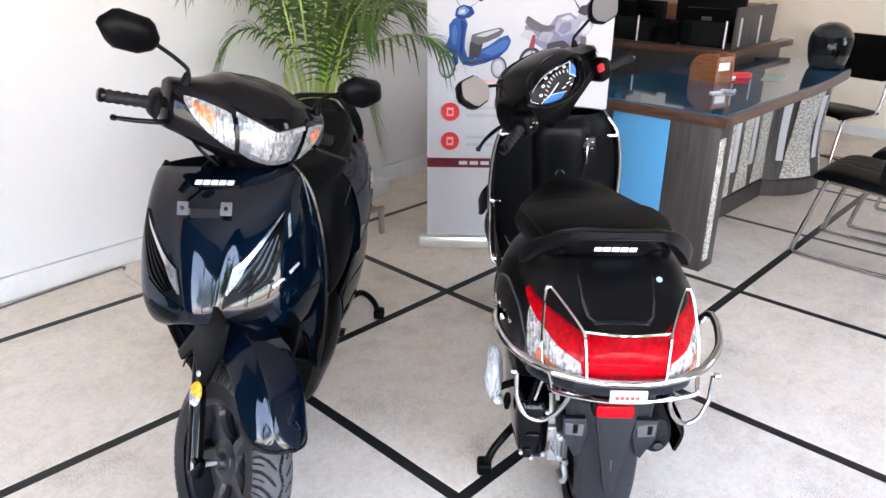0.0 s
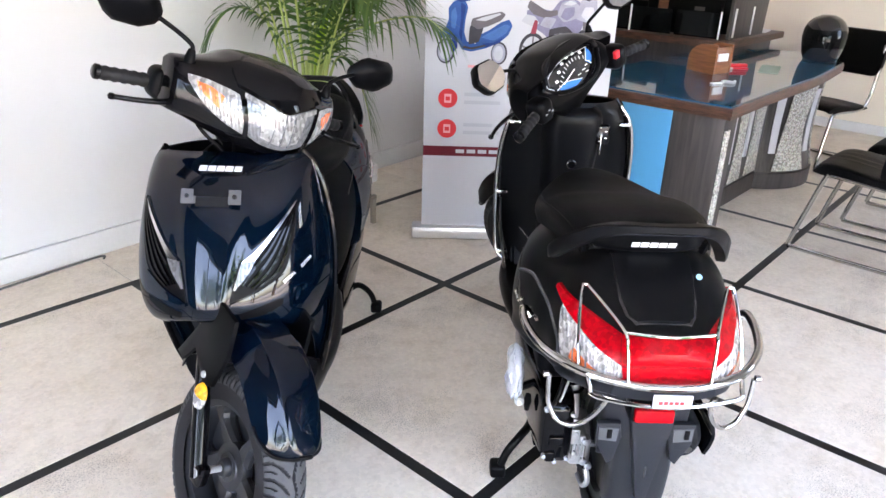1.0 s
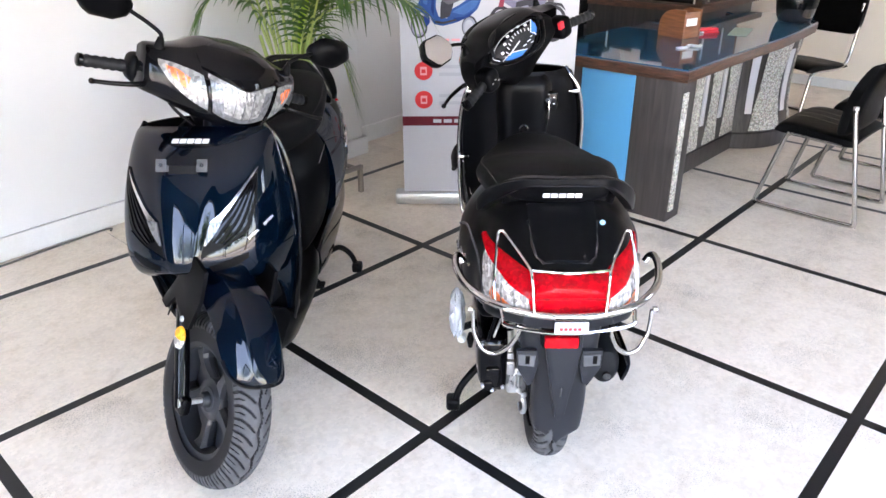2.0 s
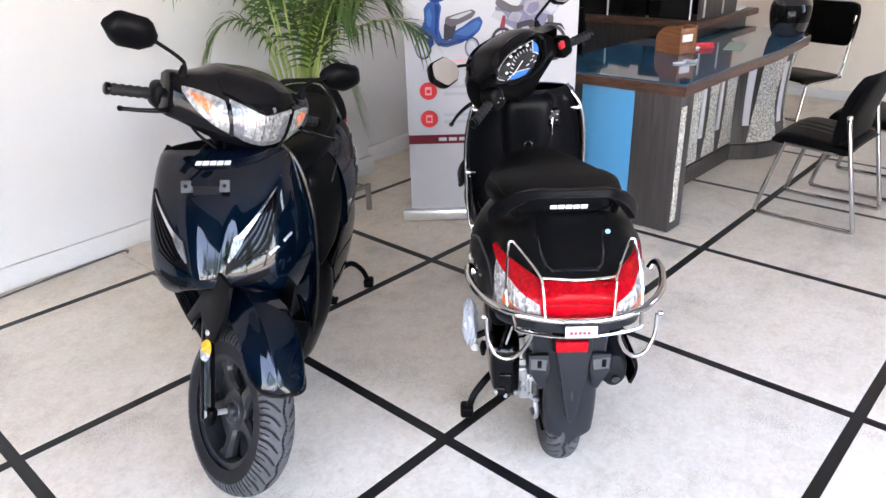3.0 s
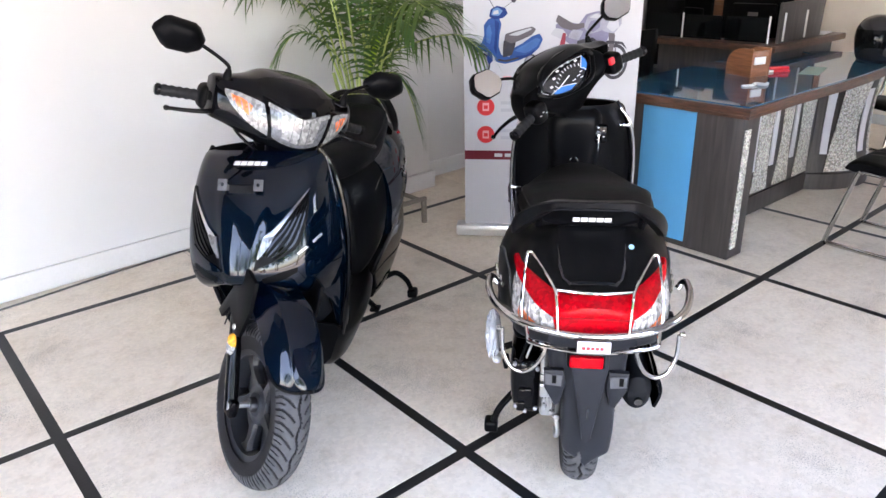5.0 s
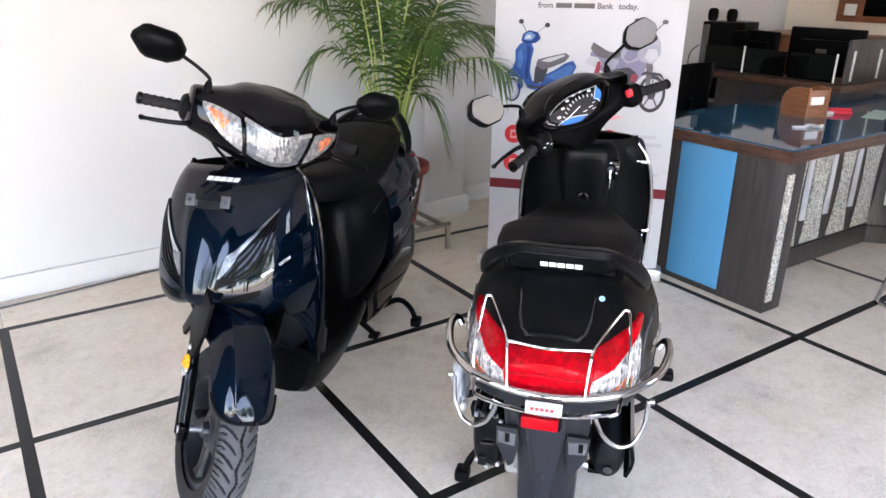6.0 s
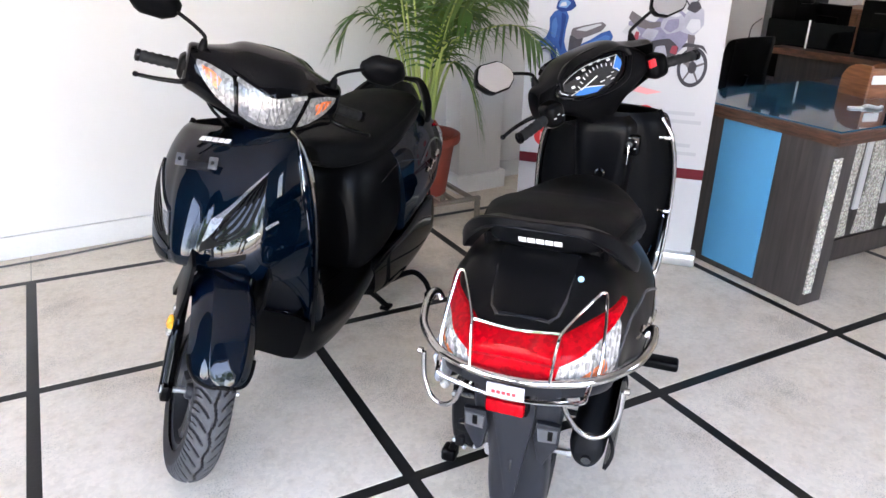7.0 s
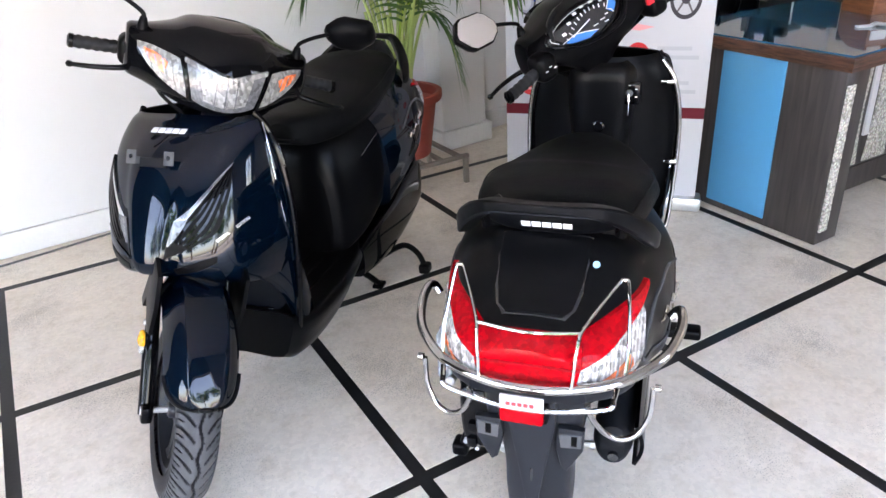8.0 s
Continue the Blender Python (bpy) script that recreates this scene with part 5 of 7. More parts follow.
def apron_grid():
    out = []
    for zc, xc, ze, w, xe, kw in spline(APRON, 6):
        row = []
        for k in range(61):
            f = (k - 30) / 30.0
            g = abs(f)
            y = f * (w + .004)
            x = xc + (xe - xc) * (.50 * g ** 2 + .50 * g ** 11)
            z = zc + (ze - zc) * g ** 1.5
            e = (abs(y) - kw) / .012
            x += .010 / (1 + math.exp(max(-30, min(30, e * 2)))) * min(1, max(0, (.86 - zc) / .05))
            # a hollow under the spear
            x -= .004 * math.exp(-((g - .62) / .16) ** 2) * math.exp(-((zc - .68) / .09) ** 2)
            row.append((x, y, z))
        out.append(row)
    return out


def brand_mark(parent, m, w, h, material=None):
    """The maker's lettering as a row of plain blocks."""
    bm = bmesh.new()
    for k in range(5):
        x0 = -w / 2 + k * w / 5
        block(bm, (x0 + w * .012, -h / 2, 0), (x0 + w / 5 - w * .012, h / 2, 0.0016), 0.0012, 2)
    bmesh.ops.transform(bm, matrix=m, verts=bm.verts)
    return part("brand_mark", bm, material or M_MARK, parent, "silver brand mark")


def basis(o, x, y, z):
    return Matrix(((x[0], y[0], z[0], o[0]), (x[1], y[1], z[1], o[1]), (x[2], y[2], z[2], o[2]), (0, 0, 0, 1)))


def scooter(m, label, paint, inner, guards, bars=Matrix.Identity(4)):
    s = thing("scooter", m, label, "scooter", "scooters on show")

    def P(name, bm, material, parent=None, label="", steer=False, smooth=True):
        if steer:
            bmesh.ops.transform(bm, matrix=STEER @ bars if steer == "bars" else STEER_WHEEL, verts=bm.verts)
        return part(name, bm, material, parent or s, label, smooth)

    # --- wheels
    for name, x, r, wdt, rep, st in (("front_wheel", 1.402, 0.235, 0.098, 40, True), ("rear_wheel", 0.076, 0.217, 0.094, 37, False)):
        rr = 0.160 if st else 0.135
        w = rim(rr, 0.07)
        bmesh.ops.transform(w, matrix=Matrix.Translation((x, 0, r)), verts=w.verts)
        w = P(name, w, M_RIM, None, "dark alloy wheel", st)
        pieces = [("hub", hub())] + [("spoke", spoke(rr, 2 * math.pi * k / 5 + .3)) for k in range(5)]
        for pn, pb in pieces:
            bmesh.ops.transform(pb, matrix=Matrix.Translation((x, 0, r)), verts=pb.verts)
            P(pn, pb, M_RIM, w, "", st, pn == "hub")
        t = tyre(r, wdt, rep, 0.006)
        bmesh.ops.transform(t, matrix=Matrix.Translation((x, 0, r)), verts=t.verts)
        P("tyre", t, M_RUBBER, w, "treaded black rubber tyre", st).data.materials.append(M_WALLRUBBER)
        a = bmesh.new()
        tube(a, [(x, -0.10, r), (x, 0.10, r)], 0.008, smooth=1)
        for sy in (-1, 1):
            lathe(a, [(0, 0), (0.011, 0), (0.011, 0.010), (0.006, 0.011), (0.006, 0.020), (0, 0.021)], 6, Matrix.Translation((x, sy * 0.094 - 0.006, r)) @ Matrix.Rotation(radians(-90), 4, "X"))
        P("axle", a, M_ENGINE, w, "bright axle and nuts", st)

    # --- fork, front mudguard, reflectors
    for sy in (-1, 1):
        foot = Vector((1.397, sy * 0.084, 0.220))
        top = foot + AXDIR * 0.40 + Vector((0.01, 0, 0))
        bm = tubem([foot, foot + AXDIR * 0.16, foot + AXDIR * 0.2, top], [0.019, 0.019, 0.017, 0.015], sides=14, smooth=3)
        block(bm, (1.379, sy * 0.084 - 0.014, 0.205), (1.422, sy * 0.084 + 0.014, 0.255), 0.008)
        P("fork_leg", bm, M_PIANO, None, "gloss black fork leg", True)
        bm = prism(bmesh.new(), [(1.300, 0.442), (1.330, 0.416), (1.363, 0.432), (1.387, 0.52), (1.377, 0.60), (1.295, 0.61), (1.265, 0.55), (1.195, 0.425), (1.225, 0.418), (1.262, 0.47)], 0.010, basis((0, sy * 0.098 + 0.006, 0), (1, 0, 0), (0, 0, 1), (0, -1, 0)), 0.003)
        br = P("fork_cover", bm, M_BLACKPL, None, "dark grey plastic fork cover", True)
        P("cover_bolt", lathe(bmesh.new(), [(0, 0), (0.008, 0), (0.007, 0.004), (0, 0.005)], 12, Matrix.Translation((1.333, sy * 0.106, 0.446)) @ Matrix.Rotation(radians(-90 * sy), 4, "X")), M_ENGINE, br, "", True)
        if sy > 0:
            continue
        bm = lathe(bmesh.new(), [(0, 0), (0.020, 0), (0.022, 0.004), (0.020, 0.010), (0.010, 0.014), (0, 0.0145)], 20, Matrix.Translation((1.350, sy * 0.106, 0.402)) @ Matrix.Rotation(radians(-90 * sy), 4, "X") @ Matrix.Diagonal((1.0, 1.45, 1, 1)))
        bmesh.ops.bisect_plane(bm, geom=bm.verts[:] + bm.edges[:] + bm.faces[:], plane_co=(1.350, 0, 0.404), plane_no=(0, 0, 1), clear_inner=True)
        sr = P("side_reflector", bm, M_AMBER, None, "amber side reflector", True)
        bm = lathe(bmesh.new(), [(0, 0), (0.020, 0), (0.022, 0.004), (0.019, 0.009), (0, 0.010)], 20, Matrix.Translation((1.350, sy * 0.106, 0.398)) @ Matrix.Rotation(radians(-90 * sy), 4, "X") @ Matrix.Diagonal((1.0, 1.30, 1, 1)))
        P("clear_lens", bm, M_REARCLEAR, sr, "pale clear lens", True)
    grid = []
    for a, r, w, drop in ((152, .295, .056, .03), (132, .322, .068, .04), (114, .342, .076, .05), (99, .344, .080, .055), (85, .336, .083, .06), (73, .324, .084, .062), (63, .312, .083, .062), (55, .302, .080, .056), (48, .295, .074, .045), (43, .290, .064, .03), (40, .287, .048, .015), (38.5, .286, .022, .005)):
        row = []
        for f in (-1, -0.96, -0.82, -0.60, -0.52, -0.25, 0, 0.25, 0.52, 0.60, 0.82, 0.96, 1):
            rad = r - drop * max(0, abs(f) - 0.5) ** 2 / 0.25 - 0.010 * f * f + (0.005 if abs(f) < 0.55 else 0.0)
            row.append((1.385 + rad * math.cos(radians(a)), f * w, 0.235 + rad * math.sin(radians(a))))
        grid.append(row)
    fender = P("front_mudguard", skin(bmesh.new(), grid, 4, 3, thick=0.004), paint, None, "glossy painted front mudguard", True)
    sm = smooth_grid(grid, 4, 3)
    tip = [r[0] for r in sm[-18:-1]] + list(sm[-1]) + [r[-1] for r in sm[-2:-19:-1]]
    lip = [Vector(p) + Vector((0.001, 0, 0.001)) for p in tip[::2]]
    P("mudguard_trim", tubem(lip, 0.0055, sides=8, smooth=2), M_BLACKPL, fender, "black rubber lip", True)

    # --- front apron
    bm = bmesh.new()
    grid_mesh(bm, apron_grid())
    bmesh.ops.recalc_face_normals(bm, faces=bm.faces)
    tree_ = BVHTree.FromBMesh(bm)
    bmesh.ops.solidify(bm, geom=bm.faces[:], thickness=0.004)
    apron = P("front_apron", bm, paint, None, "glossy painted front apron")
    # lower side panels round the wheel arch
    for sy in (-1, 1):
        grid = []
        for z, yo, xo, yi, xi in ((.520, .214, 1.058, .125, 1.200), (.47, .213, 1.042, .160, 1.135), (.41, .209, 1.022, .172, 1.085), (.34, .202, 1.000, .172, 1.050), (.26, .190, .980, .165, 1.022), (.19, .172, .965, .152, .998), (.14, .150, .955, .134, .975)):
            grid.append([(xo - 0.03, sy * (yo - .004), z), (xo, sy * yo, z), (xo + (xi - xo) * .45, sy * (yo - (yo - yi) * .22), z), (xi - .012, sy * (yi + (yo - yi) * .16), z), (xi, sy * yi, z), (xi - 0.03, sy * (yi - 0.012), z)])
        for x_, y_, z_ in ((.985, .168, .20), (1.06, .203, .50)):
            P("panel_bolt", lathe(bmesh.new(), [(0, 0), (.006, 0), (.005, .003), (0, .0035)], 12, Matrix.Translation((x_ + .004, sy * y_, z_)) @ Matrix.Rotation(radians(-70 * sy), 4, "X") @ Matrix.Rotation(radians(25), 4, "Y")), M_ENGINE, None, "small bright panel bolt")
        P("lower_side_panel", skin(bmesh.new(), grid, 4, 4, thick=0.003), paint, None, "glossy painted lower side panel")
    # inner arch sheet
    grid = [[(x, f * .150, z) for f in (-1, -.5, 0, .5, 1)] for x, z in ((1.20, .56), (1.12, .50), (1.055, .42), (1.005, .32), (.975, .22), (.955, .15))]
    inn = P("inner_mudguard", skin(bmesh.new(), grid, 3, 3, thick=0.003), M_FLAP, None, "grey plastic inner mudguard with slots")
    for x, y, z in ((.997, .075, .285), (.985, .072, .245)):
        for sy in (-1, 1):
            P("guard_slot", boxm((-.002, -.011, -.009), (.006, .011, .009), .002, 1, Matrix.Translation((x, sy * y, z)) @ Matrix.Rotation(radians(18), 4, "Y")), M_DIAL, inn)
    # leaf-shaped gills, clear lamps and trims of the apron
    for sy in (-1, 1):
        def S(*pts):
            return [(sy * y, z) for y, z in pts]
        inner_edge = S((.165, .797), (.128, .752), (.094, .713), (.064, .690), (.054, .655), (.046, .616))
        outer_edge = S((.166, .795), (.169, .748), (.162, .698), (.148, .658), (.104, .634), (.047, .614))
        gill = P("gill_panel", span(bmesh.new(), tree_, inner_edge, outer_edge, .0018, 22, 8), M_BLACKPL, apron, "black ribbed gill panel")
        for k in range(4):
            g0, g1 = .30 + k * .17, .30 + k * .17 + .07
            a_ = [tuple(Vector(p).lerp(Vector(q), g0)) for p, q in zip(inner_edge[:5], outer_edge[:5])]
            b_ = [tuple(Vector(p).lerp(Vector(q), g1)) for p, q in zip(inner_edge[:5], outer_edge[:5])]
            P("gill_rib", span(bmesh.new(), tree_, a_, b_, .0065, 16, 2), M_PIANO, gill)
        P("chrome_spear", span(bmesh.new(), tree_, S((.166, .798), (.130, .754), (.096, .716), (.066, .694)), S((.165, .792), (.136, .750), (.108, .714), (.092, .694)), .0055, 16, 3), M_SPEAR, apron, "tapering chrome strip")
        P("position_lamp", span(bmesh.new(), tree_, S((.066, .694), (.059, .668), (.052, .642)), S((.094, .694), (.080, .668), (.056, .641)), .0058, 10, 4), M_HEAD, apron, "clear tapered position lamp")
        P("lower_trim", span(bmesh.new(), tree_, S((.047, .612), (.104, .632), (.150, .656)), S((.047, .606), (.106, .626), (.153, .652)), .0045, 14, 2), paint, apron, "raised painted lip under the gill")
        P("scoop", span(bmesh.new(), tree_, S((.062, .588), (.110, .598), (.150, .604)), S((.066, .572), (.112, .576), (.148, .590)), .0016, 10, 3), M_BLACKPL, apron, "black air scoop")
    # number plate bracket and mark
    nb = Vector((.90, 0, .436))
    ub = Vector((-.436, 0, .90))
    bm = block(bmesh.new(), (-0.037, -0.013, -0.003), (0.037, 0.010, 0.003), 0.002, 1, basis((1.229, -.001, .814), (0, 1, 0), ub, nb))
    brk = P("plate_bracket", bm, M_MUFF, None, "dark number plate bracket with two grey tabs")
    for sy in (-1, 1):
        bm = block(bmesh.new(), (-0.0135, -0.016, -0.0015), (0.0135, 0.016, 0.0015), 0.0012, 2, basis((1.237, sy * 0.0515, 0.827), (0, 1, 0), ub, nb))
        block(bm, (-0.002, -0.012, -0.006), (0.002, 0.004, 0.006), 0.001, 1, basis((1.232, sy * 0.0385, 0.822), (0, 1, 0), ub, nb))
        P("bracket_tab", bm, M_BRACKET, brk, "grey tab")
    for sy in (-1, 1):
        P("bracket_hole", lathe(bmesh.new(), [(0, 0), (0.0052, 0), (0.0052, 0.0012), (0, 0.0012)], 12, Matrix.Translation((1.2383, sy * 0.0515, .8286)) @ Matrix.Rotation(radians(64), 4, "Y")), M_DIAL, brk)
    a, b = on_skin(tree_, 0, 0.868, 0.001), on_skin(tree_, 0, 0.850, 0.001)
    up = (a - b).normalized()
    nrm = Vector((0, 1, 0)).cross(up).normalized()
    brand_mark(apron, basis(on_skin(tree_, 0, 0.862, 0.002), (0, 1, 0), up, nrm), 0.098, 0.017)

    # --- floor board, inner leg shield, tunnel
    slim = .94 if guards else 1.0
    grid = []
    for x, w, zt, zb in ((.50, .150, .30, .20), (.60, .178, .282, .165), (.75, .200, .275, .140), (.90, .205, .275, .130), (1.0, .195, .285, .135), (1.05, .175, .31, .16)):
        grid.append(ring(x, [(0, zt), (w * .85, zt), (w, zt - .012), (w * 1.01, zt - .035), (w * .93, (zt + zb) / 2), (w * .7, zb), (0, zb)]))
    floor_ = P("floorboard", skin(bmesh.new(), grid, 4, 3, True, True), inner, None, "dark footboard")
    for k in range(6):
        y = -0.125 + k * 0.05
        P("mat_rib", tubem([(.66, y, .278), (.95, y, .279)], 0.004, sides=6, smooth=1, squash=0.7), M_BLACKPL, floor_)
    grid = []
    for z, w, xe, xc in ((.27, .180, 1.02, .98), (.34, .198, 1.035, .985), (.45, .218, 1.045, .985), (.57, .228, 1.045, .975), (.68, .226, 1.04, .96), (.78, .208, 1.03, .945), (.84, .185, 1.025, .94), (.878, .160, 1.03, .95)):
        grid.append([(xe + (xc - xe) * (1 - abs(f) ** 3), f * w * slim, z) for f in (-1, -.9, -.7, -.45, -.2, 0, .2, .45, .7, .9, 1)])
    shield = P("inner_leg_shield", skin(bmesh.new(), grid, 4, 3, thick=0.004), inner, None, "dark inner leg shield")
    edge = [(xe + .006, w + .002, z) for z, w, xe in ((.20, .160, 1.0), (.27, .182, 1.02), (.34, .200, 1.035), (.45, .221, 1.045), (.57, .231, 1.045), (.68, .229, 1.04), (.78, .211, 1.03), (.84, .188, 1.025), (.880, .160, 1.03))]
    for sy in (-1, 1):
        P("shield_edge", tubem([(x, sy * y * slim, z) for x, y, z in edge], 0.008, sides=8, smooth=4), M_PIANO, shield, "rounded shield edge")
        line = [(xe_ - .012, sy * (w_ + .004) * (.97 if guards else 1), ze_ - .004) for _, _, ze_, w_, xe_, _ in APRON[1:-1]] + [(1.012, sy * .203, .41), (.987, sy * .193, .34), (.967, sy * .179, .26), (.952, sy * .160, .19), (.944, sy * .142, .145)]
        P("edge_line", tubem(line, 0.0026, sides=6, smooth=4), M_SPEAR, shield, "thin chrome edge line")
    # side fill between shield edge and apron
    for sy in (-1, 1):
        grid = [[(xe, sy * w, z), (xe + .03, sy * (w - .001), z), (ax, sy * aw, z)] for z, w, xe, ax, aw in ((.50, .224, 1.04, 1.05, .211), (.57, .228, 1.045, 1.075, .217), (.68, .226, 1.04, 1.086, .213), (.78, .208, 1.03, 1.070, .198), (.84, .185, 1.025, 1.050, .184), (.872, .162, 1.03, 1.035, .166))]
        P("shield_side", skin(bmesh.new(), grid, 3, 2, thick=0.002), paint, shield)
    grid = []
    for z, w, x in ((.275, .060, .935), (.36, .066, .93), (.50, .070, .925), (.64, .074, .915), (.76, .082, .90), (.84, .082, .895), (.872, .06, .915)):
        grid.append([(.99, -w * 1.25, z), (x + .03, -w * 1.08, z), (x, -w * .78, z), (x - .005, 0, z), (x, w * .78, z), (x + .03, w * 1.08, z), (.99, w * 1.25, z)])
    P("steering_tunnel", skin(bmesh.new(), grid, 3, 3, caps=False), inner, shield, "moulded centre tunnel")
    bm = lathe(bmesh.new(), [(0.017, 0), (0.017, 0.012), (0.012, 0.014), (0.011, 0.006), (0, 0.006)], 18, pose(.912, 0, .687, 0, -90, 0))
    P("bag_hook", bm, M_PIANO, shield, "black luggage hook")
    bm = boxm((-0.012, -0.034, -0.034), (0.012, 0.034, 0.034), 0.010, 3, Matrix.Translation((.915, -.082, .787)))
    lock = P("ignition_panel", bm, M_PIANO, shield, "black ignition lock panel")
    P("lock_ring", lathe(bmesh.new(), [(.006, 0), (.010, 0), (.010, .003), (.006, .004)], 20, pose(.903, -.082, .789, 0, -90, 0)), M_BRACKET, lock)
    for k in range(5):
        a = radians(30 + k * 60)
        P("lock_mark", boxm((.9015, -.082 + .022 * math.cos(a) - .0035, .789 + .022 * math.sin(a) - .0012), (.9026, -.082 + .022 * math.cos(a) + .0035, .789 + .022 * math.sin(a) + .0012), 0), M_MARK, lock)
    bm = boxm((.885, -.0845, .785), (.902, -.0795, .792), .002)
    block(bm, (.882, -.0843, .728), (.886, -.0798, .788), .002)
    P("key", bm, M_CHROME, lock, "hanging silver key")

    # --- rear body
    bm = skin(bmesh.new(), [ring(x, h) for x, h in BODY], 8, 8, True, True)
    bmesh.ops.recalc_face_normals(bm, faces=bm.faces)
    bm.normal_update()
    for v in bm.verts:
        if v.co.x < .06 and v.normal.z > .15:
            edge_y = .104 + (v.co.x + .02) * .16
            v.co.z += .007 / (1 + math.exp(max(-30, min(30, (abs(v.co.y) - edge_y) / .004)))) * max(0, min(1, (v.co.z - .664) / .012)) * min(1, max(0, (.06 - v.co.x) / .05))
    btree = BVHTree.FromBMesh(bm)
    P("seat_nose_panel", skin(bmesh.new(), [ring(x, h) for x, h in NOSE], 5, 5, True, True), M_INNER, None, "satin black panel under the seat")
    body = P("rear_body", bm, paint, None, "painted rear body cowl")

    def side_on(x, z, sy, lift=0.002):
        hit = btree.ray_cast(Vector((x, sy * 1.0, z)), Vector((0, -sy, 0)))
        return hit[0] + Vector((0, sy * lift, 0)) if hit[0] else Vector((x, sy * 0.2, z))

    for sy in (-1, 1):
        # raised crease line and emblem on the flank
        line = [side_on(x, z, sy, 0.001) for x, z in eased((.27, .600), (.20, .630), (.13, .648), (.046, .642), (-.016, .621), (-.066, .594), (-.062, .562), (-.02, .546), (.05, .524), (.136, .500))]
        P("flank_crease", tubem(line, 0.0042, sides=6, smooth=1), M_BRACKET, body, "grey flank trim line")
        bm = bmesh.new()
        for k in range(6):
            p0, p1 = side_on(.035 + k * .034, .590 - k * .006, sy, 0.003), side_on(.061 + k * .034, .586 - k * .006, sy, 0.003)
            tube(bm, [p0, (p0 + p1) / 2 + Vector((0, 0, .010 if k % 2 else -.008)), p1], 0.0045, sides=6, smooth=3)
        P("model_emblem", bm, M_CHROME, body, "raised chrome emblem")
        line = [side_on(x, z, sy, 0.0005) for x, z in eased((.12, .50), (.24, .60), (.40, .63), (.55, .60))]
        P("panel_seam", tubem(line, 0.002, sides=5, smooth=4), M_DIAL, body)
    # rear centre lid with a dark gap round it
    def above(x, y, lift):
        hit = btree.ray_cast(Vector((x, y, 1.2)), Vector((0, 0, -1)))
        return hit[0] + hit[1] * lift if hit[0] else Vector((x, y, .7))
    for nm, grow, lift, mt in (("lid_gap", .0055, .0015, M_DIAL), ("rear_lid", 0, .005, paint)):
        top_, low_ = [], []
        for x, w in ((.002 + grow, .080), (-.04, .079), (-.085, .074), (-.125, .064), (-.140 - grow, .050)):
            fr = [-1, -.92, -.5, 0, .5, .92, 1]
            top_.append([above(x, f * (w + grow), lift - (.002 if abs(f) == 1 else 0)) for f in fr])
            low_.append([above(x, f * (w + grow), -.004) for f in fr])
        bm = bmesh.new()
        sheet(bm, top_, low_)
        P(nm, bm, mt, body, "flush rear centre lid" if mt is paint else "")
    P("round_sticker", lathe(bmesh.new(), [(0, 0), (.0065, 0), (.0065, .001), (0, .001)], 18, Matrix.Translation(btree.ray_cast(Vector((-.040, -.094, 1.2)), Vector((0, 0, -1)))[0] + Vector((-.001, 0, .002))) @ Matrix.Rotation(radians(-40), 4, "Y")), M_STICKER, body, "small round blue sticker")

    # --- tail lamp
    def lens(name, a, b, lift, material, parent, label, nu=16, nv=8):
        return P(name, span(bmesh.new(), btree, a, b, lift, nu, nv, round_tail), material, parent, label)

    lamp = lens("tail_lamp", [(-20.5, .666), (-10, .669), (0, .670), (10, .669), (20.5, .666)], [(-16.8, .584), (-8, .581), (0, .580), (8, .581), (16.8, .584)], .010, M_RED, None, "red tail lamp", 24, 10)
    lens("lamp_band", [(-18.5, .627), (0, .629), (18.5, .627)], [(-18.2, .622), (0, .624), (18.2, .622)], .0112, M_DARKRED, lamp, "darker moulded band", 20, 1)
    for sy in (-1, 1):
        def T(*pts):
            return [(sy * u, v) for u, v in pts]
        lens("lamp_wing", T((20.8, .6662), (32, .674), (48, .684), (74, .692)), T((19.0, .6255), (31, .643), (48, .660), (74, .684)), .0095, M_RED, lamp, "red lamp wing")
        ind = lens("indicator", T((17.2, .586), (19.0, .6235), (32, .642), (60, .668)), T((17, .578), (26, .566), (45, .549), (60, .658)), .0075, M_REARCLEAR, lamp, "clear faceted indicator", 20, 10)
        lens("bulb", T((25, .590), (34, .606), (42, .616)), T((27, .576), (36, .574), (44, .588)), .0090, M_ORANGE, ind, "orange bulb glow", 6, 4)
        for k in range(3):
            lens("lens_rib", T((24 + k * 8, .572 - k * .004), (25 + k * 8, .600), (26 + k * 8, .626 + k * .006)), T((25 + k * 8, .572 - k * .004), (26 + k * 8, .600), (27 + k * 8, .626 + k * .006)), .0092, M_CLEAR, ind, "", 8, 1)
        lens("lens_edge", T((17.5, .579), (26, .567), (45, .550)), T((17.5, .573), (26, .561), (45, .544)), .0085, M_MATTE, lamp, "black lens surround", 10, 1)
    # under tail, mud flap, plate holder
    bm = skin(bmesh.new(), [ring(x, [(0, zt), (w * .8, zt), (w, zt - .02), (w * .9, zb + .01), (0, zb)]) for x, w, zt, zb in ((-.205, .10, .590, .545), (-.15, .15, .575, .525), (-.05, .18, .55, .49), (.08, .17, .53, .46))], 3, 3, True, True)
    P("under_tail", bm, M_FLAP, None, "black under-tail panel")
    grid = []
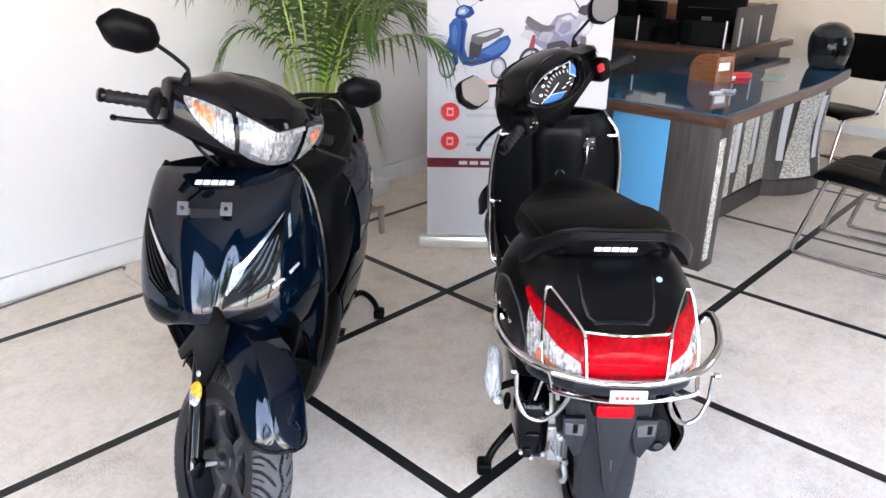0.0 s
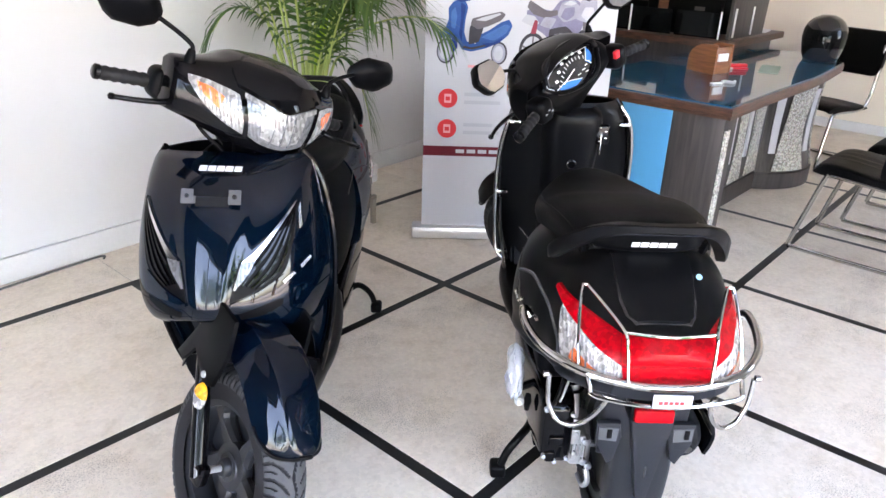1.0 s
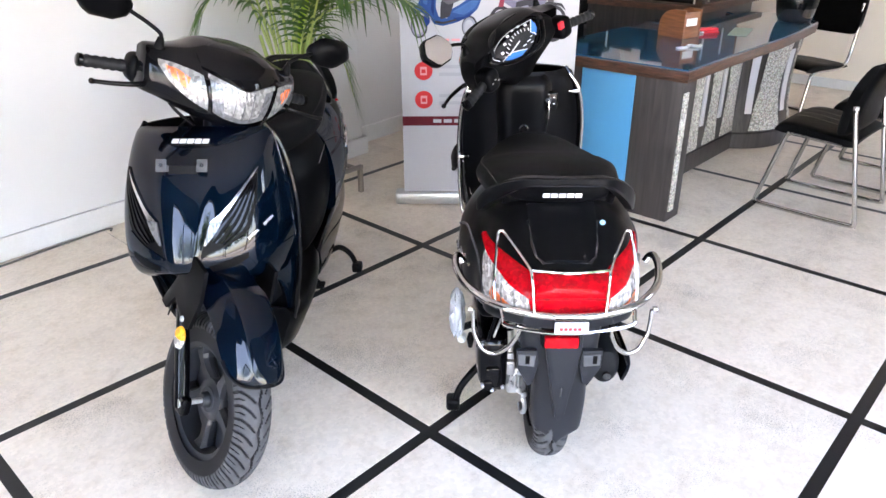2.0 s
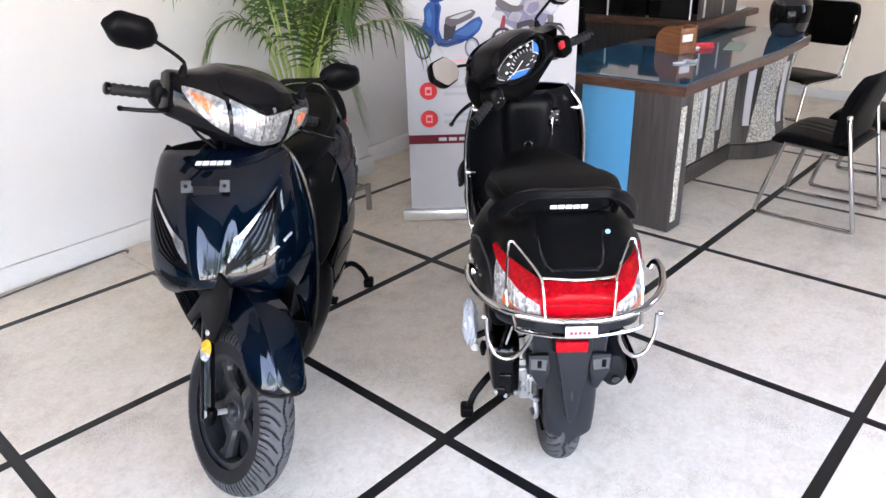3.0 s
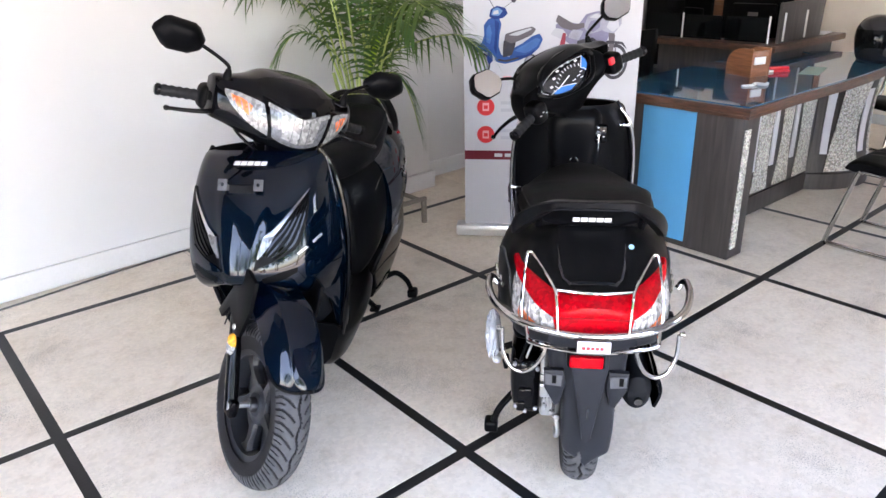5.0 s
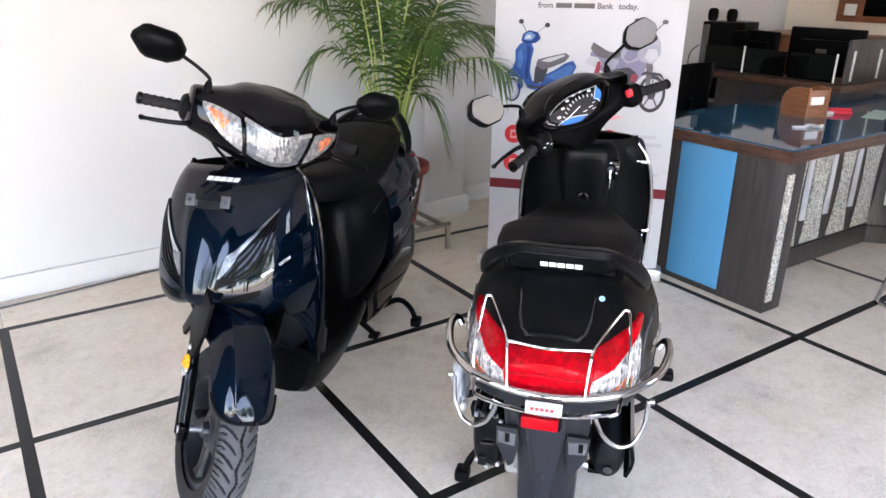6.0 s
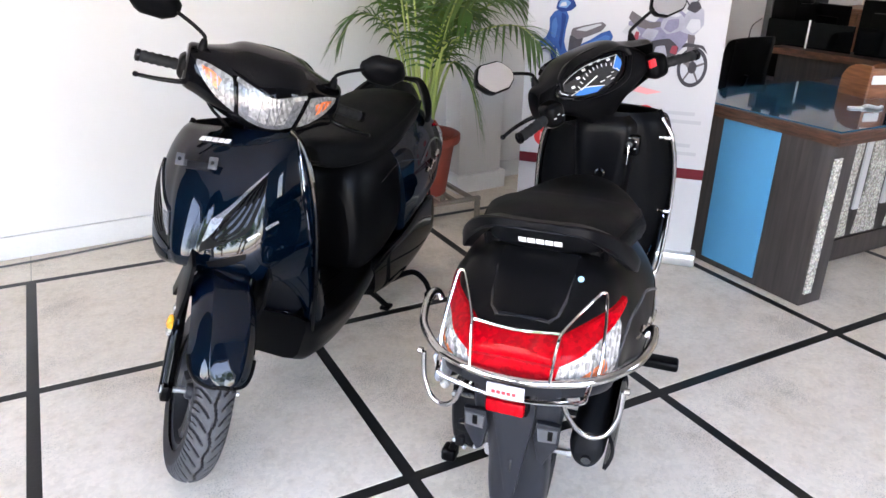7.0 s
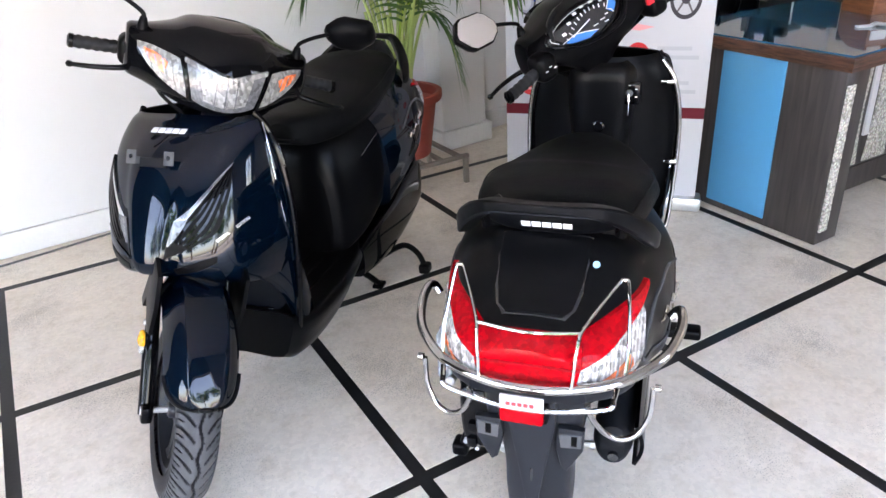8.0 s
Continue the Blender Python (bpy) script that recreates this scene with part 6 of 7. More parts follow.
    for z, x, w in ((.560, -.146, .104), (.51, -.148, .100), (.465, -.150, .096), (.432, -.150, .092), (.412, -.150, .076), (.392, -.151, .070), (.33, -.150, .067), (.27, -.146, .067), (.215, -.141, .064), (.198, -.139, .061), (.192, -.1385, .055), (.174, -.1375, .028), (.158, -.136, .005)):
        side = -.009 * min(1.0, max(0.0, (.45 - z) / .12))
        grid.append([(x + .06, side + sgn * w, z) if e else (x + dx, side + sgn * w * g, z) for sgn, e, g, dx in ((1, 1, 1, 0), (1, 0, .97, .024), (1, 0, .80, .008), (1, 0, .3, 0), (-1, 0, .3, 0), (-1, 0, .80, .008), (-1, 0, .97, .024), (-1, 1, 1, 0))])
    flap = P("rear_mudguard", skin(bmesh.new(), grid, 3, 3, thick=0.004), M_FLAP, None, "dark grey plastic rear mudguard")
    up_yz = basis((-.149, .004, 0), (0, 1, 0), (0, 0, 1), (-1, 0, 0))
    bm = prism(bmesh.new(), [(-.050, .545), (-.050, .470), (-.0185, .270), (-.0080, .258), (.0025, .270), (.036, .470), (.040, .545)], .024, up_yz, .002)
    P("flap_ridge", bm, M_FLAP, flap, "raised wedge of the mudguard")
    for sy in (-1, 1):
        bm = prism(bmesh.new(), [(sy * a, b) for a, b in ((.054, .458), (.102, .458), (.100, .408), (.072, .355), (.060, .365), (.048, .42))][::sy], .013, up_yz, .004)
        P("flap_shoulder", bm, M_FLAP, flap)
        ear = P("plate_tab", prism(bmesh.new(), [(sy * a, b) for a, b in ((.056, .446), (.098, .450), (.097, .418), (.059, .414))][::sy], .016, up_yz, .003), M_BRACKET, flap, "grey plate fixing tab")
        P("tab_slot", boxm((-.1675, sy * .080 - .0055, .424), (-.1640, sy * .080 + .0055, .446), .0015, 2), M_BLACKPL, ear)
    P("plate_slot", boxm((-.1745, -.0060, .330), (-.1722, -.0010, .362), .001, 1), M_DIAL, flap)
    refl = P("rear_reflector", boxm((-.208, -.030, .494), (-.192, .048, .523), .004), M_RED, None, "red rear reflector")
    P("reflector_holder", boxm((-.196, -.036, .487), (-.15, .054, .531), .006), M_BLACKPL, refl)

    # --- seat and grab rail
    grid = []
    for x, w, zt, zb in ((.034, .10, .812, .75), (.062, .138, .824, .745), (.15, .168, .826, .735), (.27, .182, .806, .712), (.37, .186, .778, .688), (.49, .166, .760, .668), (.59, .122, .757, .660), (.65, .078, .752, .660), (.682, .036, .735, .675)):
        grid.append(ring(x, [(0, zt), (w * .5, zt - .004), (w * .84, zt - .018), (w, zt - .05), (w * .985, zb + .012), (w * .86, zb), (0, zb)]))
    seat = P("seat", skin(bmesh.new(), grid, 5, 4, True, True), M_SEAT, None, "black grained vinyl seat")
    seam = [(x, w * .93, zt - .03) for x, w, zt in ((.0, .125, .81), (.08, .155, .82), (.2, .176, .815), (.32, .185, .793), (.45, .172, .765))]
    for sy in (-1, 1):
        P("seat_seam", tubem([(x, sy * (y + .004), z) for x, y, z in seam], .002, sides=5, smooth=4), M_BLACKPL, seat)
    rail = both([(.105, .186, .722), (.085, .186, .732), (.040, .164, .772), (-.010, .128, .814), (-.052, .088, .843), (-.062, .045, .848), (-.064, 0, .849)])
    bm = band(bmesh.new(), rail, [.006, .012, .016, .016, .013, .011, .010, .011, .013, .016, .016, .012, .006], [.008, .015, .018, .016, .011, .009, .008, .009, .011, .016, .018, .015, .008])
    gr = P("grab_rail", bm, M_MATTE, None, "black pillion grab rail")
    rows = []
    for z, x, w in ((.840, -.056, .094), (.822, -.040, .116), (.800, -.022, .134), (.782, -.012, .140), (.770, -.002, .132), (.764, .02, .122)):
        rows.append([(x + .010 + .070 * abs(f) ** 2.8, f * w, z - .010 * abs(f) ** 3) for f in (-1, -.85, -.6, -.3, 0, .3, .6, .85, 1)])
    bm = skin(bmesh.new(), rows, 3, 3)
    ptree = BVHTree.FromBMesh(bm)
    bmesh.ops.recalc_face_normals(bm, faces=bm.faces)
    bmesh.ops.solidify(bm, geom=bm.faces[:], thickness=0.003)
    P("rail_panel", bm, M_MATTE, gr)
    pa, pb = (on_skin(ptree, 0, z, 0, -1.0, 1) for z in (.803, .789))
    pup = (pa - pb).normalized()
    pn = Vector((0, -1, 0)).cross(pup)
    P("rail_line", tubem([(x - .012, y, z - .009) for x, y, z in rail[3:-3]], .0016, sides=6, smooth=3), M_FLAP, gr)
    brand_mark(gr, basis((pa + pb) / 2 + pn * .0045, (0, -1, 0), pup, pn), .094, .0150)
    for sy in (-1, 1):
        P("rail_mount", tubem([(.06, sy * .125, .74), (.04, sy * .128, .785)], .012, sides=8, smooth=1), M_BLACKPL, gr)

    # --- engine, exhaust, stands
    bm = bmesh.new()
    rows = []
    for x, h, zt, zb in ((-.002, .026, .365, .240), (.012, .038, .385, .218), (.06, .042, .392, .200), (.16, .042, .375, .170), (.30, .042, .33, .15), (.45, .040, .31, .15), (.58, .032, .28, .17)):
        m_ = (zt - zb)
        rows.append([(x, .150 + y_, z_) for y_, z_ in ((0, zt), (h * .8, zt), (h, zt - m_ * .15), (h, zt - m_ * .6), (h * .75, zb + m_ * .08), (0, zb), (-h * .8, zb), (-h, zb + m_ * .2), (-h, zt - m_ * .15), (-h * .8, zt))])
    skin(bm, rows, 3, 3, True, True)
    eng = P("drive_case", bm, M_PIANO, None, "black drive case")
    for x, y, z, w_ in ((-.004, .150, .285, .018), (-.002, .162, .240, .012)):
        P("case_rib", boxm((x - .006, y - w_, z - .014), (x + .012, y + w_, z + .014), .005, 2), M_PIANO, eng)
    for y, z in ((.122, .235), (.176, .240), (.118, .36), (.18, .372), (.15, .225)):
        P("case_bolt", lathe(bmesh.new(), [(0, 0), (.0055, 0), (.0055, .010), (.003, .012), (0, .012)], 8, pose(.004, y, z, 0, -90, 0)), M_ENGINE, eng)
    bm = bmesh.new()
    lathe(bm, [(0, 0), (.058, 0), (.062, .02), (.050, .040), (.024, .048), (.020, .055), (0, .055)], 22, pose(.12, .052, .217, -90, 0, 0))
    block(bm, (.03, .066, .185), (.20, .110, .275), .012, 3)
    block(bm, (.02, .088, .255), (.10, .112, .300), .006, 2)
    block(bm, (.05, .050, .165), (.14, .075, .25), .010, 3)
    for y, z in ((.098, .225), (.075, .205), (.072, .262), (.060, .190), (.100, .288)):
        lathe(bm, [(0, 0), (.009, 0), (.009, .010), (.005, .014), (0, .014)], 8, pose(.032, y, z, 0, -90, 0))
    for k in range(4):
        block(bm, (.022, .074 + k * .009, .212), (.036, .077 + k * .009, .252), .001, 1)
    P("gear_case", bm, M_ENGINE, eng, "bare cast gearbox")
    P("cable_arm", tubem([(.04, .060, .17), (.03, .055, .14), (.05, .060, .11), (.10, .062, .10)], .007, sides=8), M_ENGINE, eng, "bright brake arm")
    bm = tubem([(.045, .102, .30), (.060, .102, .335), (.14, .104, .53)], [.009, .013, .012], sides=12, smooth=1)
    block(bm, (.035, .090, .285), (.062, .114, .318), .004, 2)
    sh = P("shock_absorber", bm, M_ENGINE, None, "silver rear shock absorber")
    coil = [(.075 + .07 * k / 80 + .022 * math.cos(k * .7), .104 + .022 * math.sin(k * .7), .37 + .17 * k / 80) for k in range(81)]
    P("spring", tubem(coil, .0038, sides=6, smooth=1), M_BLACKPL, sh)
    P("hose", tubem([(.03, .165, .35), (.0, .160, .40), (.03, .140, .45), (.10, .13, .47)], .005, sides=8), M_BLACKPL, eng)
    P("clip_wire", tubem([(.02, .150, .37), (.01, .145, .40), (.03, .13, .43)], .003, sides=6), M_STEEL, eng)
    P("air_filter_box", boxm((.10, .075, .38), (.34, .19, .47), .03, 3), M_BLACKPL, eng)
    bm = lathe(bmesh.new(), [(0, 0), (.024, .0), (.034, .008), (.040, .03), (.045, .30), (.040, .40), (.02, .44), (0, .44)], 28, pose(-.035, -.142, .318, 0, 90, 0) @ Matrix.Diagonal((1.40, 1.0, 1, 1)))
    muff = P("muffler", bm, M_MUFF, None, "black muffler")
    P("exhaust_tip", tubem([(-.030, -.145, .300), (-.042, -.145, .298)], .011, sides=12, smooth=1), M_DIAL, muff)
    P("heat_shield", skin(bmesh.new(), [[(x, -.190 - .014 * math.sin((z - .28) / .10 * 3.14), z) for z in (.28, .305, .33, .355, .38)] for x in (-.035, .02, .12, .25)], 3, 3, thick=.008), M_PIANO, muff, "black heat shield")
    P("exhaust_pipe", tubem([(.36, -.165, .28), (.46, -.12, .20), (.50, -.02, .17)], .016, sides=10), M_ENGINE, muff)
    bm = tubem([(.50, .09, .17), (.38, .13, .135), (.27, .166, .128), (.228, .196, .118), (.210, .232, .076), (.204, .252, .02)], [.013, .013, .012, .0115, .011, .011], sides=12)
    st = P("side_stand", bm, M_BLACKPL, None, "black side stand")
    P("stand_foot", boxm((.186, .234, .001), (.236, .276, .040), .010, 3), M_BLACKPL, st)
    bm = bmesh.new()
    for sy in (-1, 1):
        tube(bm, [(.47, sy * .07, .15), (.40, sy * .10, .07), (.36, sy * .12, .018)], .012, sides=8)
        block(bm, (.33, sy * .12 - .02, .001), (.38, sy * .12 + .02, .016), .005)
    tube(bm, [(.42, -.09, .095), (.42, .09, .095)], .009, sides=8, smooth=1)
    P("centre_stand", bm, M_BLACKPL, None, "black centre stand")
    for sy in (-1,):
        P("pillion_peg", boxm((.455, min(sy * .20, sy * .322), .270), (.500, max(sy * .20, sy * .322), .298), .008, 3), M_BLACKPL, None, "folded rubber pillion peg")

    # --- handlebar group
    grid = []
    for y, pts in ((.216, [(.925, 1.026), (.945, 1.036), (.972, 1.032), (.990, 1.010), (.996, .972), (.980, .940), (.95, .930)]),
                   (.206, [(.92, 1.034), (.945, 1.043), (.982, 1.038), (1.006, 1.012), (1.012, .968), (.992, .930), (.95, .921)]),
                   (.17, [(.915, 1.040), (.95, 1.049), (.996, 1.046), (1.034, 1.018), (1.044, .966), (1.015, .922), (.95, .913)]),
                   (.118, [(.905, 1.054), (.955, 1.066), (1.028, 1.060), (1.074, 1.022), (1.088, .958), (1.055, .907), (.95, .900)]),
                   (.075, [(.90, 1.074), (.96, 1.087), (1.046, 1.072), (1.102, 1.022), (1.116, .947), (1.078, .897), (.955, .890)]),
                   (0, [(.898, 1.078), (.962, 1.091), (1.06, 1.074), (1.122, 1.022), (1.136, .940), (1.094, .889), (.955, .884)])):
        grid.append([(x, y, z) for x, z in pts])
    grid = grid + [[(x, -y, z) for x, y, z in r] for r in reversed(grid[:-1])]
    bm = skin(bmesh.new(), grid, 4, 4)
    for e_ in (grid[0], grid[-1]):
        ends = smooth_grid(grid, 4, 4)[0 if e_ is grid[0] else -1]
        bm.faces.new([bm.verts.new(p) for p in ends])
    bmesh.ops.remove_doubles(bm, verts=bm.verts[:], dist=1e-5)
    bmesh.ops.recalc_face_normals(bm, faces=bm.faces)
    htree = BVHTree.FromBMesh(bm)
    bmesh.ops.solidify(bm, geom=bm.faces[:], thickness=0.003)
    cowl = P("handlebar_cowl", bm, M_PIANO if not guards else M_MATTE, None, "glossy dark handlebar cowl", "bars")
    up_ = [(-.092, 1.022), (-.050, 1.012), (0, 1.000), (.050, 1.012), (.092, 1.022)]
    low_ = [(-.070, .932), (-.040, .921), (0, .916), (.040, .921), (.070, .932)]
    lamp_ = P("headlamp", span(bmesh.new(), htree, up_, low_, .004, 20, 10), M_HEAD, cowl, "clear headlamp with faceted reflector", "bars")
    core_u, core_l = [(-.060, 1.006), (0, .990), (.060, 1.006)], [(-.046, .938), (0, .928), (.046, .938)]
    P("headlamp_core", span(bmesh.new(), htree, core_u, core_l, .0062, 14, 8), M_CLEAR, lamp_, "bright inner reflector", "bars")
    for y0 in (-.022, 0, .022):
        P("headlamp_rib", span(bmesh.new(), htree, [(y0 - .0012, .998), (y0 - .0010, .960), (y0 - .0008, .926)], [(y0 + .0012, .998), (y0 + .0010, .960), (y0 + .0008, .926)], .0078, 8, 1), M_HEAD, lamp_, "", "bars")
    P("lamp_rim", span(bmesh.new(), htree, [(y, z - .002) for y, z in up_], [(y, z - .012) for y, z in up_], .0070, 20, 1), M_CLEAR, lamp_, "pale upper lamp edge", "bars")
    P("visor_brow", span(bmesh.new(), htree, [(-.112, 1.054), (-.05, 1.052), (0, 1.050), (.05, 1.052), (.112, 1.054)], [(-.106, 1.030), (-.05, 1.018), (0, 1.004), (.05, 1.018), (.106, 1.030)], .012, 22, 4), M_PIANO, cowl, "gloss black visor brow", "bars")
    for sy in (-1, 1):
        def H(*pts):
            return [(sy * y, z) for y, z in pts]
        ind = P("indicator", span(bmesh.new(), htree, H((.192, 1.018), (.150, 1.020), (.105, 1.014), (.096, 1.006)), H((.190, 1.006), (.162, .974), (.120, .946), (.080, .932)), .004, 14, 8), M_CLEAR, cowl, "clear faceted indicator", "bars")
        P("bulb", span(bmesh.new(), htree, H((.176, 1.010), (.150, 1.008), (.126, .998)), H((.170, .996), (.150, .982), (.132, .972)), .0060, 6, 5), M_ORANGE, ind, "orange bulb glow", "bars")
        for k in range(4):
            y0 = .120 + k * .016
            P("lens_rib", span(bmesh.new(), htree, H((y0, 1.004), (y0 - .010, .962 + k * .006)), H((y0 + .003, 1.004), (y0 - .007, .962 + k * .006)), .0066, 6, 1), M_CLEAR, ind, "", "bars")
        P("lamp_frame", span(bmesh.new(), htree, H((.094, 1.022), (.083, .975), (.072, .930)), H((.103, 1.020), (.090, .975), (.079, .930)), .008, 8, 2), M_PIANO, cowl, "", "bars")
    # rear cover with dial
    grid = []
    for z, w, x in ((.862, .050, .935), (.90, .085, .918), (.940, .150, .900), (.972, .198, .900), (1.005, .196, .914), (1.035, .160, .925), (1.060, .11, .930), (1.078, .055, .930)):
        grid.append([(x + (.045 if abs(f) == 1 else .012 * f * f), f * w, z) for f in (-1, -.9, -.6, -.3, 0, .3, .6, .9, 1)])
    P("rear_cover", skin(bmesh.new(), grid, 3, 3, thick=.003), M_BLACKPL, cowl, "black handlebar rear cover", "bars")
    dm = basis((.914, .010, 1.020), (0, -1, 0), (.62, 0, .785), (-.785, 0, .62)) @ Matrix.Diagonal((1.1, 1.1, 1, 1))
    face = dm
    dm = basis((.908, .026, 1.014), (0, -1, 0), (.62, 0, .785), (-.785, 0, .62)) @ Matrix.Diagonal((1.34, 1.28, 1, 1))
    shape = [(-.104, .000), (-.083, -.022), (-.02, -.041), (.034, -.033), (.080, .0), (.086, .032), (-.004, .040), (-.062, .028)]
    loop = [tuple(p[:2]) for p in spline([(x, y, 0) for x, y in shape], 4, "bars")]
    bm = bmesh.new()
    prism(bm, loop, .012, dm @ Matrix.Translation((0, 0, -.006)), .003)
    hood = [face @ Vector((x, y, z)) for x, y, z in ((-.122, -.010, .0), (-.112, .020, .006), (-.075, .044, .008), (-.01, .056, .008), (.060, .051, .008), (.105, .032, .006), (.118, .008, .002))]
    P("dial_hood", tubem(hood, [.007, .011, .014, .015, .014, .011, .007], sides=10, squash=1.3), M_MATTE, cowl, "black hood over the dial", "bars")
    lower = [face @ Vector((x, y, z)) for x, y, z in ((-.120, -.014, .0), (-.085, -.044, .002), (0, -.058, .002), (.070, -.046, .002), (.116, .004, .002))]
    P("dial_lower_lip", tubem(lower, .0085, sides=10), M_MATTE, cowl, "", "bars")
    dial = P("speedometer", bm, M_DIAL, cowl, "oval speedometer with blue trim", "bars")
    P("bezel", tubem([dm @ Vector((x, y, .006)) for x, y in loop], .006, sides=8, smooth=1, closed=True), M_PIANO, dial, "", "bars")
    bm = bmesh.new()
    for k in range(11):
        f = k / 10
        x, y = -.060 + .112 * f, -.006 + .036 * math.sin(f * 2.3)
        block(bm, (-.0010, -.005, .0064), (.0010, .003, .0072), 0, 1, dm @ Matrix.Translation((x, y - .010, 0)) @ Matrix.Rotation(.5 - f, 4, "Z"))
        if k % 2 == 0:
            block(bm, (-.005, -.003, .0064), (.004, .003, .0072), 0, 1, dm @ Matrix.Translation((x, y + .003, 0)))
    block(bm, (-.034, -.0012, .008), (.022, .0012, .009), 0, 1, dm @ Matrix.Translation((-.016, -.008, 0)) @ Matrix.Rotation(radians(16), 4, "Z"))
    for x, y, w_ in ((.004, -.020, .012), (.024, -.016, .012), (.030, -.024, .010), (.040, -.010, .008)):
        block(bm, (x, y, .0064), (x + w_, y + .0022, .0072), 0, 1, dm)
    tube(bm, [dm @ Vector((x, y, .007)) for x, y in ((-.082, -.015), (-.094, .001), (-.060, .022), (-.004, .033), (.076, .027))], .0009, sides=5, smooth=3)
    tube(bm, [dm @ Vector((x, y, .008)) for x, y in ((.076, .027), (.050, .0), (.058, -.006), (.060, -.014))], .0012, sides=5, smooth=1)
    tube(bm, [dm @ Vector((x, y, .008)) for x, y in ((-.076, -.020), (-.042, -.014), (-.020, -.020), (.008, -.030))], .0012, sides=5, smooth=1)
    P("dial_marks", bm, M_MARK, dial, "white dial marks", "bars")
    bm = bmesh.new()
    prism(bm, [(.050, .000), (.060, -.014), (.074, -.004), (.079, .012), (.077, .026)], .0012, dm @ Matrix.Translation((0, 0, .0062)))
    P("dial_trim", bm, M_DIALBLUE, dial, "blue dial trim", "bars")
    bm = bmesh.new()
    prism(bm, [(-.072, -.022), (-.042, -.015), (-.020, -.021), (.006, -.031), (-.018, -.036), (-.050, -.030)], .0012, dm @ Matrix.Translation((0, 0, .0062)))
    P("dial_trim", bm, M_DIALBLUE, dial, "blue dial trim", "bars")
    for sy in (-1, 1):
        g = tubem([(.905 - .025 * k / 25, sy * (.205 + .120 * k / 25), .963 - .012 * k / 25) for k in range(26)], [.0150 if k % 4 < 2 else .0168 for k in range(26)], sides=14, smooth=1)
        grip = P("grip", g, M_GRIP, cowl, "ribbed black rubber grip", "bars")
        P("bar_end", lathe(bmesh.new(), [(0, 0), (.014, 0), (.0175, .003), (.0175, .012), (.012, .016), (0, .016)], 16, pose(.879, sy * .323, .951, -90 * sy, 0, 0)), M_PIANO, grip, "", "bars")
        bm = tubem([(.985, sy * .19, .948), (1.006, sy * .225, .943), (1.008, sy * .28, .936), (.996, sy * .326, .930)], [.008, .007, .006, .0055], sides=10)
        lathe(bm, [(0, -.008), (.006, -.006), (.009, 0), (.006, .006), (0, .008)], 10, pose(.995, sy * .329, .930))
        P("brake_lever", bm, M_PIANO, cowl, "black brake lever", "bars")
        sw = P("switch_pod", boxm((.874, sy * .195 - .034, .926), (.945, sy * .195 + .030, 1.002), .022, 4), M_BLACKPL, cowl, "black switch housing", "bars")
        if sy < 0:
            P("starter_switch", boxm((.868, -.174, .976), (.880, -.152, 1.000), .002), M_REDPL, sw, "red engine switch", "bars")
        else:
            for k in range(3):
                P("switch_mark", boxm((.8735, .172 + k * .014, .958 + .008 * (k % 2)), (.8765, .180 + k * .014, .961 + .008 * (k % 2)), 0), M_MARK, sw, "", "bars")
        # mirror
        base = Vector((.985, sy * .183, 1.040))
        bm = lathe(bmesh.new(), [(0, 0), (.014, 0), (.013, .014), (.008, .034), (.006, .036), (0, .036)], 14, Matrix.Translation(base - Vector((0, 0, .008))))
        tube(bm, [base + Vector((0, 0, .02)), base + Vector((0, sy * .003, .036)), base + Vector((-.010, sy * .035, .054)), base + Vector((-.018, sy * .080, .072))], .0052, sides=10)
        mir = P("mirror", bm, M_BLACKPL, cowl, "black rear view mirror on a bent stem", "bars")
        mm = basis(base + Vector((-.035, sy * .139, .086)), (0, sy, 0), (.42, 0, .906), (-.906, 0, .42)) @ Matrix.Rotation(radians((-16 if sy > 0 else -5) if guards else 0), 4, "Y")
        hexo = [(-.074, -.012), (-.066, -.026), (-.034, -.044), (.030, -.044), (.048, -.034), (.076, -.002), (.074, .012), (.052, .040), (.036, .046), (-.034, .042), (-.052, .032), (-.074, .004)]
        hexs = [(x * .93, y * 1.04) for x, y in hexo]
        bm = bmesh.new()
        rows = [[mm @ Vector((x * k, y * k, zz)) for x, y in hexs] for k, zz in ((.94, .004), (1.0, 0), (1.0, -.008), (.93, -.022), (.70, -.034), (.35, -.038))]
        rr = grid_mesh(bm, rows, "bars")
        bm.faces.new(rr[0])
        bm.faces.new(rr[-1])
        hs = P("mirror_housing", bm, M_BLACKPL, mir, "black faceted mirror shell", "bars")
        bm = prism(bmesh.new(), [(x * .92, y * .90) for x, y in hexs], .0015, mm @ Matrix.Translation((0, 0, .0035)))
        P("mirror_glass", bm, M_MIRROR, mir, "silvered mirror glass", "bars", smooth=False)
    for sy, c in ((-1, .0), (1, .03)):
        hose = [(.975, sy * .165, .945), (1.02, sy * .13, .900), (1.04, sy * .07, .86), (1.02, sy * .035, .82)]
        P("brake_hose", tubem(hose, .0045, sides=8), M_BLACKPL, cowl, "black brake cable", "bars")
    P("steering_stem", tubem([AX + AXDIR * .95, AX + AXDIR * 1.05], .028, sides=16, smooth=1), M_BLACKPL, None, "", "bars")
    return s, tree_, apron


blue, ap_tree, ap = scooter(pose(1.447, 2.187, 0, 0, 0, 221.2), "deep blue glossy scooter with chrome trims, steering turned", M_BLUE, M_INNER, False, Matrix.Translation((0, .010, 0)))
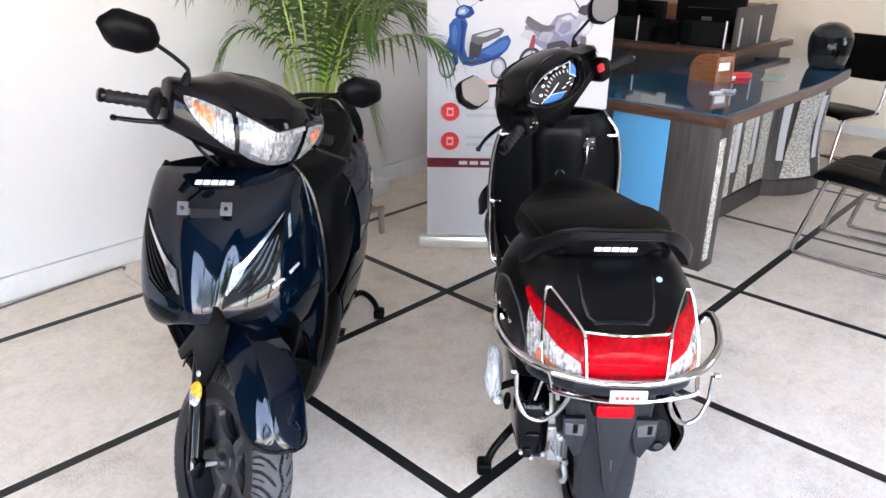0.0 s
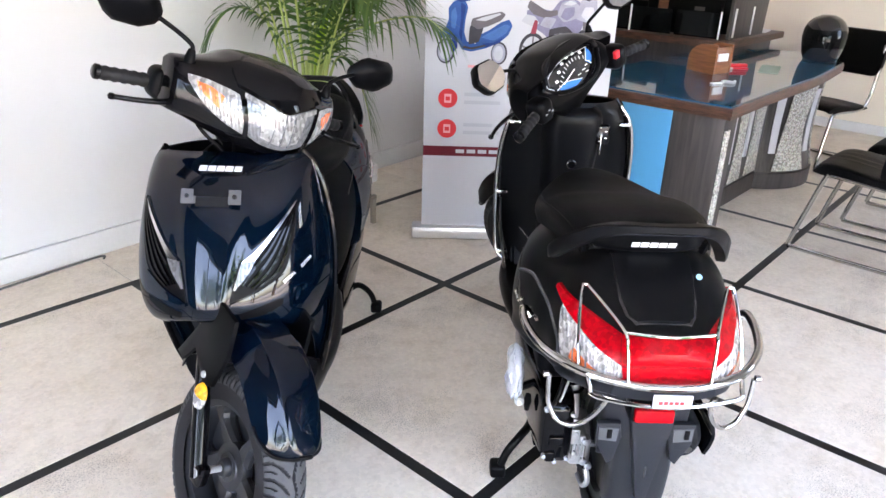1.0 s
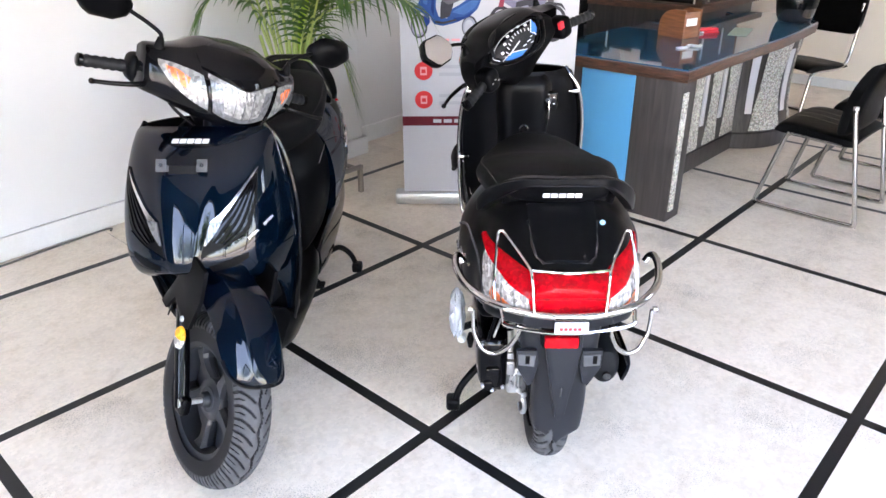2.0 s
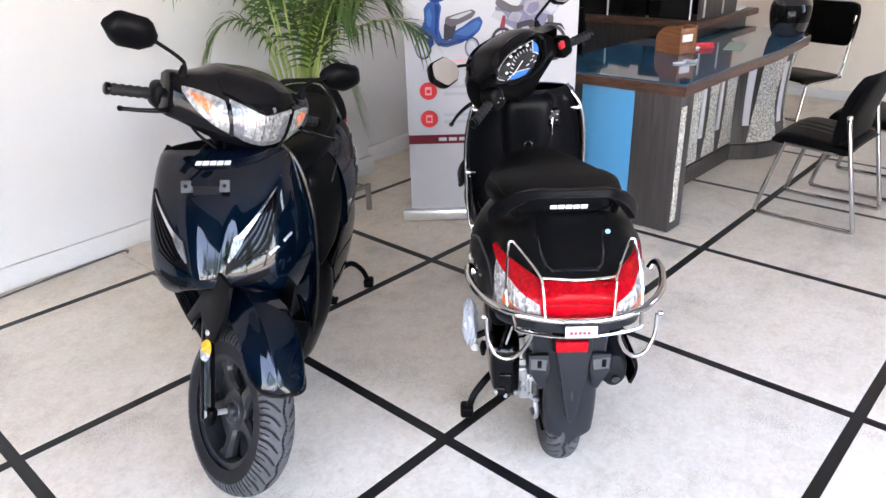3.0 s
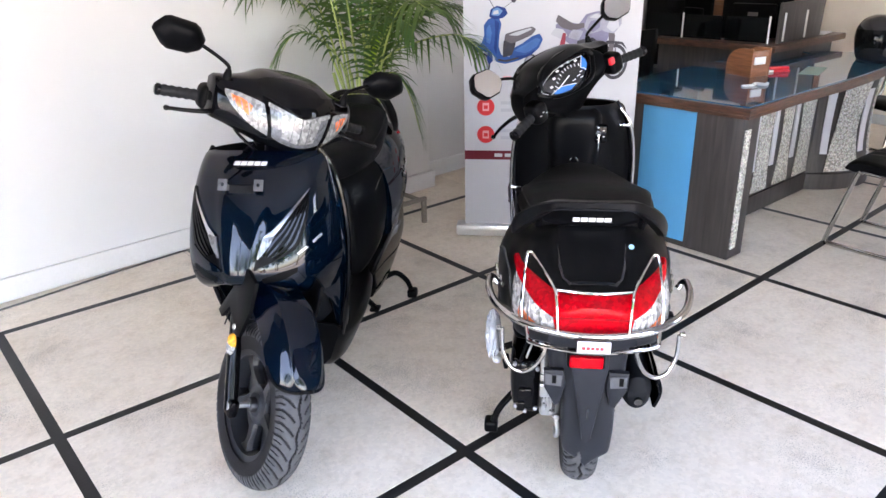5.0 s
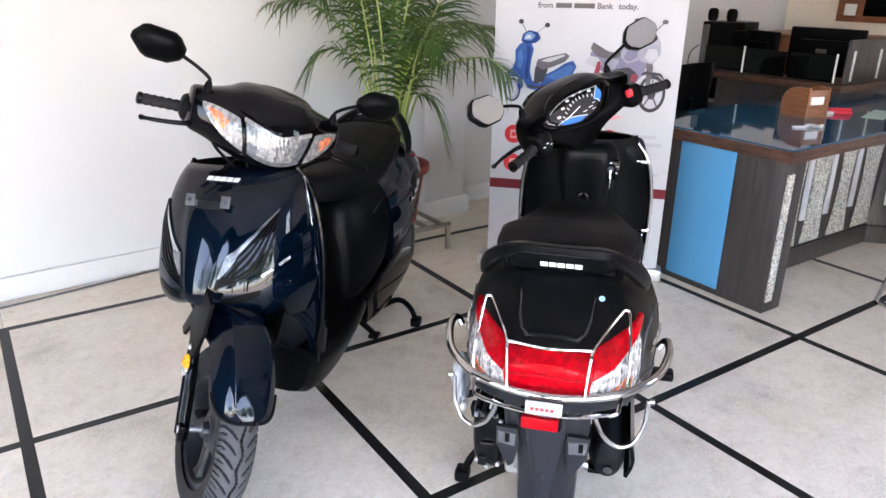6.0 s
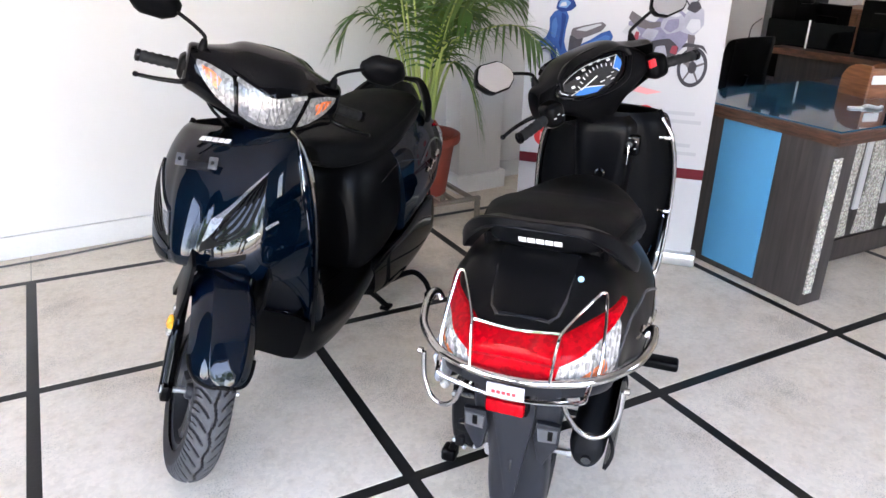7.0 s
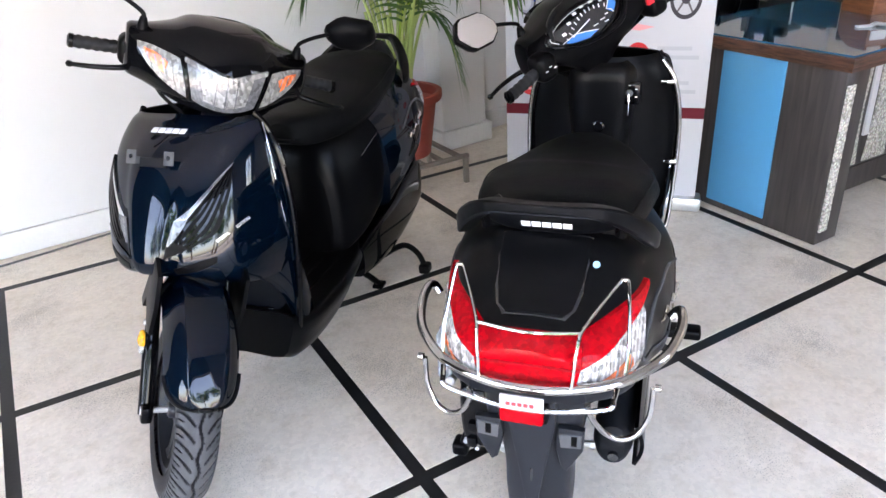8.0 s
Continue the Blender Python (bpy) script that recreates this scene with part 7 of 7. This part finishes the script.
# its bars are turned a little further
BARS = pose(.927, .050, .956, -0.8, -5.0, 2.4) @ Matrix.Translation((-.93, 0, -.95))
black, _, _ = scooter(pose(1.063, 0.610, 0, 0, 0, 42.2), "satin black scooter with chrome guards and red tail lamp", M_MATTE, M_INNER, True, BARS)


def lettering(parent, tree_):
    for word, f in (("SPECIAL", .235), ("EDITION", .765)):
        y0, z0 = .148 + .055 * f, .637 + .038 * f
        a, b = on_skin(tree_, y0 - .012, z0 - .0083, 0), on_skin(tree_, y0 + .012, z0 + .0083, 0)
        x = (b - a).normalized()
        n = (on_skin(tree_, y0, z0, .02) - on_skin(tree_, y0, z0, 0)).normalized()
        y = n.cross(x).normalized()
        n = x.cross(y)
        writing("lettering", word, .0102, M_MARK, parent, basis(on_skin(tree_, y0, z0, .0022), x, y, n))


lettering(ap, ap_tree)


def guards(s):
    """Chrome guards fitted to a scooter."""
    hoop = both([(.045, .230, .590), (.048, .242, .606), (.030, .249, .612), (-.02, .247, .603), (-.10, .220, .596), (-.18, .155, .594), (-.222, .07, .594), (-.231, 0, .594)])
    main = part("rear_guard", tubem(hoop, .0092, sides=12, smooth=5), M_CHROME, s, "chrome rear crash guard hoop")
    low = both([(-.196, .150, .592), (-.210, .147, .580), (-.222, .142, .569), (-.232, .10, .563), (-.240, .05, .560), (-.243, 0, .559)])
    part("guard_bar", tubem(low, .0048, sides=8, smooth=5), M_CHROME, main)
    for sy in (-1, 1):
        up = [(-.166, sy * .160, .590), (-.140, sy * .162, .640), (-.086, sy * .154, .722), (-.079, sy * .146, .732), (-.086, sy * .136, .727), (-.180, sy * .092, .694), (-.206, sy * .084, .670), (-.226, sy * .078, .592)]
        part("guard_loop", tubem(up, .0032, sides=8, smooth=4), M_CHROME, main)
        hp = [(-.130, .209, .552), (-.132, .208, .51), (-.134, .204, .484), (-.139, .188, .452), (-.150, .158, .444), (-.164, .128, .470), (-.184, .106, .520), (-.200, .104, .552)]
        part("guard_hoop", tubem([(x, sy * y, z) for x, y, z in hp], .0052, sides=10), M_CHROME, main)
        part("guard_bolt", lathe(bmesh.new(), [(0, 0), (.007, 0), (.007, .010), (0, .012)], 10, pose(-.131, sy * .211, .554, -90 * sy, 0, 0)), M_CHROME, main)
    part("guard_bar", tubem([(-.190, .088, .687), (-.206, 0, .688), (-.190, -.088, .687)], .0032, sides=8), M_CHROME, main)
    pl = part("guard_plate", boxm((-.2535, -.038, .563), (-.2485, .036, .592), .002), M_PALEPRINT, main, "small white plate with red lettering")
    for k in range(5):
        part("plate_mark", boxm((-.2547, .018 - k * .010, .572), (-.2537, .0255 - k * .010, .579), 0), M_REDPRINT, pl)
    for sy in (-1, 1):
        leg = [(1.00, sy * .190, .30), (1.015, sy * .216, .33), (1.03, sy * .226, .45), (1.035, sy * .230, .60), (1.02, sy * .222, .72), (1.005, sy * .200, .81), (1.01, sy * .165, .86)]
        lg = part("leg_guard", tubem(leg, .0075, sides=10, smooth=4), M_CHROME, s, "chrome leg shield guard tube")
        for z, y in ((.555, .230), (.80, .202), (.33, .216)):
            part("guard_clip", boxm((.992, min(sy * y, sy * (y - .038)), z - .006), (1.010, max(sy * y, sy * (y - .038)), z + .006), .004), M_CHROME, lg, "bright clip")
    # wrapped foot rest on the near side
    bm = bmesh.new()
    rows, wr = [], random.Random(4)
    for k, (z, rx, ry) in enumerate(((.335, .012, .010), (.345, .035, .018), (.365, .045, .022), (.385, .050, .024), (.405, .048, .025), (.425, .052, .024), (.445, .044, .022), (.460, .030, .016), (.470, .012, .008))):
        rows.append([(.11 + rx * math.cos(a) * wr.uniform(.78, 1.15), .244 + ry * .85 * math.sin(a) * wr.uniform(.72, 1.2), z + wr.uniform(-.005, .005)) for a in (2 * math.pi * j / 22 for j in range(22))])
    skin(bm, rows, 2, 2, True, True)
    part("wrapped_footrest", bm, M_WRAP, s, "foot rest wrapped in clear bubble film")
    part("footrest_arm", tubem([(.14, .17, .36), (.12, .235, .345)], .010, sides=8, smooth=1), M_BLACKPL, s)
    part("footrest_bolt", lathe(bmesh.new(), [(0, 0), (.012, 0), (.012, .022), (.006, .028), (0, .028)], 12, pose(.10, .232, .335, 0, -90, 0)), M_STEEL, s, "bright bolt end")
    part("rubber_knob", tubem([(.11, .206, .335), (.11, .207, .315), (.11, .207, .29)], [.007, .011, .006], sides=10, smooth=2), M_BLACKPL, s)


guards(black)


# ---- floor of square slabs between black strips ----
STEP, GAP = 0.914, 0.038
fl = part("floor", boxm((-3.02, -3.7, -0.12), (6.4, 3.5, -0.0010), 0), M_STRIP, None, smooth=False)
tagged(fl, "cream terrazzo floor laid in squares with black strips", "floor", kind="structure")
slab = bmesh.new()
h = (STEP - GAP) / 2
block(slab, (-h, -h, -0.006), (h, h, 0.0), 0.0004, 1)
me = bpy.data.meshes.new("floor_slab")
slab.to_mesh(me)
slab.free()
me.materials.append(M_FLOOR)
for i in range(-3, 7):
    for j in range(-4, 3):
        ob = new("floor_slab", me)
        ob.parent = fl
        ob.location = ((i + 0.5) * STEP, (j + 0.5) * STEP, 0)
# border slabs against the white wall lie without strips between them
slab = bmesh.new()
block(slab, (-STEP / 2 + .0008, -.385, -0.006), (STEP / 2 - .0008, .385, 0.0), 0.0008, 1)
me = bpy.data.meshes.new("border_slab")
slab.to_mesh(me)
slab.free()
me.materials.append(M_FLOOR)
for i in range(-3, 7):
    ob = new("border_slab", me)
    ob.parent = fl
    ob.location = ((i + 0.5) * STEP, 3 * STEP + GAP / 2 + .385, 0)
